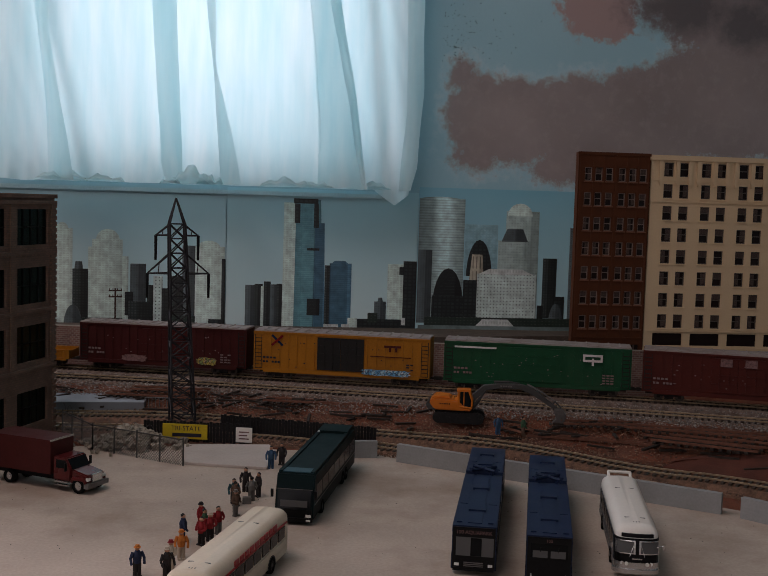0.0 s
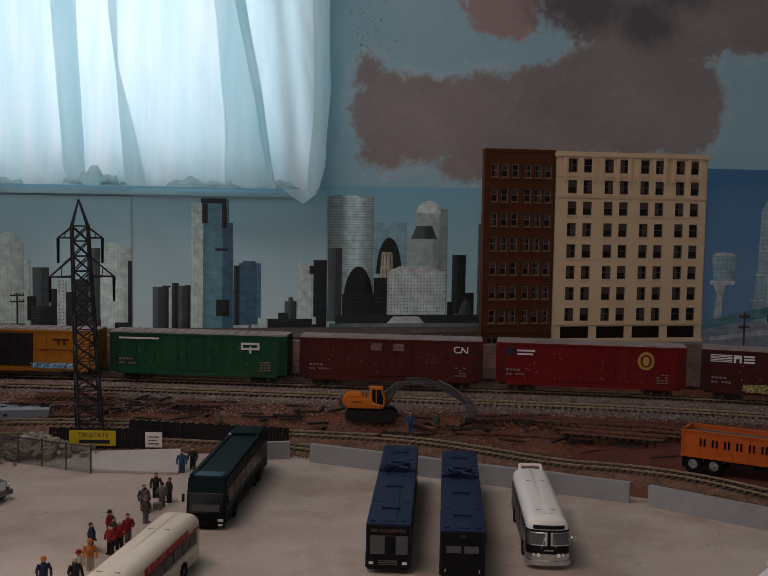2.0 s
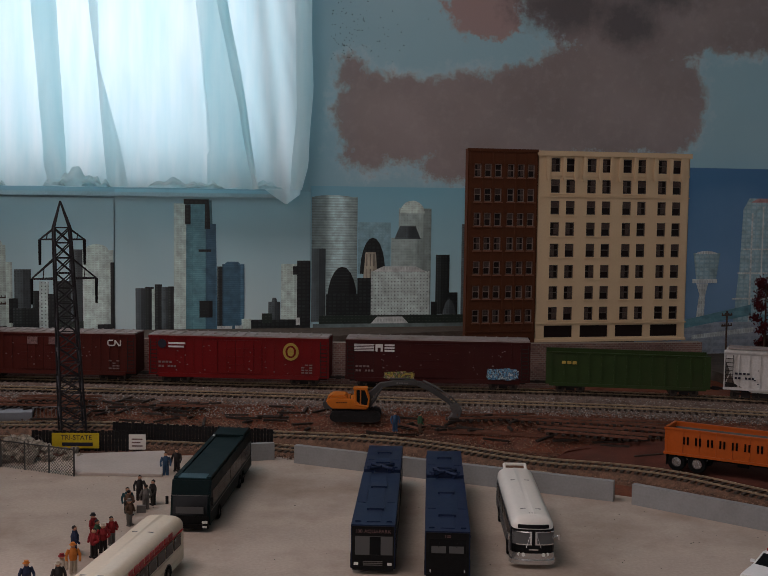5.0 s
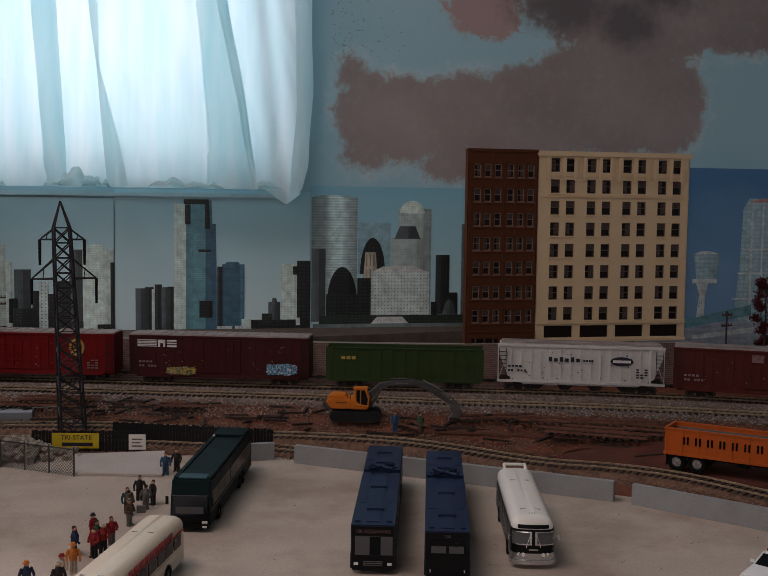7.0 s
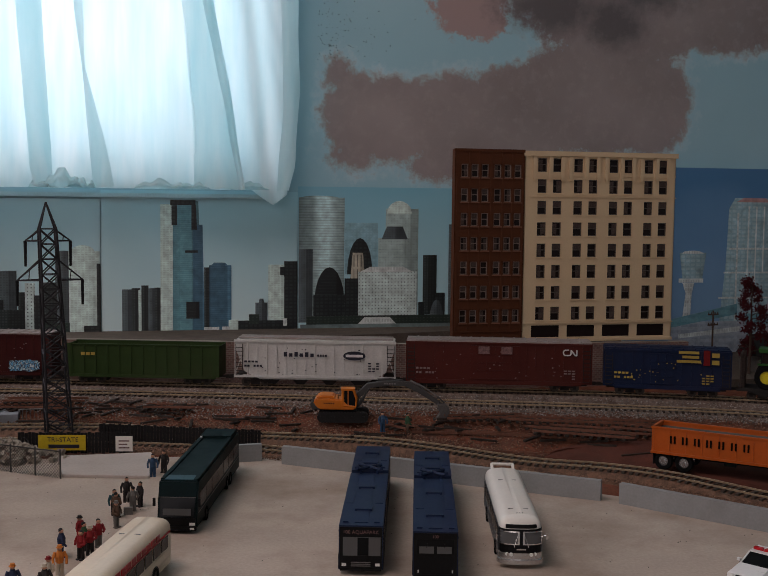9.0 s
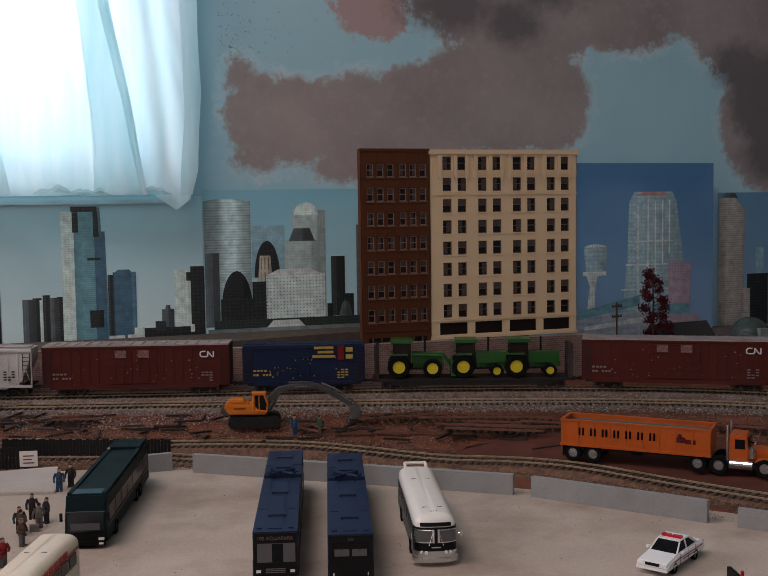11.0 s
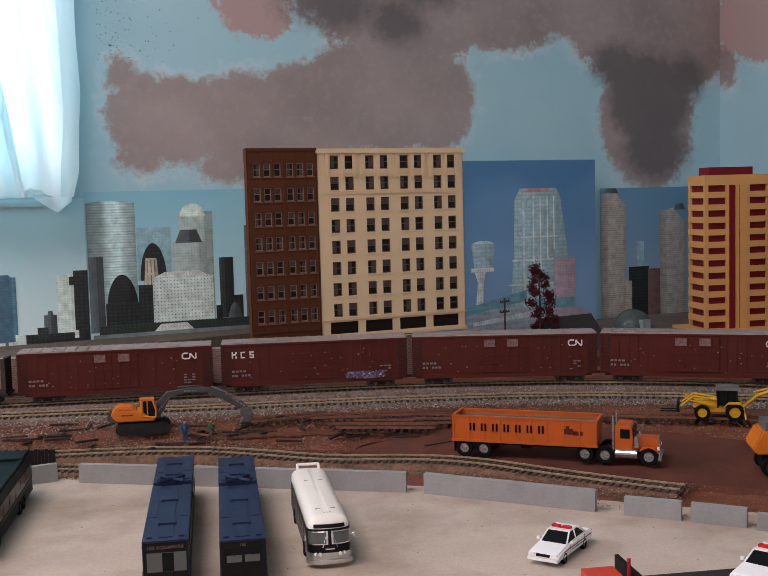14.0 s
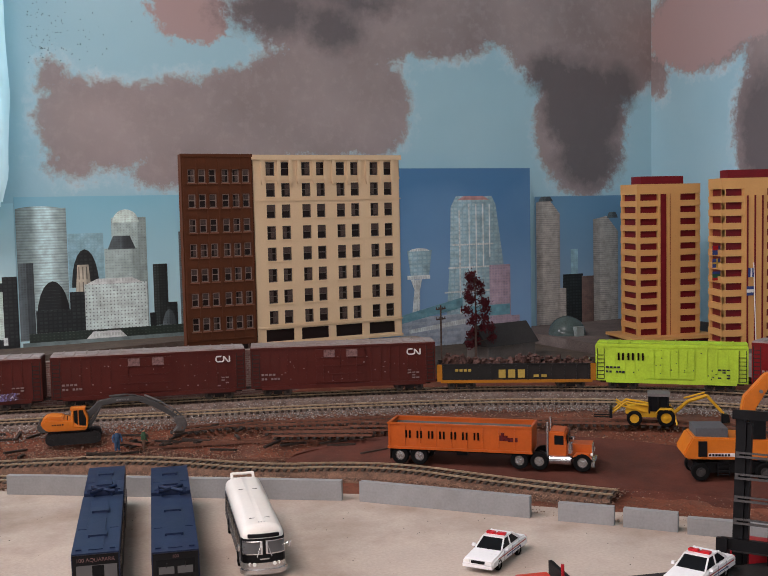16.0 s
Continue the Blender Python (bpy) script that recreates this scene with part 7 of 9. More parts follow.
def modern_coach(m, L, label):
    t = thing("tour_coach", m, label, "bus", "parked buses")
    W, z0, H = 0.0300, 0.0035, 0.0385
    prof = [(-L, z0), (0.0, z0), (0.0012, 0.011), (-0.0015, 0.026), (-0.006, H), (-L + 0.001, H)]
    part("body", soften(prism(prof, -W / 2, W / 2, "y"), 0.0012), TEAL_DARK, t)
    side_windows(t, -L + 0.008, -0.008, 7, 0.0175, 0.0290, W / 2, BUS_GLASS, 0.0016)
    ws = prism([(0.0014, 0.0125), (0.0018, 0.0125), (-0.0012, 0.0265), (-0.0018, 0.0265)], -W / 2 + 0.002, W / 2 - 0.002, "y")
    part("windscreen", ws, BUS_GLASS, t)
    part("screen_panel", soften(boxes((0.0012, 0.0018, -W / 2 + 0.0045, W / 2 - 0.0045, 0.0140, 0.0190)), 0.0002, 1), PALE_GLASS, t)
    part("screen_trim", boxes((-0.0024, -0.0014, -W / 2 + 0.0012, W / 2 - 0.0012, 0.0266, 0.0270)), GREY_METAL, t)
    part("front_panel", boxes((0.0004, 0.0014, -W / 2 + 0.001, W / 2 - 0.001, 0.0036, 0.0120)), BLACK, t)
    part("bumper", soften(boxes((0.0, 0.0026, -W / 2 + 0.0005, W / 2 - 0.0005, 0.0028, 0.0058)), 0.0006), BLACK, t)
    for y in (-0.0115, 0.0115):
        part("headlight", soften(boxes((0.0014, 0.0024, y - 0.002, y + 0.002, 0.0066, 0.0085)), 0.0003, 1), LAMP, t)
        part("fog_lamp", boxes((0.0024, 0.0029, y - 0.0016, y + 0.0016, 0.0036, 0.0050)), LAMP, t)
    for y in (-0.0125, 0.0125):
        part("roof_rail", soften(boxes((-L + 0.036, -0.0072, y - 0.0016, y + 0.0016, H - 0.0004, H + 0.0012)), 0.0005, 1), TEAL_DARK, t)
    part("roof_hood", soften(boxes((-L + 0.006, -L + 0.036, -0.0135, 0.0135, H - 0.0004, H + 0.0022)), 0.0009), TEAL_DARK, t)
    part("rear_lamp", boxes((-L + 0.0365, -L + 0.039, -0.0132, -0.0115, H + 0.0012, H + 0.0022)), LAMP, t)
    # front cap in lighter blue: the roof's gloss highlight put into its base colour
    part("roof_cap", soften(boxes((-0.020, -0.0072, -W / 2 + 0.0012, W / 2 - 0.0012, H - 0.0006, H + 0.0006)), 0.0004, 1), mat("coach_cap_highlight", (0.02, 0.06, 0.08), 0.35), t)
    part("trim_strip", boxes((-L + 0.004, -0.004, -W / 2 - 0.0003, -W / 2, 0.0145, 0.0152), (-L + 0.004, -0.004, W / 2, W / 2 + 0.0003, 0.0145, 0.0152)), GREY_METAL, t)
    for c in (-0.034, -L + 0.062, -L + 0.047):
        for y in (-W / 2 + 0.001, W / 2 - 0.001):
            wheel(t, c, y, 0.0057, 0.0057, 0.0034, GREY_METAL)
    for y in (-W / 2 - 0.002, W / 2 + 0.002):
        part("mirror", soften(boxes((0.001, 0.0024, y - 0.001, y + 0.001, 0.021, 0.027)), 0.0004, 1), BLACK, t)
    return t


modern_coach(place(0.0195, 0.790, 0.066, 0.975), 0.186, "glossy dark teal tour coach with black front")

POLICE_WHITE = mat("police_white", (0.74, 0.73, 0.72), 0.3, var=0.04, coat=0.4)


def sedan(m, label, cat="police car"):
    """White saloon; origin at its middle, in metres of the real car."""
    t = thing("police_car", m, label, cat, "police cars")
    k = K
    low = [(-2.65, 0.32), (2.55, 0.30), (2.68, 0.45), (2.66, 0.70), (2.50, 0.80), (1.15, 0.98), (0.95, 1.0), (-1.55, 1.02), (-2.55, 0.98), (-2.70, 0.80)]
    body = soften(prism(low, -0.98, 0.98, "y"), 0.13, 3)
    part("body", body, POLICE_WHITE, t, k=k)
    cab = prism([(-1.75, 0.98), (1.15, 0.96), (0.30, 1.50), (-0.90, 1.52)], -0.84, 0.84, "y")
    for v in cab.verts:
        if v.co.z > 1.2:
            v.co.y *= 0.80
    part("cabin_glass", cab, BUS_GLASS, t, k=k)
    roof = soften(boxes((-0.94, 0.34, -0.69, 0.69, 1.48, 1.56)), 0.05)
    part("roof", roof, POLICE_WHITE, t, k=k)
    pil = []
    for s in (-1, 1):
        pil += [((1.12, s * 0.84, 0.97), (0.36, s * 0.68, 1.50), 0.05), ((-0.25, s * 0.85, 0.98), (-0.28, s * 0.69, 1.50), 0.05), ((-1.72, s * 0.83, 0.99), (-0.95, s * 0.68, 1.50), 0.09)]
    part("pillars", rods(*pil), POLICE_WHITE, t, k=k)
    part("light_bar", soften(boxes((-0.28, 0.02, -0.6, -0.08, 1.57, 1.70), (-0.28, 0.02, 0.08, 0.6, 1.57, 1.70), (-0.25, 0.0, -0.6, 0.6, 1.55, 1.60)), 0.04, 1), RED_LAMP, t, "red roof light bar", k=k)
    for s in (-1, 1):
        a, b = sorted((s * 0.98, s * 0.995))
        part("side_stripe", boxes((-2.4, 1.9, a, b, 0.70, 0.76)), COACH_RED, t, k=k)
        part("side_stripe", boxes((-1.6, 0.6, a, b, 0.56, 0.61)), mat_stripe(), t, k=k)
        part("mirror", soften(boxes((0.72, 0.92, s * 1.08 - 0.1, s * 1.08 + 0.1, 0.98, 1.12)), 0.03, 1), POLICE_WHITE, t, k=k)
        part("door_line", boxes((-0.26, -0.24, a, b, 0.4, 0.98), (0.95, 0.97, a, b, 0.4, 0.98), (-1.3, -1.28, a, b, 0.5, 0.98)), DARK_SIDE, t, k=k)
        part("headlight", soften(boxes((2.5, 2.68, s * 0.72 - 0.16, s * 0.72 + 0.16, 0.60, 0.73)), 0.02, 1), LAMP, t, k=k)
        part("tail_light", soften(boxes((-2.73, -2.6, s * 0.7 - 0.2, s * 0.7 + 0.2, 0.72, 0.88)), 0.02, 1), RED_LAMP, t, k=k)
        for x in (1.65, -1.35):
            wheel(t, x * k, s * 0.86 * k, 0.34 * k, 0.34 * k, 0.24 * k, GREY_METAL)
    part("grille", boxes((2.6, 2.69, -0.42, 0.42, 0.57, 0.72)), BLACK, t, k=k)
    part("bumper", soften(boxes((2.5, 2.76, -0.95, 0.95, 0.33, 0.50)), 0.05, 1), POLICE_WHITE, t, k=k)
    return t


def mat_stripe():
    if "stripe" not in _shared:
        _shared["stripe"] = mat("stripe_navy", (0.03, 0.04, 0.14), 0.4)
    return _shared["stripe"]


sedan(pose(0.4005, 0.6215, 0, 0, 0, 214), "white police saloon with red light bar and side stripes")

TRUCK_RED = mat("truck_maroon", (0.085, 0.012, 0.012), 0.3, var=0.15, coat=0.4)
BOX_RED = mat("box_maroon", (0.060, 0.012, 0.011), 0.5, var=0.15)


def box_truck(m):
    t = thing("box_truck", m, "dark maroon box delivery truck with chrome grille", "truck")
    k = K
    part("cargo_box", soften(boxes((-6.6, -0.9, -1.25, 1.25, 1.15, 3.65)), 0.05), BOX_RED, t, k=k)
    part("corner_trim", boxes((-0.92, -0.88, -1.27, 1.27, 3.55, 3.68)), CHROME, t, k=k)
    part("chassis", boxes((-6.5, 1.9, -0.45, 0.45, 0.6, 1.12)), BLACK, t, k=k)
    part("cab", soften(prism([(-0.8, 0.8), (0.75, 0.8), (0.8, 1.65), (0.35, 2.45), (-0.8, 2.5)], -1.1, 1.1, "y"), 0.08), TRUCK_RED, t, k=k)
    part("windscreen", prism([(0.84, 1.68), (0.88, 1.68), (0.42, 2.36), (0.38, 2.36)], -0.95, 0.95, "y"), BUS_GLASS, t, k=k)
    part("side_window", boxes((-0.5, 0.35, -1.13, -1.1, 1.7, 2.3), (-0.5, 0.35, 1.1, 1.13, 1.7, 2.3)), BUS_GLASS, t, k=k)
    part("hood", soften(prism([(0.7, 0.8), (2.15, 0.75), (2.2, 1.35), (0.75, 1.68)], -0.95, 0.95, "y"), 0.1), TRUCK_RED, t, k=k)
    part("grille", soften(boxes((2.12, 2.3, -0.55, 0.55, 0.85, 1.38)), 0.04, 1), CHROME, t, k=k)
    part("bumper", soften(boxes((2.0, 2.4, -1.15, 1.15, 0.45, 0.78)), 0.06, 1), GREY_METAL, t, k=k)
    for s in (-1, 1):
        part("fender", soften(prism([(0.75, 0.75), (0.95, 1.2), (1.9, 1.2), (2.15, 0.9), (2.1, 0.7), (1.9, 0.95), (1.1, 0.95), (0.95, 0.7)], s * 0.9, s * 1.18, "y"), 0.04, 1), TRUCK_RED, t, k=k)
        part("headlight", soften(boxes((2.05, 2.25, s * 0.85 - 0.15, s * 0.85 + 0.15, 0.98, 1.18)), 0.03, 1), LAMP, t, k=k)
        part("step", boxes((-0.7, 0.55, s * 1.0 - 0.12, s * 1.0 + 0.12, 0.42, 0.5), (-0.7, 0.55, s * 1.05 - 0.12, s * 1.05 + 0.12, 0.68, 0.76)), CHROME, t, k=k)
        part("mirror", soften(boxes((0.5, 0.62, s * 1.38 - 0.1, s * 1.38 + 0.1, 1.6, 2.2)), 0.03, 1), BLACK, t, k=k)
        wheel(t, 1.45 * k, s * 1.0 * k, 0.56 * k, 0.56 * k, 0.3 * k, CHROME, 0.58)
        wheel(t, -4.9 * k, s * 0.9 * k, 0.52 * k, 0.52 * k, 0.5 * k, CHROME)
    return t


box_truck(pose(-0.165, 0.893, 0, 0, 0, -29))

ORANGE = mat("haulage_orange", (0.42, 0.082, 0.012), 0.4, var=0.1, scale=60, coat=0.2, dirt=(0.25, 0.08, 0.02), dirt_amount=0.3)


def dump_truck(m):
    """Conventional tractor with a long dump trailer; origin under the trailer's rear wheels, +x forward."""
    t = thing("dump_truck", m, "orange tractor truck with a long open dump trailer", "truck")
    k = K * 1.11
    W = 1.3
    tr = part("trailer", boxes((-1.6, 8.9, -W, -W + 0.08, 1.25, 2.95), (-1.6, 8.9, W - 0.08, W, 1.25, 2.95), (-1.6, -1.5, -W + 0.08, W - 0.08, 1.25, 2.95), (8.8, 8.9, -W + 0.08, W - 0.08, 1.25, 2.95), (-1.5, 8.8, -W + 0.08, W - 0.08, 1.25, 1.35)), ORANGE, t, k=k)
    part("load", boxes((-1.5, 8.8, -W + 0.09, W - 0.09, 1.36, 2.72)), mat("trailer_tarp", (0.10, 0.095, 0.09), 0.85, var=0.2), tr, k=k)
    part("rim_rail", soften(boxes((-1.65, 8.95, -W - 0.06, -W + 0.12, 2.95, 3.08), (-1.65, 8.95, W - 0.12, W + 0.06, 2.95, 3.08), (-1.65, -1.45, -W, W, 2.95, 3.08), (8.8, 8.95, -W, W, 2.95, 3.08)), 0.02, 1), ORANGE, tr, k=k)
    post = part("side_rib", boxes((-0.05, 0.05, -W - 0.04, -W - 0.001, 1.3, 2.95)), ORANGE, tr, k=k)
    post.location.x = -1.5 * k
    for x in np.linspace(-1.5, 8.8, 10)[1:]:
        again(post, tr, pose(x * k, 0, 0))
    part("bottom_rail", boxes((-1.65, 8.95, -W - 0.08, -W + 0.1, 1.15, 1.32)), ORANGE, tr, k=k)
    for i in range(7):
        for dx in (0.0, 0.27):
            part("name_bar", boxes((-0.30 + i * 0.84 + dx, -0.17 + i * 0.84 + dx, -W - 0.05, -W - 0.001, 1.98, 2.52)), BLACK_MARK, tr, "black lettering bar", k=k)
    part("emblem", soften(boxes((6.6, 7.2, -W - 0.012, -W - 0.001, 2.0, 2.4), (7.2, 7.9, -W - 0.012, -W - 0.001, 1.95, 2.25), (6.7, 6.95, -W - 0.012, -W - 0.001, 2.4, 2.6)), 0.002, 1), TRUCK_RED, tr, k=k)
    part("chassis", boxes((-1.4, 8.0, -0.5, 0.5, 0.85, 1.14), (8.0, 12.5, -0.42, 0.42, 0.7, 0.95)), BLACK, t, k=k)
    part("landing_gear", boxes((3.4, 4.2, -0.9, -0.6, 0.75, 1.14), (3.4, 4.2, 0.6, 0.9, 0.75, 1.14)), BLACK, t, k=k)
    part("mud_flap", boxes((-1.5, -1.42, -1.25, -0.6, 0.35, 1.15), (-1.5, -1.42, 0.6, 1.25, 0.35, 1.15)), BLACK, t, k=k)
    part("cab", soften(prism([(10.05, 0.95), (11.35, 0.95), (11.35, 1.75), (11.2, 2.75), (10.1, 2.8)], -1.05, 1.05, "y"), 0.08), ORANGE, t, k=k)
    part("windscreen", boxes((11.32, 11.38, -0.9, -0.05, 1.85, 2.5), (11.32, 11.38, 0.05, 0.9, 1.85, 2.5)), BUS_GLASS, t, k=k)
    part("side_window", boxes((10.45, 11.1, -1.08, -1.05, 1.85, 2.5), (10.45, 11.1, 1.05, 1.08, 1.85, 2.5)), BUS_GLASS, t, k=k)
    part("hood", soften(boxes((11.35, 13.0, -0.7, 0.7, 0.95, 1.85)), 0.09), ORANGE, t, k=k)
    part("grille", soften(boxes((12.98, 13.1, -0.5, 0.5, 0.7, 1.8)), 0.03, 1), CHROME, t, k=k)
    part("bumper", soften(boxes((12.95, 13.25, -1.2, 1.2, 0.4, 0.7)), 0.05, 1), CHROME, t, k=k)
    for s in (-1, 1):
        part("exhaust_stack", rods(((9.95, s * 0.95, 0.9), (9.95, s * 0.95, 3.4), 0.09), sides=10), CHROME, t, k=k)
        part("fuel_tank", rods(((10.1, s * 0.95, 0.75), (11.6, s * 0.95, 0.75), 0.33), sides=16), CHROME, t, k=k)
        part("air_cleaner", rods(((11.55, s * 0.95, 1.25), (11.55, s * 0.95, 2.0), 0.18), sides=12), CHROME, t, k=k)
        part("fender", soften(prism([(11.7, 0.95), (11.95, 1.3), (12.8, 1.3), (13.05, 0.85), (12.8, 1.1), (12.0, 1.1)], s * 0.72, s * 1.18, "y"), 0.04, 1), ORANGE, t, k=k)
        part("headlight", rods(((12.95, s * 0.9, 1.2), (13.1, s * 0.9, 1.2), 0.12), sides=10), LAMP, t, k=k)
        for x in (-0.75, 0.70, 8.0, 9.40):
            wheel(t, x * k, s * 1.04 * k, 0.64 * k, 0.64 * k, 0.5 * k, CHROME, 0.55)
        wheel(t, 12.4 * k, s * 1.06 * k, 0.64 * k, 0.64 * k, 0.34 * k, CHROME, 0.55)
    return t


dump_truck(pose(0.4735, 0.8764, land(0.4735, 0.8764) + 0.0012, 0, 0, -42.6))

# ---- construction machines in the yard ----
EXC_ORANGE = mat("digger_orange", (0.55, 0.145, 0.010), 0.4, var=0.08, scale=80, coat=0.15, dirt=(0.2, 0.08, 0.03), dirt_amount=0.25)
BOOM_GREY = mat("digger_boom_grey", (0.055, 0.052, 0.05), 0.5, var=0.15)
CRAWLER_BLACK = mat("crawler_black", (0.014, 0.013, 0.013), 0.6, var=0.4, scale=150)
JCB_YELLOW = mat("backhoe_yellow", (0.56, 0.30, 0.015), 0.4, var=0.08, scale=80)


def crawler(parent, y, L, h, w):
    r = h / 2
    prof = [(-L / 2 + r + r * math.cos(a), r + r * math.sin(a)) for a in np.linspace(1.57, 4.71, 7)] + [(L / 2 - r + r * math.cos(a), r + r * math.sin(a)) for a in np.linspace(-1.57, 1.57, 7)]
    c = part("crawler", prism(prof, y - w / 2, y + w / 2, "y"), CRAWLER_BLACK, parent)
    sh = boxes((-0.0009, 0.0009, y - w / 2 - 0.0003, y + w / 2 + 0.0003, 0, 0.0007))
    shoe = part("track_shoe", sh, CRAWLER_BLACK, c)
    shoe.location = (-L / 2 + r, 0, h - 0.0002)
    n = int((L - h) / 0.0032)
    for i in range(1, n + 1):
        again(shoe, c, pose(-L / 2 + r + i * 0.0032, 0, h - 0.0002))
    for i in range(n + 1):
        again(shoe, c, pose(-L / 2 + r + i * 0.0032, 0, -0.0003))
    for x in np.linspace(-L / 2 + r, L / 2 - r, 5):
        part("track_roller", rods(((x, y - w / 2 - 0.0005, r * 0.9), (x, y + w / 2 + 0.0005, r * 0.9), r * 0.42), sides=12), CRAWLER_BLACK, c)
    return c


def excavator(m):
    t = thing("excavator", m, "orange crawler excavator with a dark grey boom digging in dirt", "excavator")
    for y in (-0.0125, 0.0125):
        crawler(t, y, 0.054, 0.0108, 0.0082)
    part("undercarriage", boxes((-0.014, 0.014, -0.009, 0.009, 0.004, 0.0105)), BLACK, t)
    part("turntable", rods(((0, 0, 0.0102), (0, 0, 0.0135), 0.010), sides=20), BLACK, t)
    part("house", soften(prism([(-0.029, 0.0135), (0.013, 0.0130), (0.014, 0.0170), (0.006, 0.0190), (0.001, 0.0240), (-0.027, 0.0255), (-0.0315, 0.0215)], -0.0150, 0.0150, "y"), 0.0012), EXC_ORANGE, t)
    part("counterweight", soften(prism([(-0.0335, 0.0150), (-0.031, 0.0132), (-0.0235, 0.0132), (-0.0285, 0.0185), (-0.0325, 0.0220), (-0.0345, 0.0200)], -0.0153, 0.0153, "y"), 0.0007), BOOM_GREY, t)
    part("engine_cover", soften(prism([(-0.029, 0.0250), (-0.008, 0.0245), (-0.010, 0.0272), (-0.024, 0.0280)], -0.0125, 0.0115, "y"), 0.0010), EXC_ORANGE, t)
    for x in (-0.005, -0.001):
        part("handrail", rods(((x, -0.0135, 0.0240), (x, -0.0135, 0.0285), 0.0004), ((x, -0.0135, 0.0285), (x + 0.003, -0.0135, 0.0285), 0.0004)), BLACK, t)
    part("maker_mark", boxes(*[(-0.020 + i * 0.0024, -0.0185 + i * 0.0024, -0.0154, -0.0149, 0.0195, 0.0208) for i in range(5)]), BLACK, t)["kind"] = "stuff"
    part("cab_glass", prism([(0.0005, 0.0185), (0.0125, 0.0165), (0.0135, 0.0240), (0.0105, 0.0337), (0.0005, 0.0337)], -0.0140, -0.0045, "y"), BUS_GLASS, t)
    fr = []
    for y in (-0.0144, -0.0040):
        fr += [((0.0, y, 0.0180), (0.0, y, 0.0345), 0.0014), ((0.0135, y, 0.0165), (0.0142, y, 0.0245), 0.0010), ((0.0142, y, 0.0245), (0.0108, y, 0.0345), 0.0011), ((0.0, y, 0.0180), (0.0135, y, 0.0162), 0.0013), ((0.0055, y, 0.0185), (0.0055, y, 0.0345), 0.0006)]
    part("cab_frame", rods(*fr), EXC_ORANGE, t)
    part("cab_roof", soften(boxes((-0.0020, 0.0125, -0.0155, -0.0030, 0.0338, 0.0360)), 0.0009), EXC_ORANGE, t)
    boom = prism([(0.006, 0.0160), (0.012, 0.0142), (0.0185, 0.0250), (0.0285, 0.0345), (0.045, 0.0375), (0.064, 0.0372), (0.067, 0.0398), (0.0605, 0.0425), (0.042, 0.0422), (0.025, 0.0395), (0.014, 0.0290)], -0.0032, 0.0032, "y")
    b = part("boom", soften(boom, 0.0004, 1), BOOM_GREY, t)
    part("boom_mark", boxes(*[(0.043 + i * 0.0026, 0.0448 + i * 0.0026, -0.0036, -0.0032, 0.0390, 0.0405) for i in range(5)]), GREY_METAL, b)["kind"] = "stuff"
    part("stick", soften(prism([(0.0585, 0.0395), (0.0620, 0.0425), (0.0690, 0.0415), (0.0840, 0.0345), (0.1035, 0.0195), (0.1005, 0.0172), (0.0780, 0.0310)], -0.0024, 0.0024, "y"), 0.0003, 1), BOOM_GREY, t)
    for y in (-0.0045, 0.0045):
        part("lift_ram", rods(((0.0145, y, 0.0140), (0.0215, y, 0.0240), 0.0016), ((0.0215, y, 0.0240), (0.0275, y, 0.0345), 0.0009), sides=8), BOOM_GREY, t)
    part("stick_ram", rods(((0.036, 0, 0.0435), (0.052, 0, 0.0442), 0.0012), ((0.052, 0, 0.0442), (0.063, 0, 0.0430), 0.0008), sides=8), BOOM_GREY, t)
    part("bucket_ram", rods(((0.071, 0, 0.0425), (0.087, 0, 0.0348), 0.0012), ((0.087, 0, 0.0348), (0.1005, 0, 0.0260), 0.0007), sides=8), GREY_METAL, t)
    part("bucket_link", rods(((0.1005, 0, 0.0260), (0.0975, 0, 0.0210), 0.0009), ((0.1005, 0, 0.0260), (0.1075, 0, 0.0190), 0.0009)), BOOM_GREY, t)
    part("bucket", soften(prism([(0.1000, 0.0190), (0.1090, 0.0178), (0.1130, 0.0120), (0.1110, 0.0050), (0.1040, 0.0005), (0.0985, 0.0025), (0.1030, 0.0090), (0.1000, 0.0140)], -0.0068, 0.0068, "y"), 0.0006, 1), mat("bucket_steel", (0.10, 0.09, 0.085), 0.5, 0.5, var=0.25), t)
    for y in (-0.0056, -0.002, 0.002, 0.0056):
        part("bucket_tooth", boxes((0.0955, 0.0990, y - 0.0007, y + 0.0007, 0.0013, 0.0029)), BOOM_GREY, t)
    return t


excavator(pose(0.2003, 1.0964, land(0.2003, 1.0964) + 0.0002, 0, 0, -13))


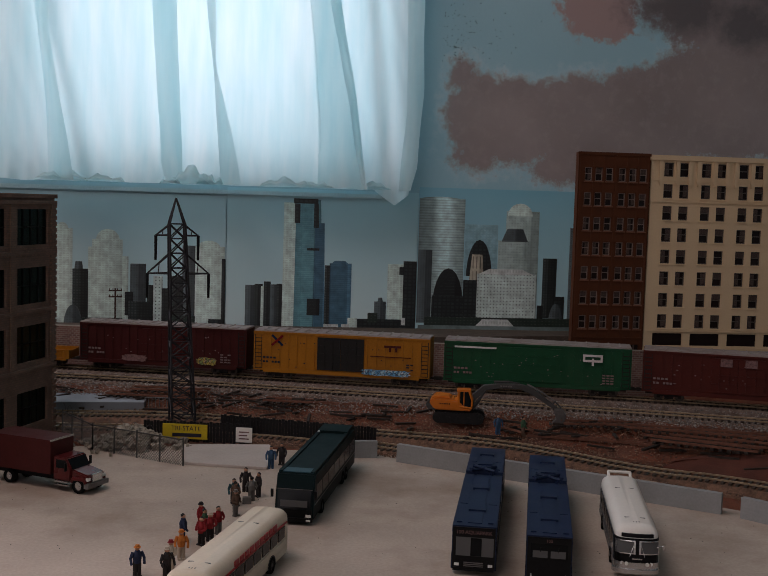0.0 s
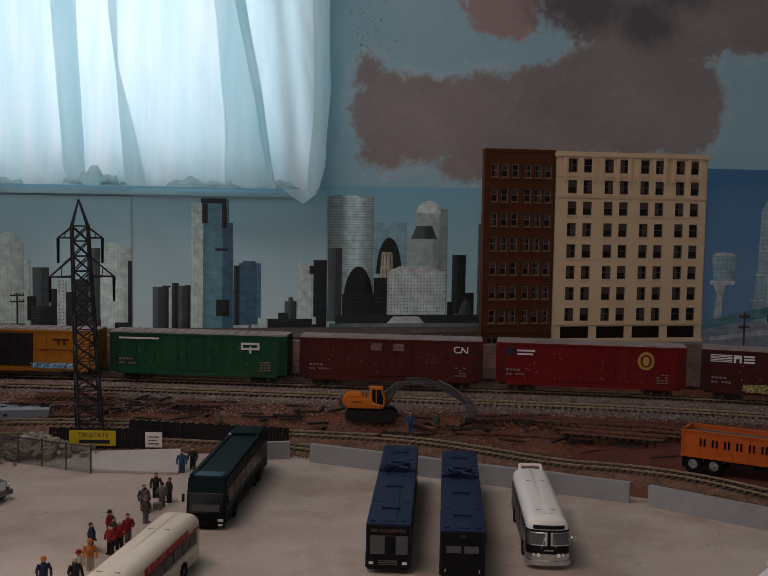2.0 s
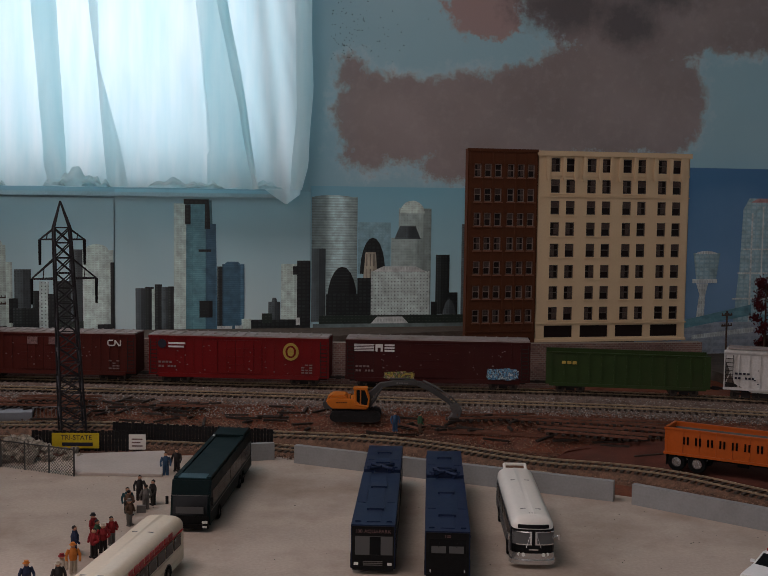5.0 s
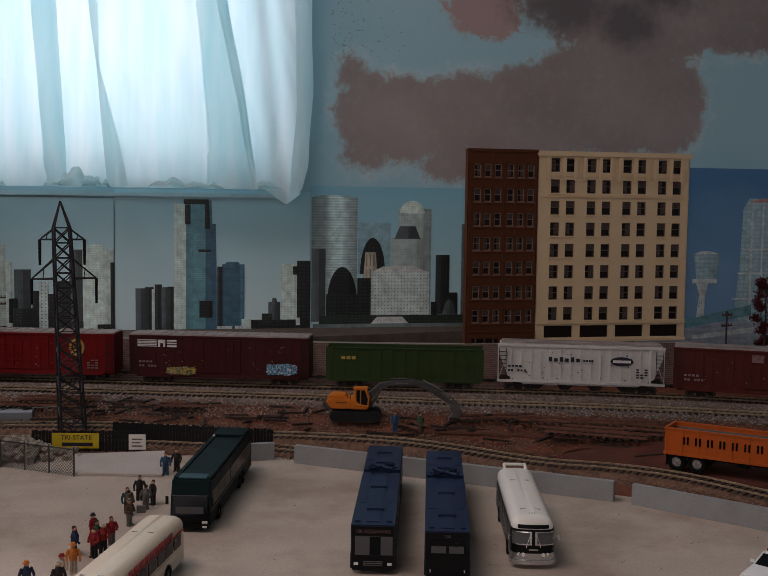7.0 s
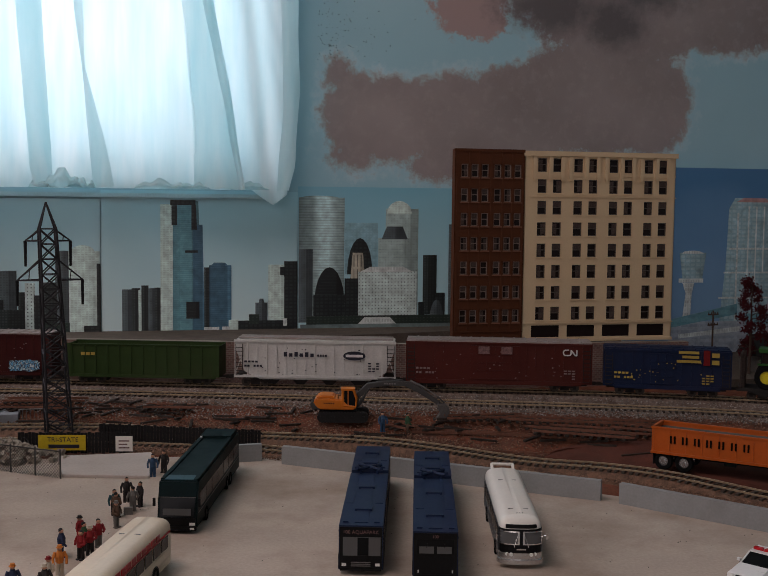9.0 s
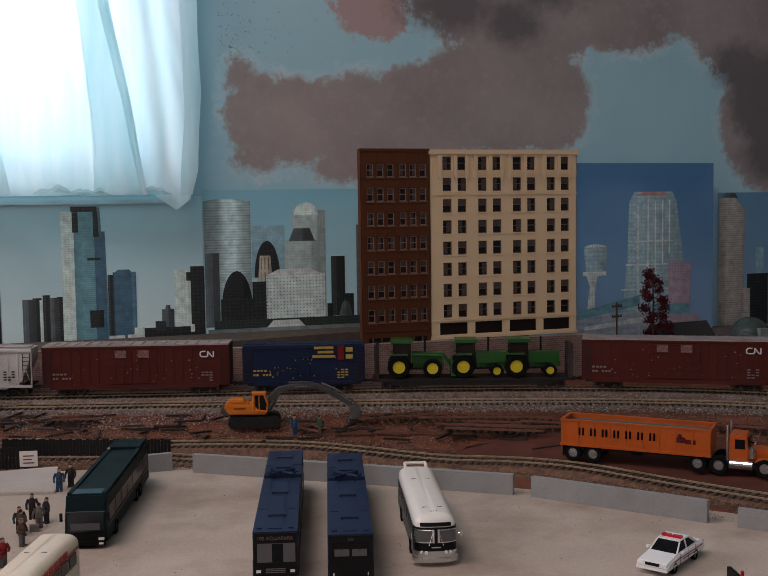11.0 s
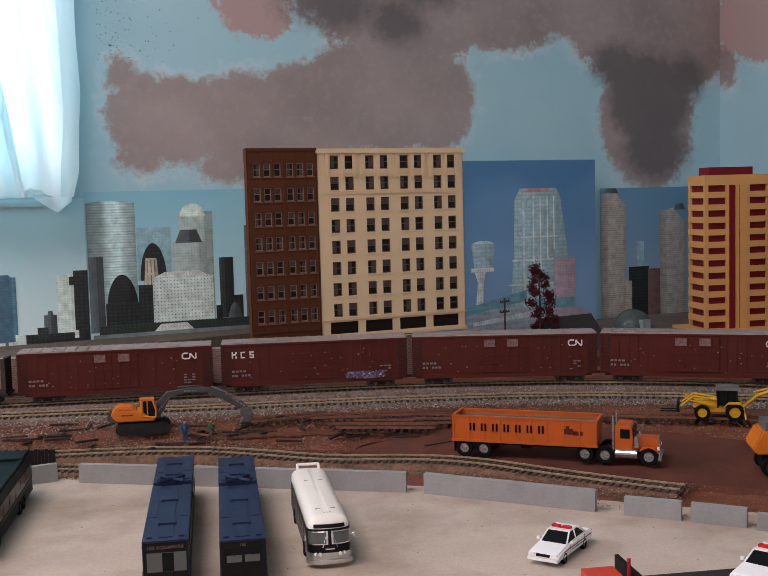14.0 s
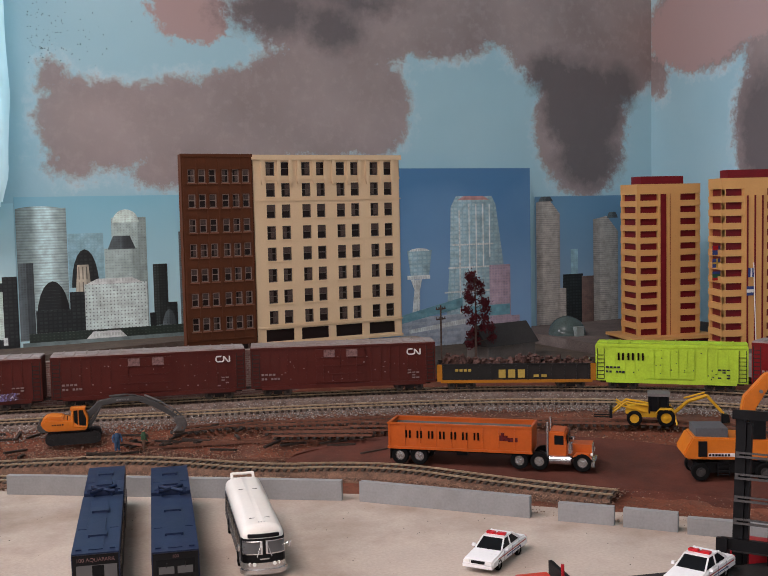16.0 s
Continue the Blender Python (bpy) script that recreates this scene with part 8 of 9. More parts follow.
def backhoe(m):
    """Yellow backhoe loader; +x is its front (loader end)."""
    t = thing("backhoe_loader", m, "yellow backhoe loader with black forks and raised digging arm", "backhoe")
    part("chassis", soften(boxes((-0.020, 0.022, -0.006, 0.006, 0.008, 0.014)), 0.0006), JCB_YELLOW, t)
    part("hood", soften(prism([(0.002, 0.012), (0.027, 0.011), (0.026, 0.018), (0.004, 0.021)], -0.0062, 0.0062, "y"), 0.0008), JCB_YELLOW, t)
    part("cab_glass", boxes((-0.014, 0.003, -0.0085, 0.0085, 0.0145, 0.0295)), BUS_GLASS, t)
    part("cab_frame", rods(*[((x, y, 0.0125), (x, y, 0.0300), 0.0009) for x in (-0.0145, -0.005, 0.0035) for y in (-0.0090, 0.0090)]), BLACK, t)
    part("cab_roof", soften(boxes((-0.0165, 0.0048, -0.0100, 0.0100, 0.0298, 0.0328)), 0.0012), GREY_METAL, t)
    for s in (-1, 1):
        wheel(t, -0.0125, s * 0.0115, 0.0088, 0.0088, 0.0050, JCB_YELLOW, 0.6, "rear_wheel")
        wheel(t, 0.0180, s * 0.0108, 0.0076, 0.0076, 0.0042, JCB_YELLOW, 0.6, "front_wheel")
        part("fender", soften(prism([(-0.022, 0.0125), (-0.018, 0.0185), (-0.007, 0.0185), (-0.002, 0.013), (-0.006, 0.0168), (-0.018, 0.0168)], s * 0.0088, s * 0.0138, "y"), 0.0004, 1), JCB_YELLOW, t)
        part("loader_arm", rods(((0.004, s * 0.0078, 0.0200), (0.026, s * 0.0078, 0.0235), 0.0011), ((0.026, s * 0.0078, 0.0235), (0.040, s * 0.0078, 0.0120), 0.0011), ((0.008, s * 0.0078, 0.0140), (0.030, s * 0.0078, 0.0195), 0.0009), ((0.030, s * 0.0078, 0.0195), (0.036, s * 0.0078, 0.0235), 0.0009)), JCB_YELLOW, t)
    part("fork_carriage", soften(boxes((0.0395, 0.0425, -0.0095, 0.0095, 0.0070, 0.0165), (0.0425, 0.058, -0.0065, -0.0045, 0.0070, 0.0082), (0.0425, 0.058, 0.0045, 0.0065, 0.0070, 0.0082)), 0.0003, 1), BLACK, t)
    part("digging_arm", rods(((-0.021, 0, 0.0120), (-0.034, 0, 0.0240), 0.0018), ((-0.034, 0, 0.0240), (-0.052, 0, 0.0300), 0.0018), ((-0.052, 0, 0.0300), (-0.068, 0, 0.0120), 0.0015), ((-0.030, 0, 0.0270), (-0.050, 0, 0.0330), 0.0009), sides=8), JCB_YELLOW, t)
    part("digging_bucket", soften(prism([(-0.066, 0.013), (-0.073, 0.011), (-0.074, 0.004), (-0.066, 0.003)], -0.004, 0.004, "y"), 0.0004, 1), BLACK, t)
    part("stabiliser", rods(((-0.020, -0.010, 0.014), (-0.023, -0.015, 0.0025), 0.0010), ((-0.020, 0.010, 0.014), (-0.023, 0.015, 0.0025), 0.0010)), JCB_YELLOW, t)
    return t


backhoe(pose(0.7187, 0.8256, land(0.7187, 0.8256) + 0.002, 0, 0, 141))


def wheeled_excavator(m):
    t = thing("mobile_excavator", m, "large yellow-orange wheeled excavator with curved boom", "excavator")
    part("chassis", soften(boxes((-0.030, 0.040, -0.012, 0.012, 0.006, 0.0155)), 0.0008), BLACK, t)
    for x in (-0.024, 0.030):
        for s in (-1, 1):
            wheel(t, x, s * 0.0145, 0.0078, 0.0078, 0.0075, BOOM_GREY, 0.55)
    part("step_ladder", boxes((-0.009, 0.000, -0.0170, -0.0150, 0.0050, 0.0058), (-0.009, 0.000, -0.0170, -0.0150, 0.0088, 0.0096), (-0.009, 0.000, -0.0170, -0.0150, 0.0126, 0.0134), (-0.0098, -0.0090, -0.0170, -0.0150, 0.004, 0.0145), (0.0, 0.0008, -0.0170, -0.0150, 0.004, 0.0145)), BLACK, t)
    part("turntable", rods(((0.0, 0, 0.0150), (0.0, 0, 0.0185), 0.014), sides=20), BLACK, t)
    part("house", soften(prism([(-0.036, 0.0190), (0.030, 0.0185), (0.034, 0.0240), (0.034, 0.0365), (-0.031, 0.0385), (-0.039, 0.0240)], -0.0185, 0.0185, "y"), 0.0012), EXC_ORANGE, t)
    part("engine_grille", boxes((-0.0265, -0.0190, -0.0191, -0.0184, 0.0215, 0.0350)), BLACK, t)
    part("maker_mark", boxes((-0.018, 0.006, -0.0190, -0.0184, 0.0215, 0.0245)), LETTER, t)
    part("maker_mark", boxes(*[(-0.0175 + i * 0.0026, -0.0157 + i * 0.0026, -0.0192, -0.0190, 0.0220, 0.0240) for i in range(7)]), BLACK, t)
    part("engine_deck", soften(boxes((-0.028, -0.001, -0.0150, 0.0150, 0.0370, 0.0455)), 0.0010), mat("engine_deck_grey", (0.085, 0.088, 0.095), 0.6), t)
    part("cab", soften(boxes((0.008, 0.030, -0.0180, -0.0040, 0.0365, 0.0560)), 0.0014), BUS_GLASS, t)
    part("boom", soften(prism([(0.010, 0.0360), (0.022, 0.0360), (0.026, 0.0600), (0.038, 0.0800), (0.064, 0.0930), (0.062, 0.0980), (0.034, 0.0900), (0.016, 0.0700)], -0.0015, 0.0075, "y"), 0.0008), EXC_ORANGE, t)
    part("boom_pin", rods(((0.030, -0.003, 0.075), (0.030, 0.009, 0.075), 0.0016), sides=10), GREY_METAL, t)
    part("stick", soften(prism([(0.056, 0.098), (0.066, 0.096), (0.088, 0.050), (0.083, 0.048)], 0.0, 0.006, "y"), 0.0006, 1), EXC_ORANGE, t)
    return t


wheeled_excavator(pose(0.682, 0.690, land(0.682, 0.69), 0, 0, -32))

# ---- forklift mast, flatbed and second police car at the lot's near corner ----


def lift_truck(m):
    t = thing("lift_truck", m, "heavy red lift truck with a tall black lifting mast", "forklift")
    for s in (-1, 1):
        part("mast_post", soften(boxes((-0.004, 0.004, s * 0.0125 - 0.0032, s * 0.0125 + 0.0032, 0.002, 0.106)), 0.0005, 1), BLACK, t)
        part("inner_post", boxes((-0.003, 0.003, s * 0.0075 - 0.0014, s * 0.0075 + 0.0014, 0.004, 0.102)), BLACK, t)
    part("crosshead", soften(boxes((-0.006, 0.006, -0.018, 0.017, 0.104, 0.110)), 0.0008), BLACK, t)
    bar = part("cross_bar", soften(boxes((0.0042, 0.0070, -0.0150, 0.0150, 0, 0.0014), (0.0042, 0.0062, -0.0150, 0.0150, 0.0026, 0.0038), (0.0042, 0.0060, -0.0150, -0.0130, 0.0014, 0.0026), (0.0042, 0.0060, 0.0130, 0.0150, 0.0014, 0.0026)), 0.0003, 1), BOOM_GREY, t)
    bar.location.z = 0.018
    for z in (0.036, 0.0505, 0.065, 0.079):
        again(bar, t, pose(0, 0, z))
    part("carriage", soften(boxes((0.005, 0.012, -0.022, 0.022, 0.020, 0.027), (0.008, 0.014, -0.024, -0.017, 0.000, 0.027), (0.008, 0.014, 0.017, 0.024, 0.000, 0.027)), 0.0006, 1), BLACK, t)
    part("tilt_ram", rods(((0.010, 0.019, 0.022), (-0.030, 0.030, 0.014), 0.0024), ((0.010, -0.019, 0.022), (-0.030, -0.010, 0.014), 0.0024), sides=10), GREY_METAL, t)
    part("body", soften(boxes((-0.060, -0.014, -0.020, 0.026, 0.006, 0.020)), 0.0015), COACH_RED, t)
    for x in (-0.022, -0.050):
        for y in (-0.020, 0.026):
            wheel(t, x, y, 0.0075, 0.0075, 0.006, GREY_METAL)
    return t


lift_truck(pose(0.5225, 0.5000, 0, 0, -9, 214))


def flatbed(m):
    t = thing("flatbed_truck", m, "low black flatbed truck with a red cab", "truck")
    part("bed", soften(boxes((-0.150, 0.0, -0.019, 0.019, 0.0085, 0.0115)), 0.0004, 1), mat("bed_planks", (0.022, 0.020, 0.019), 0.8, var=0.4, scale=90), t)
    part("headboard", soften(boxes((0.0, 0.0024, -0.019, 0.019, 0.0085, 0.0265)), 0.0004, 1), BLACK, t)
    part("chassis", boxes((-0.140, 0.040, -0.006, 0.006, 0.005, 0.0085)), BLACK, t)
    part("cab", soften(boxes((0.006, 0.026, -0.0130, 0.0130, 0.007, 0.0215)), 0.0040), mat("cab_red", (0.50, 0.035, 0.012), 0.35, coat=0.3), t)
    part("hood", soften(boxes((0.026, 0.045, -0.0095, 0.0095, 0.007, 0.0180)), 0.0020), mat("hood_red", (0.50, 0.035, 0.012), 0.35, coat=0.3), t)
    part("exhaust_stack", rods(((0.0045, 0.0105, 0.008), (0.0045, 0.0105, 0.034), 0.0010), sides=10), COACH_RED, t)
    for x in (0.034, -0.095, -0.112):
        for y in (-0.0125, 0.0125):
            wheel(t, x, y, 0.0056, 0.0056, 0.0036, GREY_METAL)
    return t


flatbed(pose(0.3834, 0.5195, 0, 0, 0, 165))
sedan(pose(0.4690, 0.4960, 0.0115, 0, 0, 203), "white police saloon standing on a black flatbed")

# ---- pylon ----
PYLON = mat("pylon_steel", (0.028, 0.026, 0.028), 0.55, 0.5, var=0.25)


def pylon():
    t = thing("pylon", pose(-0.093, 1.125, land(-0.093, 1.125) - 0.001, 0, 0, 12), "dark steel lattice power pylon with hanging insulators", "pylon")
    lean = lambda z: -0.010 * z / 0.245

    def half(z):
        return 0.0125 - 0.0045 * min(z / 0.19, 1)

    for sx in (-1, 1):
        for sy in (-1, 1):
            part("leg", rods(((sx * half(0) + lean(0), sy * half(0), 0.0), (sx * half(0.218) + lean(0.218), sy * half(0.218), 0.218), 0.0012), ((sx * half(0.218) + lean(0.218), sy * half(0.218), 0.218), (lean(0.245), 0, 0.245), 0.0010)), PYLON, t)
    levels = np.linspace(0.002, 0.218, 15)
    for i in range(14):
        z0, z1 = levels[i], levels[i + 1]
        a, b = half(z0), half(z1)
        l0, l1 = lean(z0), lean(z1)
        s = 1 if i % 2 else -1
        br = []
        for y in (-1, 1):
            br += [((-s * a + l0, y * a, z0), (s * b + l1, y * b, z1), 0.0007), ((s * a + l0, y * a, z0), (-s * b + l1, y * b, z1), 0.0007)]
            br += [((y * a + l0, -s * a, z0), (y * b + l1, s * b, z1), 0.0007), ((-b + l1, y * b, z1), (b + l1, y * b, z1), 0.0005)]
        part("brace", rods(*br, sides=4), PYLON, t)
    for z, w, up in ((0.206, 0.022, 0.012), (0.166, 0.032, 0.022)):
        for s in (-1, 1):
            tip = (s * w + lean(z), 0, z)
            h = half(z)
            part("cross_arm", rods(((s * h + lean(z), h, z), tip, 0.0009), ((s * h + lean(z), -h, z), tip, 0.0009), ((s * h * 0.8 + lean(z + up), h * 0.8, z + up), tip, 0.0008), ((s * h * 0.8 + lean(z + up), -h * 0.8, z + up), tip, 0.0008), ((s * (h + w) / 2 + lean(z), h / 2, z), (s * (h + w) / 2 + lean(z), -h / 2, z + up / 2), 0.0005)), PYLON, t)
            ins = bmesh.new()
            rod(ins, (tip[0], 0, z), (tip[0], 0, z - 0.026), 0.0017, 8, 0.0013)
            part("insulator", ins, BLACK, t)


pylon()

# ---- fences ----
FENCE_BLACK = mat("fence_black", (0.012, 0.011, 0.011), 0.7, var=0.4, scale=200)
SIGN_YELLOW = mat("sign_yellow", (0.50, 0.36, 0.015), 0.6, var=0.12)


def board_fence(x0, y0, x1, y1, h):
    L = math.hypot(x1 - x0, y1 - y0)
    f = thing("board_fence", pose(x0, y0, 0, 0, 0, math.degrees(math.atan2(y1 - y0, x1 - x0))), "black upright board fence beside the siding", "fence", "board fences")
    bd = part("board", boxes((0.0001, 0.0031, 0, 0.0009, 0, h)), FENCE_BLACK, f)
    n = int(L / 0.0034)
    for i in range(1, n):
        again(bd, f, pose(i * 0.0034, 0, 0.0006 * math.sin(i * 2.3)))
    part("fence_rail", boxes((0, L, 0.0009, 0.0020, h * 0.25, h * 0.25 + 0.0014), (0, L, 0.0009, 0.0020, h * 0.8, h * 0.8 + 0.0014)), FENCE_BLACK, f)
    return f


board_fence(-0.128, 1.0755, -0.018, 1.0560, 0.0205)
board_fence(-0.052, 1.105, 0.108, 1.045, 0.0205)
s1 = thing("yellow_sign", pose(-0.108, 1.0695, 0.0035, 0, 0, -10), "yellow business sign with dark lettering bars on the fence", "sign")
part("board", boxes((0, 0.046, -0.0010, 0, 0, 0.0150)), SIGN_YELLOW, s1)
lettering("TRI-STATE", 0.0066, pose(0.0240, -0.0012, 0.0105, 90, 0, 0), DARK_MARK, s1)
part("lettering", boxes((0.010, 0.040, -0.0013, -0.0010, 0.0022, 0.0058)), DARK_MARK, s1)
s2 = thing("white_sign", pose(-0.034, 1.0565, 0.0025, 0, 0, -10), "small white notice board on the black fence", "sign")
part("board", boxes((0, 0.0165, -0.0010, 0, 0, 0.0150)), WHITE, s2)
part("lettering", boxes(*[(0.003, 0.0135 - 0.002 * (i % 2), -0.0013, -0.0010, 0.003 + i * 0.0034, 0.0042 + i * 0.0034) for i in range(3)]), mat_grey(), s2)

WIRE = mat("fence_wire", (0.075, 0.072, 0.068), 0.5, 0.5)


def chain_fence(pts, h):
    f = thing("chain_link_fence", pose(pts[0][0], pts[0][1], 0), "grey chain-link fence with coiled wire on top", "fence")
    o = Vector((pts[0][0], pts[0][1], 0))
    for (xa, ya), (xb, yb) in zip(pts, pts[1:]):
        a, b = Vector((xa, ya, 0)) - o, Vector((xb, yb, 0)) - o
        L = (b - a).length
        d = (b - a) / L
        bm = bmesh.new()
        step = 0.0030
        n = int((L + h) / step)
        for i in range(n):
            u = i * step - h
            for flip in (0, 1):
                lo, hi = max(0, -u), min(h, L - u)
                if hi - lo < 0.001:
                    continue
                p, q = (u + lo, lo), (u + hi, hi)
                if flip:
                    p, q = (L - p[0], p[1]), (L - q[0], q[1])
                rod(bm, a + d * p[0] + Vector((0, 0, p[1])), a + d * q[0] + Vector((0, 0, q[1])), 0.00022, 3)
        part("wire_mesh", bm, WIRE, f)
        m = int(L / 0.03) + 1
        for i in range(m + 1):
            p = a + d * (L * i / m)
            part("fence_post", rods((p, p + Vector((0, 0, h + 0.002)), 0.0008)), WIRE, f)
        part("top_rail", rods((a + Vector((0, 0, h)), b + Vector((0, 0, h)), 0.0006)), WIRE, f)
        co = bmesh.new()
        prev = None
        for i in range(int(L / 0.0012)):
            an = i * 0.42
            p = a + d * (i * 0.0012) + Vector((0, 0.004 * math.cos(an), h + 0.0045 + 0.0045 * math.sin(an)))
            if prev is not None and i > L / 0.0012 * 0.3:
                rod(co, prev, p, 0.00022, 3)
            prev = p
        if co.faces:
            part("wire_coil", co, WIRE, f)
        else:
            co.free()


chain_fence([(-0.079, 0.968), (-0.171, 1.030), (-0.212, 1.095)], 0.0245)

# concrete pad by the fence
o = part("concrete_pad", soften(prism([(-0.078, 0.972), (-0.002, 0.953), (0.006, 1.013), (0.0, 1.045), (-0.088, 1.045)], 0.0, 0.0028, "z"), 0.0004, 1), mat("pad_concrete", (0.44, 0.38, 0.34), 0.8, var=0.1, scale=25))
tagged(o, "pale concrete pad beside the chain-link fence", "slab")

# loading dock by the warehouse
dk = thing("loading_dock", pose(-0.245, 1.178, 0.0), "pale concrete loading dock with a steel ramp", "dock")
part("deck", soften(boxes((0, 0.105, 0, 0.055, 0, 0.0185)), 0.0006, 1), mat("dock_pale", (0.20, 0.21, 0.225), 0.7, var=0.1), dk)
part("railing", rods(*[((0.105 + i * 0.004, 0.006 + i * 0.0004, 0.006), (0.105 + i * 0.004, 0.006 + i * 0.0004, 0.0225), 0.0004) for i in range(7)], ((0.105, 0.006, 0.0225), (0.130, 0.008, 0.0225), 0.0005)), GREY_METAL, dk)
part("ramp", boxes((0.105, 0.135, 0.004, 0.05, 0.004, 0.0065)), WOODEN, dk)

# rubble heap behind the fence
bm = bmesh.new()
rng = random.Random(21)
for _ in range(260):
    u, v = rng.gauss(0, 0.022), rng.gauss(0, 0.013)
    s = rng.uniform(0.0012, 0.0035)
    z = max(0.0, 0.018 * math.exp(-(u / 0.026) ** 2 - (v / 0.016) ** 2)) + rng.random() * 0.002
    vs = box(bm, -s, s, -s * 0.8, s * 0.8, -s * 0.6, s * 0.6)
    bmesh.ops.transform(bm, matrix=pose(u, v, z, rng.uniform(0, 180), rng.uniform(0, 180), rng.uniform(0, 180)), verts=vs)
o = part("rubble_heap", bm, mat("rubble", (0.30, 0.26, 0.21), 0.9, var=0.4, scale=150, bump=0.6))
o.location = (-0.135, 1.045, 0.001)
tagged(o, "heap of pale broken stone behind the fence", "rubble", kind="stuff")

# ---- miniature figures waiting in the lot ----
CLOTH = {k: mat("figure_" + k, c, 0.7, var=0.15, scale=200) for k, c in {
    "navy": (0.02, 0.028, 0.06), "red": (0.22, 0.018, 0.02), "dark": (0.025, 0.022, 0.022), "orange": (0.50, 0.16, 0.03), "cream": (0.45, 0.38, 0.30), "green": (0.03, 0.07, 0.035), "blue": (0.03, 0.065, 0.12),
    "brown": (0.10, 0.06, 0.04), "skin": (0.42, 0.22, 0.14), "teal": (0.02, 0.06, 0.07), "grey": (0.14, 0.13, 0.12)}.items()}


def figurine(x, y, turn, coat, legs, hat, size=1.0, pose_kind=0):
    bm = bmesh.new()

    def mark(i):
        for f in bm.faces:
            if f.material_index == 0 and not f.tag:
                f.material_index, f.tag = i, True

    s = 0.0205 * size
    for sx in (-1, 1):
        rod(bm, (sx * 0.075 * s, 0.02 * s * sx * pose_kind, 0.0), (sx * 0.06 * s, 0, 0.48 * s), 0.062 * s, 7, 0.08 * s)
        box(bm, sx * 0.075 * s - 0.05 * s, sx * 0.075 * s + 0.05 * s, -0.12 * s, 0.05 * s, 0, 0.05 * s)
    mark(1)
    rod(bm, (0, 0, 0.44 * s), (0, 0, 0.66 * s), 0.125 * s, 9, 0.145 * s)
    rod(bm, (0, 0, 0.66 * s), (0, 0, 0.84 * s), 0.145 * s, 9, 0.075 * s)
    for sx in (-1, 1):
        el = (sx * 0.22 * s, -0.02 * s, 0.58 * s)
        rod(bm, (sx * 0.14 * s, 0, 0.79 * s), el, 0.05 * s, 6)
        rod(bm, el, (sx * (0.12 if pose_kind else 0.2) * s, -0.14 * s, (0.55 if pose_kind else 0.42) * s), 0.042 * s, 6)
    mark(2)
    bmesh.ops.create_icosphere(bm, subdivisions=2, radius=0.082 * s, matrix=Matrix.Translation((0, 0, 0.91 * s)))
    mark(3)
    if hat:
        rod(bm, (0, 0, 0.935 * s), (0, 0, 0.95 * s), 0.115 * s, 10)
        rod(bm, (0, 0, 0.95 * s), (0, 0, 1.02 * s), 0.08 * s, 10, 0.07 * s)
    else:
        bmesh.ops.create_icosphere(bm, subdivisions=1, radius=0.086 * s, matrix=Matrix.Translation((0, 0.018 * s, 0.935 * s)))
    mark(4)
    for f in bm.faces:
        f.material_index -= 1
    me = bpy.data.meshes.new("figurine")
    bm.to_mesh(me)
    bm.free()
    for c in (legs, coat, "skin", hat or "dark"):
        me.materials.append(CLOTH[c])
    ob = new("figurine", me)
    ob.matrix_basis = pose(x, y, land(x, y) if y > 1.0 else 0.0, 0, 0, turn)
    return tagged(ob, "painted model passenger figurine in a %s coat standing on the lot" % coat, "figurine", "figurines")


for row in [(-0.084, 0.680, 20, "navy", "dark", "orange"), (-0.0635, 0.690, -30, "cream", "cream", "red"), (-0.050, 0.778, 60, "red", "red", "dark"), (-0.0605, 0.750, 100, "navy", "navy", None), (-0.0585, 0.712, 10, "orange", "cream", "orange"),
            (-0.047, 0.742, -40, "red", "dark", None), (-0.0365, 0.768, 30, "red", "grey", None), (-0.028, 0.846, 10, "teal", "dark", None), (-0.0195, 0.882, 0, "dark", "dark", None), (-0.0255, 0.812, 50, "brown", "grey", "grey"), (-0.0085, 0.866, -60, "dark", "dark", None),
            (0.0015, 0.961, 0, "blue", "blue", None), (0.0115, 0.973, -20, "dark", "dark", None), (-0.046, 0.762, 90, "green", "dark", None), (-0.0415, 0.752, 0, "red", "dark", "cream"), (-0.0265, 0.838, 140, "brown", "dark", None), (-0.0645, 0.676, 30, "dark", "dark", "cream"), (-0.0140, 0.853, 200, "grey", "grey", None)]:
    figurine(*row, pose_kind=len(row[3]) % 2)
figurine(0.2343, 1.0554, 0, "blue", "blue", None)
figurine(0.2583, 1.0451, 90, "green", "brown", None)
o = part("suitcase", soften(boxes((-0.0035, 0.0035, -0.002, 0.002, 0, 0.0055)), 0.0004, 1), CLOTH["grey"])
o.location = (-0.0175, 0.846, 0)
tagged(o, "small grey suitcase by the waiting figurines", "suitcase")

# ---- far right: plaza things behind the train ----
structure("terrace", prism([(p[0], p[1] + 0.008) for p in [back.at(s) for s in np.linspace(0, back.length * 0.86, 60)] if p[0] < 0.70] + [(0.70, 1.4255), (-3.65, 1.4285)], 0.01, 0.0775, "z"), mat("terrace_earth", (0.10, 0.08, 0.065), 0.9, var=0.3), "earth terrace behind the retaining wall", "ledge")
structure("embankment", boxes((0.70, 0.93, 1.17, 1.425, 0.0, 0.036)), mat("embankment_earth", (0.09, 0.07, 0.055), 0.9, var=0.35), "low earth embankment beside the plaza", "ledge")
LEAF = mat("dark_red_leaf", (0.060, 0.007, 0.010), 0.8, var=0.5, scale=300)
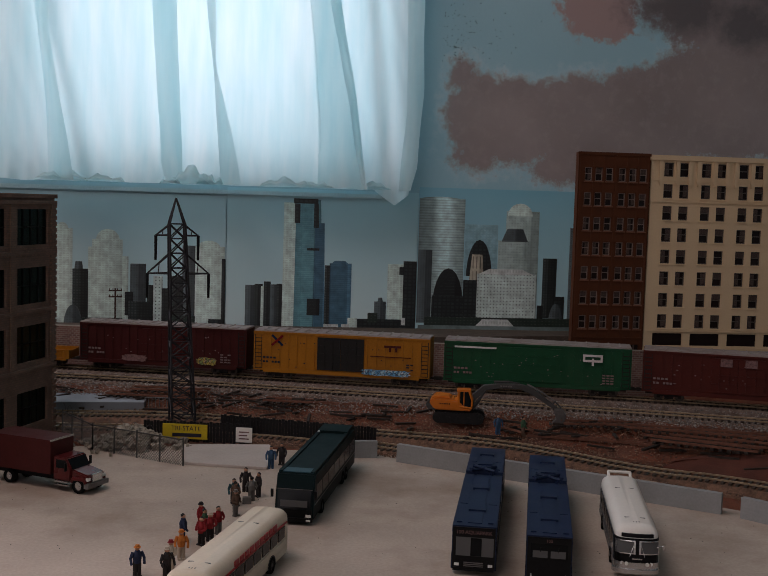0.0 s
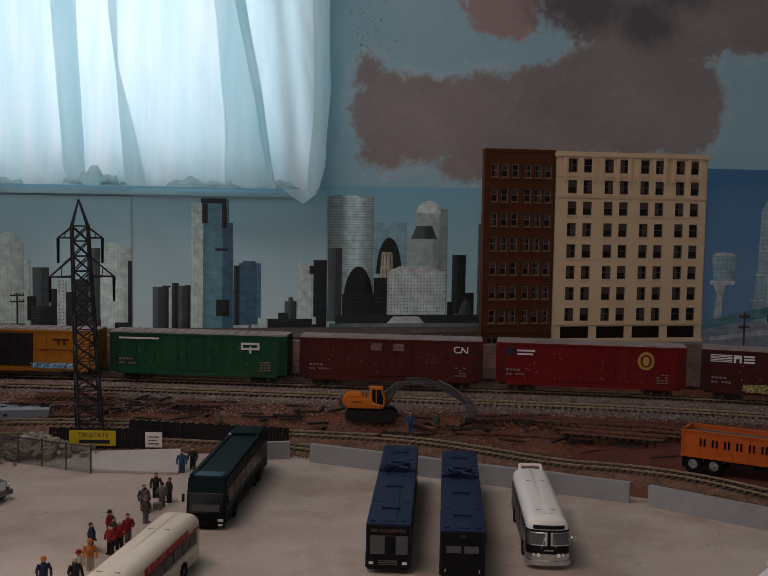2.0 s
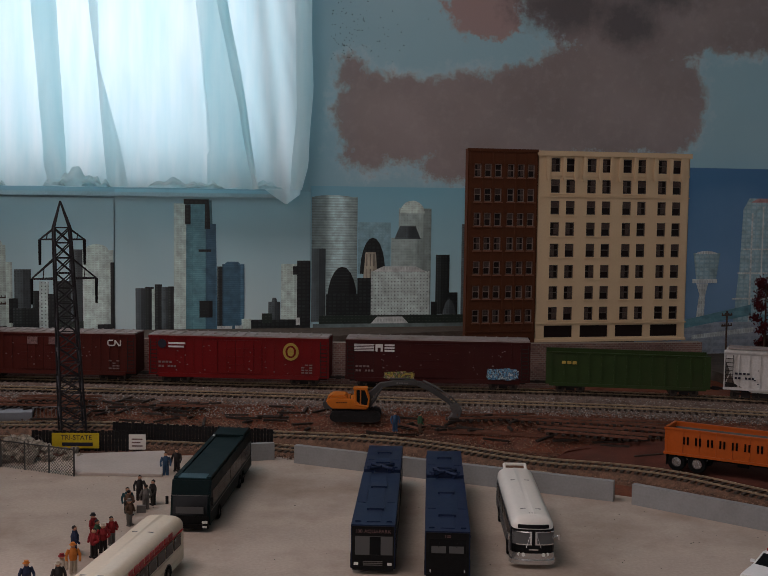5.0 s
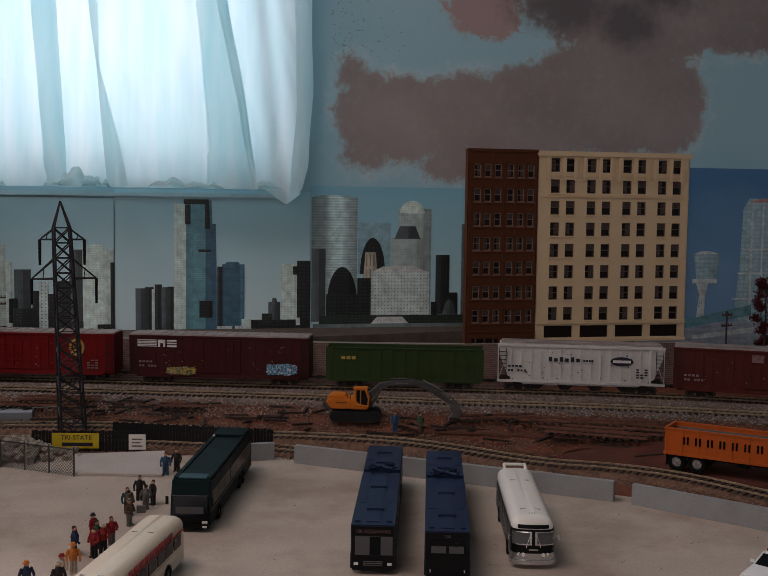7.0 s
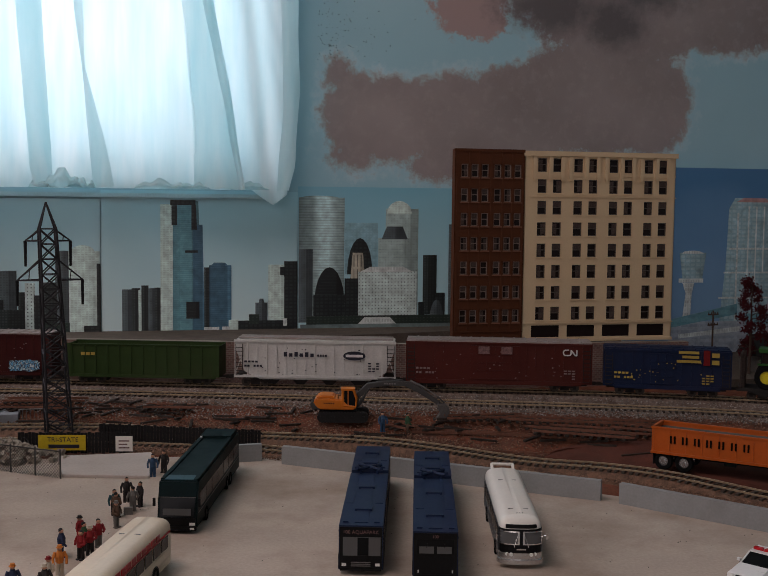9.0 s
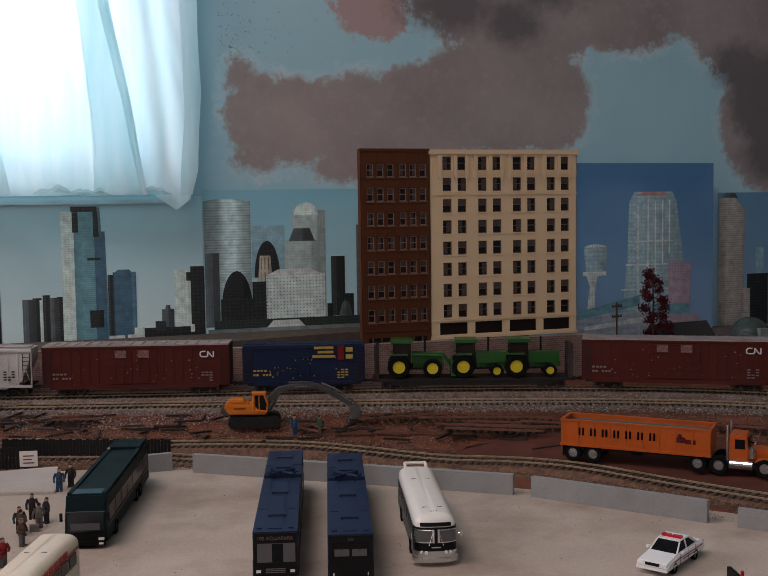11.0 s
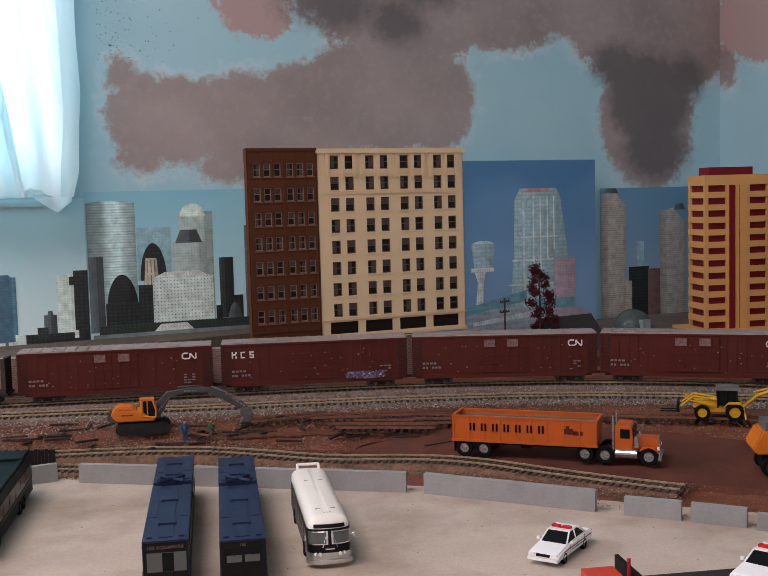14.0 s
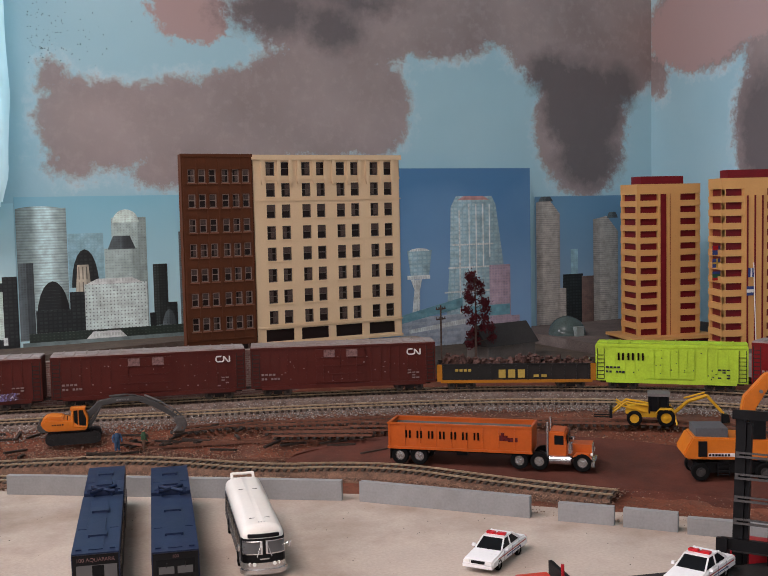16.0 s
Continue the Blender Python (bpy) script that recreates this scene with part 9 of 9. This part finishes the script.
BARK = mat("bark", (0.07, 0.045, 0.035), 0.9, var=0.3, scale=200)


def red_tree(m, h):
    t = thing("red_tree", m, "slender model tree with dark red foliage", "tree")
    rng = random.Random(4)
    bm = bmesh.new()
    rod(bm, (0, 0, 0), (0.001, 0, h * 0.5), 0.0020, 8, 0.0013)
    rod(bm, (0.001, 0, h * 0.5), (0, 0, h * 0.97), 0.0013, 8, 0.0004)
    limbs = []
    for i in range(22):
        z = h * (0.16 + 0.78 * i / 22)
        a = rng.uniform(0, 6.28)
        r = 0.021 * (1.05 - (z / h) ** 1.4) * rng.uniform(0.55, 1.1) + 0.003
        tip = (r * math.cos(a), r * math.sin(a), z + rng.uniform(0.002, 0.008))
        rod(bm, (0.0005, 0, z), tip, 0.0006, 5, 0.0003)
        limbs.append(tip)
    part("trunk", bm, BARK, t)
    verts, faces = [], []
    for tip in limbs:
        for _ in range(150):
            c = Vector(tip) + Vector((rng.gauss(0, 0.0032), rng.gauss(0, 0.0032), rng.gauss(0, 0.0030)))
            q = Euler((rng.uniform(0, 6), rng.uniform(0, 6), rng.uniform(0, 6)))
            s = rng.uniform(0.0011, 0.0022)
            b = len(verts)
            for u, v in ((-s, 0), (0, -s * 0.6), (s, 0), (0, s * 0.6)):
                w = Vector((u, v, 0))
                w.rotate(q)
                verts.append(c + w)
            faces.append((b, b + 1, b + 2, b + 3))
    me = bpy.data.meshes.new("crown")
    me.from_pydata(verts, [], faces)
    me.materials.append(LEAF)
    o = new("crown", me)
    o.parent = t


red_tree(pose(0.745, 1.205, 0.035), 0.130)


def utility_pole(x, y, z, h):
    t = thing("utility_pole", pose(x, y, z, 0, 0, 15), "small dark wooden utility pole with crossarms", "utility pole", "utility poles")
    part("post", rods(((0, 0, 0), (0, 0, h), 0.0011), sides=8), BARK, t)
    for q in (0.94, 0.78):
        part("crossarm", boxes((-0.0085, 0.0085, -0.0006, 0.0006, h * q - 0.0009, h * q + 0.0009), *[(u - 0.0005, u + 0.0005, -0.0005, 0.0005, h * q + 0.0009, h * q + 0.0028) for u in (-0.0075, -0.003, 0.003, 0.0075)]), BARK, t)


utility_pole(0.694, 1.208, 0.035, 0.083)
utility_pole(-0.203, 1.388, 0.0775, 0.050)

sh = thing("shed", pose(0.765, 1.205, 0.035, 0, 0, 8), "small grey shed with a dark pitched roof", "shed")
part("wall", boxes((0, 0.085, 0, 0.045, 0, 0.024)), mat("shed_wall", (0.12, 0.105, 0.095), 0.8, var=0.2), sh)
part("roof", prism([(-0.004, 0.0225), (0.0495, 0.0225), (0.0225, 0.050)], -0.004, 0.089), mat("shed_roof", (0.035, 0.033, 0.032), 0.8, var=0.2), sh)
dm = thing("dome", pose(0.965, 1.30, 0.0510), "small grey-green glass dome on the plaza", "dome")
bm = bmesh.new()
bmesh.ops.create_uvsphere(bm, u_segments=24, v_segments=12, radius=0.028)
bmesh.ops.bisect_plane(bm, geom=bm.verts[:] + bm.edges[:] + bm.faces[:], plane_co=(0, 0, 0), plane_no=(0, 0, 1), clear_inner=True)
part("shell", bm, mat("dome_glass", (0.06, 0.085, 0.08), 0.2, var=0.3), dm, smooth=True)
part("porch", soften(boxes((-0.007, 0.007, -0.033, -0.024, 0, 0.014)), 0.003), mat("dome_porch", (0.22, 0.27, 0.26), 0.3), dm)
rb = thing("brick_block", pose(1.070, 1.225, 0.051, 0, 0, -12), "dark red brick block between the tan towers", "building")
part("wall", facade(0, 0.075, 0, 0.205, [(0.006 + 0.02 * i, 0.016 + 0.02 * i, 0.03 + 0.034 * j, 0.052 + 0.034 * j) for i in range(3) for j in range(5)], 0.002), mat("oxblood_brick", (0.085, 0.018, 0.016), 0.7, var=0.2), rb)
part("core", boxes((0.0005, 0.0745, 0.003, 0.05, 0, 0.2045)), mat("oxblood_core", (0.05, 0.014, 0.013), 0.7), rb)
for i in range(3):
    for j in range(5):
        part("window", boxes((0.006 + 0.02 * i, 0.016 + 0.02 * i, 0.0012, 0.0018, 0.03 + 0.034 * j, 0.052 + 0.034 * j)), CURTAIN_GREY if (i + j) % 3 == 0 else WINDOW, rb)
part("shop_front", boxes((0.004, 0.072, -0.002, -0.0003, 0.0, 0.022)), mat("shop_pale", (0.3, 0.26, 0.22), 0.7), rb)


def flag_pole(x, y, z, h, flags):
    t = thing("flag_pole", pose(x, y, z, 0, 0, -14), "white flag pole hung with small paper flags", "flag pole", "flag poles")
    part("pole", rods(((0, 0, 0), (-0.004, 0, h), 0.0007), sides=8), WHITE, t)
    for zz, w, base, extra in flags:
        f = part("flag", boxes((-0.004 - w, -0.004, -0.0003, 0.0003, zz, zz + 0.012)), base, t)
        for a, b, c, d, mm in extra:
            part("flag_stripe", boxes((-0.004 - w + a * w, -0.004 - w + b * w, -0.0006, -0.0003, zz + c * 0.012, zz + d * 0.012)), mm, f)


FB = mat("flag_blue", (0.03, 0.05, 0.17), 0.7)
FG = mat("flag_green", (0.02, 0.09, 0.05), 0.7)
flag_pole(1.046, 1.055, 0.0505, 0.140, [(0.125, 0.018, FB, [(0.0, 0.45, 0.5, 1.0, COACH_RED)]), (0.108, 0.018, FB, [(0.0, 1.0, 0.4, 0.6, YELLOW_MARK), (0.3, 0.42, 0.0, 1.0, YELLOW_MARK)]), (0.091, 0.018, FG, [(0.0, 1.0, 0.7, 1.0, FB), (0.0, 1.0, 0.0, 0.3, COACH_RED), (0.75, 1.0, 0.3, 0.7, DARK_MARK)])])
flag_pole(1.062, 1.020, 0.0505, 0.115, [(0.072, 0.010, FB, [(0.0, 1.0, 0.33, 0.67, LETTER)]), (0.096, 0.008, FB, [(0.4, 0.7, 0, 1, LETTER)])])
structure("ledge_front", boxes((0.985, 1.24, 0.90, 0.9999, 0.03, 0.0505)), mat("plaza_edge", (0.22, 0.19, 0.17), 0.8, var=0.2), "grey plaza edge in front of the towers", "plaza")

# ---- lifted track panels, loose ties and spoil in the yard ----


def track_panel(x, y, turn, L, tilt=0.0, dz=0.0):
    t = thing("track_panel", pose(x, y, land(x, y) + 0.001 + dz, 0, tilt, turn), "rusty lifted track panel lying in the dirt", "track panel", "lifted track panels")
    for g in (-0.00825, 0.00825):
        part("rail", boxes((-L / 2, L / 2, g - 0.0007, g + 0.0007, 0.0018, 0.0040)), OLD_RAIL, t)
    tie = part("tie", boxes((-0.0015, 0.0015, -0.0150, 0.0150, 0, 0.0018)), TIE, t)
    n = int(L / 0.0078)
    tie.location.x = -L / 2 + 0.004
    for i in range(1, n):
        again(tie, t, pose(-L / 2 + 0.004 + i * 0.0078, 0, 0))
    return t


for a in [(0.345, 1.055, -4, 0.085), (0.432, 0.985, -28, 0.13, 0, 0.001), (0.438, 1.012, -20, 0.16, 0, 0.0), (0.420, 0.970, -30, 0.10, 0, 0.004), (0.525, 0.945, -34, 0.16), (0.255, 1.055, -60, 0.03), (-0.135, 1.205, -14, 0.10, 0, 0.001), (-0.115, 1.222, -10, 0.09), (0.64, 0.885, -38, 0.16), (0.77, 0.775, -46, 0.20), (0.02, 1.176, -14, 0.055)]:
    track_panel(*a)

for i, (x, y, turn, L) in enumerate([(0.355, 1.012, -22, 0.17), (0.36, 1.006, -24, 0.15), (0.30, 1.030, -18, 0.08), (0.52, 0.965, -30, 0.12), (0.335, 0.972, -26, 0.09), (0.06, 1.170, -12, 0.07), (-0.02, 1.19, -14, 0.08), (0.41, 0.91, -34, 0.07)]):
    o = part("loose_rail", boxes((-L / 2, L / 2, -0.0007, 0.0007, 0, 0.0022)), OLD_RAIL)
    o.matrix_basis = pose(x, y, land(x, y) - 0.0005, 0, 0, turn)
    tagged(o, "rusty loose rail lying on the red dirt", "rail", "loose rails")
rng = random.Random(33)
tie_mesh = None
for i in range(105):
    x = rng.uniform(-0.3, 0.46)
    u = rng.uniform(0.45, 0.68)
    y = barrier_y(x) + (main_y(x) - barrier_y(x)) * u
    if math.hypot(x - 0.197, y - 1.092) < 0.035:
        continue
    if tie_mesh is None:
        o = part("loose_tie", boxes((-0.014, 0.014, -0.0014, 0.0014, 0, 0.0020)), TIE)
        tie_mesh = o.data
    else:
        o = new("loose_tie", tie_mesh)
    o.matrix_basis = pose(x, y, land(x, y) - 0.0002 + rng.random() * 0.0015, rng.uniform(-6, 6), rng.uniform(-8, 8), rng.choice((-15, -20, 60, 10)) + rng.uniform(-25, 25))
    tagged(o, "old dark wooden tie lying loose in the dirt", "railway tie", "loose ties")

# red haul road where the trucks stand
bm = bmesh.new()
pts = rounded([(0.37, 0.945), (0.42, 0.900), (0.50, 0.80), (0.60, 0.685), (0.70, 0.575), (0.90, 0.40), (1.0, 0.3)], 2)
prev = None
for i, (x, y) in enumerate(pts):
    w = 0.01 + 0.12 * min(1, i / 10)
    ring = []
    for q in np.linspace(0, 1, 14):
        xx, yy = x + q * w * 0.75, y + q * w * 0.75
        wob = 0.006 * noise.noise((i * 0.9, q * 3, 1))
        ring.append(bm.verts.new((xx + wob, yy + wob, land(xx, yy) + 0.0012 - (0.005 if q in (0.0, 1.0) else 0) + 0.0006 * noise.noise((xx * 60, yy * 60, 7)))))
    if prev:
        for a in range(13):
            bm.faces.new((prev[a], ring[a], ring[a + 1], prev[a + 1]))
    prev = ring
bmesh.ops.recalc_face_normals(bm, faces=bm.faces[:])
structure("road", bm, RED_ROAD, "reddish dirt haul road in the yard", "road")

# ---- loose stones ----


def stones(name, count, where, size, material, label, seed):
    rng = random.Random(seed)
    verts, faces = [], []
    for _ in range(count):
        x, y, z = where(rng)
        s = rng.uniform(*size)
        b = len(verts)
        j = lambda: rng.uniform(0.6, 1.2) * s
        verts += [(x + j(), y, z), (x - j(), y, z), (x, y + j(), z), (x, y - j(), z), (x + rng.uniform(-s, s) * 0.4, y, z + j() * 0.8), (x, y, z - s * 0.5)]
        faces += [(b + i, b + k, b + l) for i, k, l in ((0, 2, 4), (2, 1, 4), (1, 3, 4), (3, 0, 4), (2, 0, 5), (1, 2, 5), (3, 1, 5), (0, 3, 5))]
    me = bpy.data.meshes.new(name)
    me.from_pydata(verts, [], faces)
    me.materials.append(material)
    return tagged(new(name, me), label, "gravel", kind="stuff")


def island_mat(name, c0, c1):
    m, n, l = nodes_of(name)
    g, r = n.new("ShaderNodeNewGeometry"), n.new("ShaderNodeValToRGB")
    r.color_ramp.elements[0].color, r.color_ramp.elements[1].color = (*c0, 1), (*c1, 1)
    l.new(g.outputs["Random Per Island"], r.inputs[0])
    l.new(r.outputs[0], n["Principled BSDF"].inputs["Base Color"])
    n["Principled BSDF"].inputs["Roughness"].default_value = 0.9
    return m


GRAVEL_GREY = island_mat("gravel_grey", (0.07, 0.06, 0.055), (0.32, 0.28, 0.25))
GRAVEL_BROWN = island_mat("gravel_brown", (0.038, 0.019, 0.013), (0.27, 0.150, 0.095))


def beside(way, lo, hi, s_lo, s_hi, lift):
    def pick(rng):
        s = rng.uniform(s_lo, s_hi)
        p = way.at(s) + way.side(s) * rng.uniform(lo, hi)
        return p[0], p[1], max(land(*p) - 0.0015, 0) + lift(rng)
    return pick


S_A, S_B = 3.75, 5.55
stones("ballast_stones", 9000, beside(MAIN, -0.034, 0.03, S_A, S_B, lambda r: 0.0035 + r.random() * 0.0022), (0.0006, 0.0013), GRAVEL_GREY, "grey crushed stone ballast along the main line", 1)
stones("ballast_stones", 16000, beside(MAIN, -0.105, -0.03, S_A, S_B, lambda r: r.random() * 0.003), (0.0006, 0.0014), GRAVEL_GREY, "grey crushed stone ballast along the second track", 2)
near_a = 3.25
stones("dirt_stones", 16000, beside(NEAR, -0.034, 0.03, near_a, NEAR.length, lambda r: 0.0005 + r.random() * 0.0018), (0.0005, 0.0012), GRAVEL_BROWN, "brown cinders and stones along the siding", 3)
stones("dirt_stones", 14000, beside(LEAD, -0.030, 0.03, near_a, LEAD.length, lambda r: 0.0005 + r.random() * 0.0018), (0.0005, 0.0012), GRAVEL_BROWN, "brown cinders and stones along the second siding", 7)


def yard_spot(rng):
    x = rng.uniform(-0.35, 0.75)
    u = rng.uniform(0.28, 0.85)
    y = barrier_y(x) + (main_y(x) - barrier_y(x)) * u
    return x, y, land(x, y) - 0.001 + rng.random() * 0.001


stones("yard_stones", 24000, yard_spot, (0.0004, 0.0013), GRAVEL_BROWN, "brown stones and cinders strewn over the yard", 4)
stones("road_stones", 3500, lambda r: (lambda x, q: (x, barrier_y(x) + 0.02 + q * 0.16, land(x, barrier_y(x) + 0.02 + q * 0.16) + 0.0006))(r.uniform(0.40, 0.95), r.random()), (0.0003, 0.0008), GRAVEL_BROWN, "small brown stones on the haul road", 6)
stones("lot_specks", 260, lambda r: (r.uniform(-0.3, 0.6), r.uniform(0.55, 1.0), 0.0), (0.0003, 0.0007), CLOTH["dark"], "dark specks of dirt on the lot", 5)

# ceiling light that the room has
cl_ = thing("ceiling_light", pose(-0.55, 0.45, CEILING), "long white ceiling light fixture", "ceiling light")
part("frame", boxes((-0.64, 0.64, -0.17, -0.15, -0.055, 0), (-0.64, 0.64, 0.15, 0.17, -0.055, 0), (-0.64, -0.62, -0.15, 0.15, -0.055, 0), (0.62, 0.64, -0.15, 0.15, -0.055, 0)), WHITE, cl_)


# ---- what moves: the train rolls along the main line ----
RUN = [(-0.5, 4.724), (0.0, 4.6495), (1.5, 4.4265), (3.5, 4.1585), (7.0, 3.715), (9.0, 3.4235), (11.0, 3.1115), (12.5, 2.8575), (14.5, 2.512), (16.0, 2.2645), (16.5, 2.182)]


def run_at(t):
    """Where the fourth boxcar's leading end is along the line, smoothly from time to time."""
    T, S = [r[0] for r in RUN], [r[1] for r in RUN]
    i = min(max(int(np.searchsorted(T, t)) - 1, 1), len(T) - 3)
    slope = lambda k: (S[k + 1] - S[k - 1]) / (T[k + 1] - T[k - 1])
    h = T[i + 1] - T[i]
    u = (t - T[i]) / h
    return (2 * u**3 - 3 * u**2 + 1) * S[i] + (u**3 - 2 * u**2 + u) * h * slope(i) + (3 * u**2 - 2 * u**3) * S[i + 1] + (u**3 - u**2) * h * slope(i + 1)


def motions():
    for offset, length, car in TRAIN:
        load = car.name.startswith("farm_tractor")
        rows = []
        for t in np.arange(0.0, 16.01, 0.5):
            s = run_at(float(t)) + offset
            half = 0.09 if load else length / 2 - 0.028
            a, b = MAIN.at(s - half), MAIN.at(s + half)
            d = (b - a) / np.linalg.norm(b - a)
            c = (a + b) / 2 + (d * length if load else 0)
            rows.append((float(t), pose(c[0], c[1], 0.0475 if load else 0.034, 0, 0, math.degrees(math.atan2(d[1], d[0])))))
        walk(car, rows)


motions()
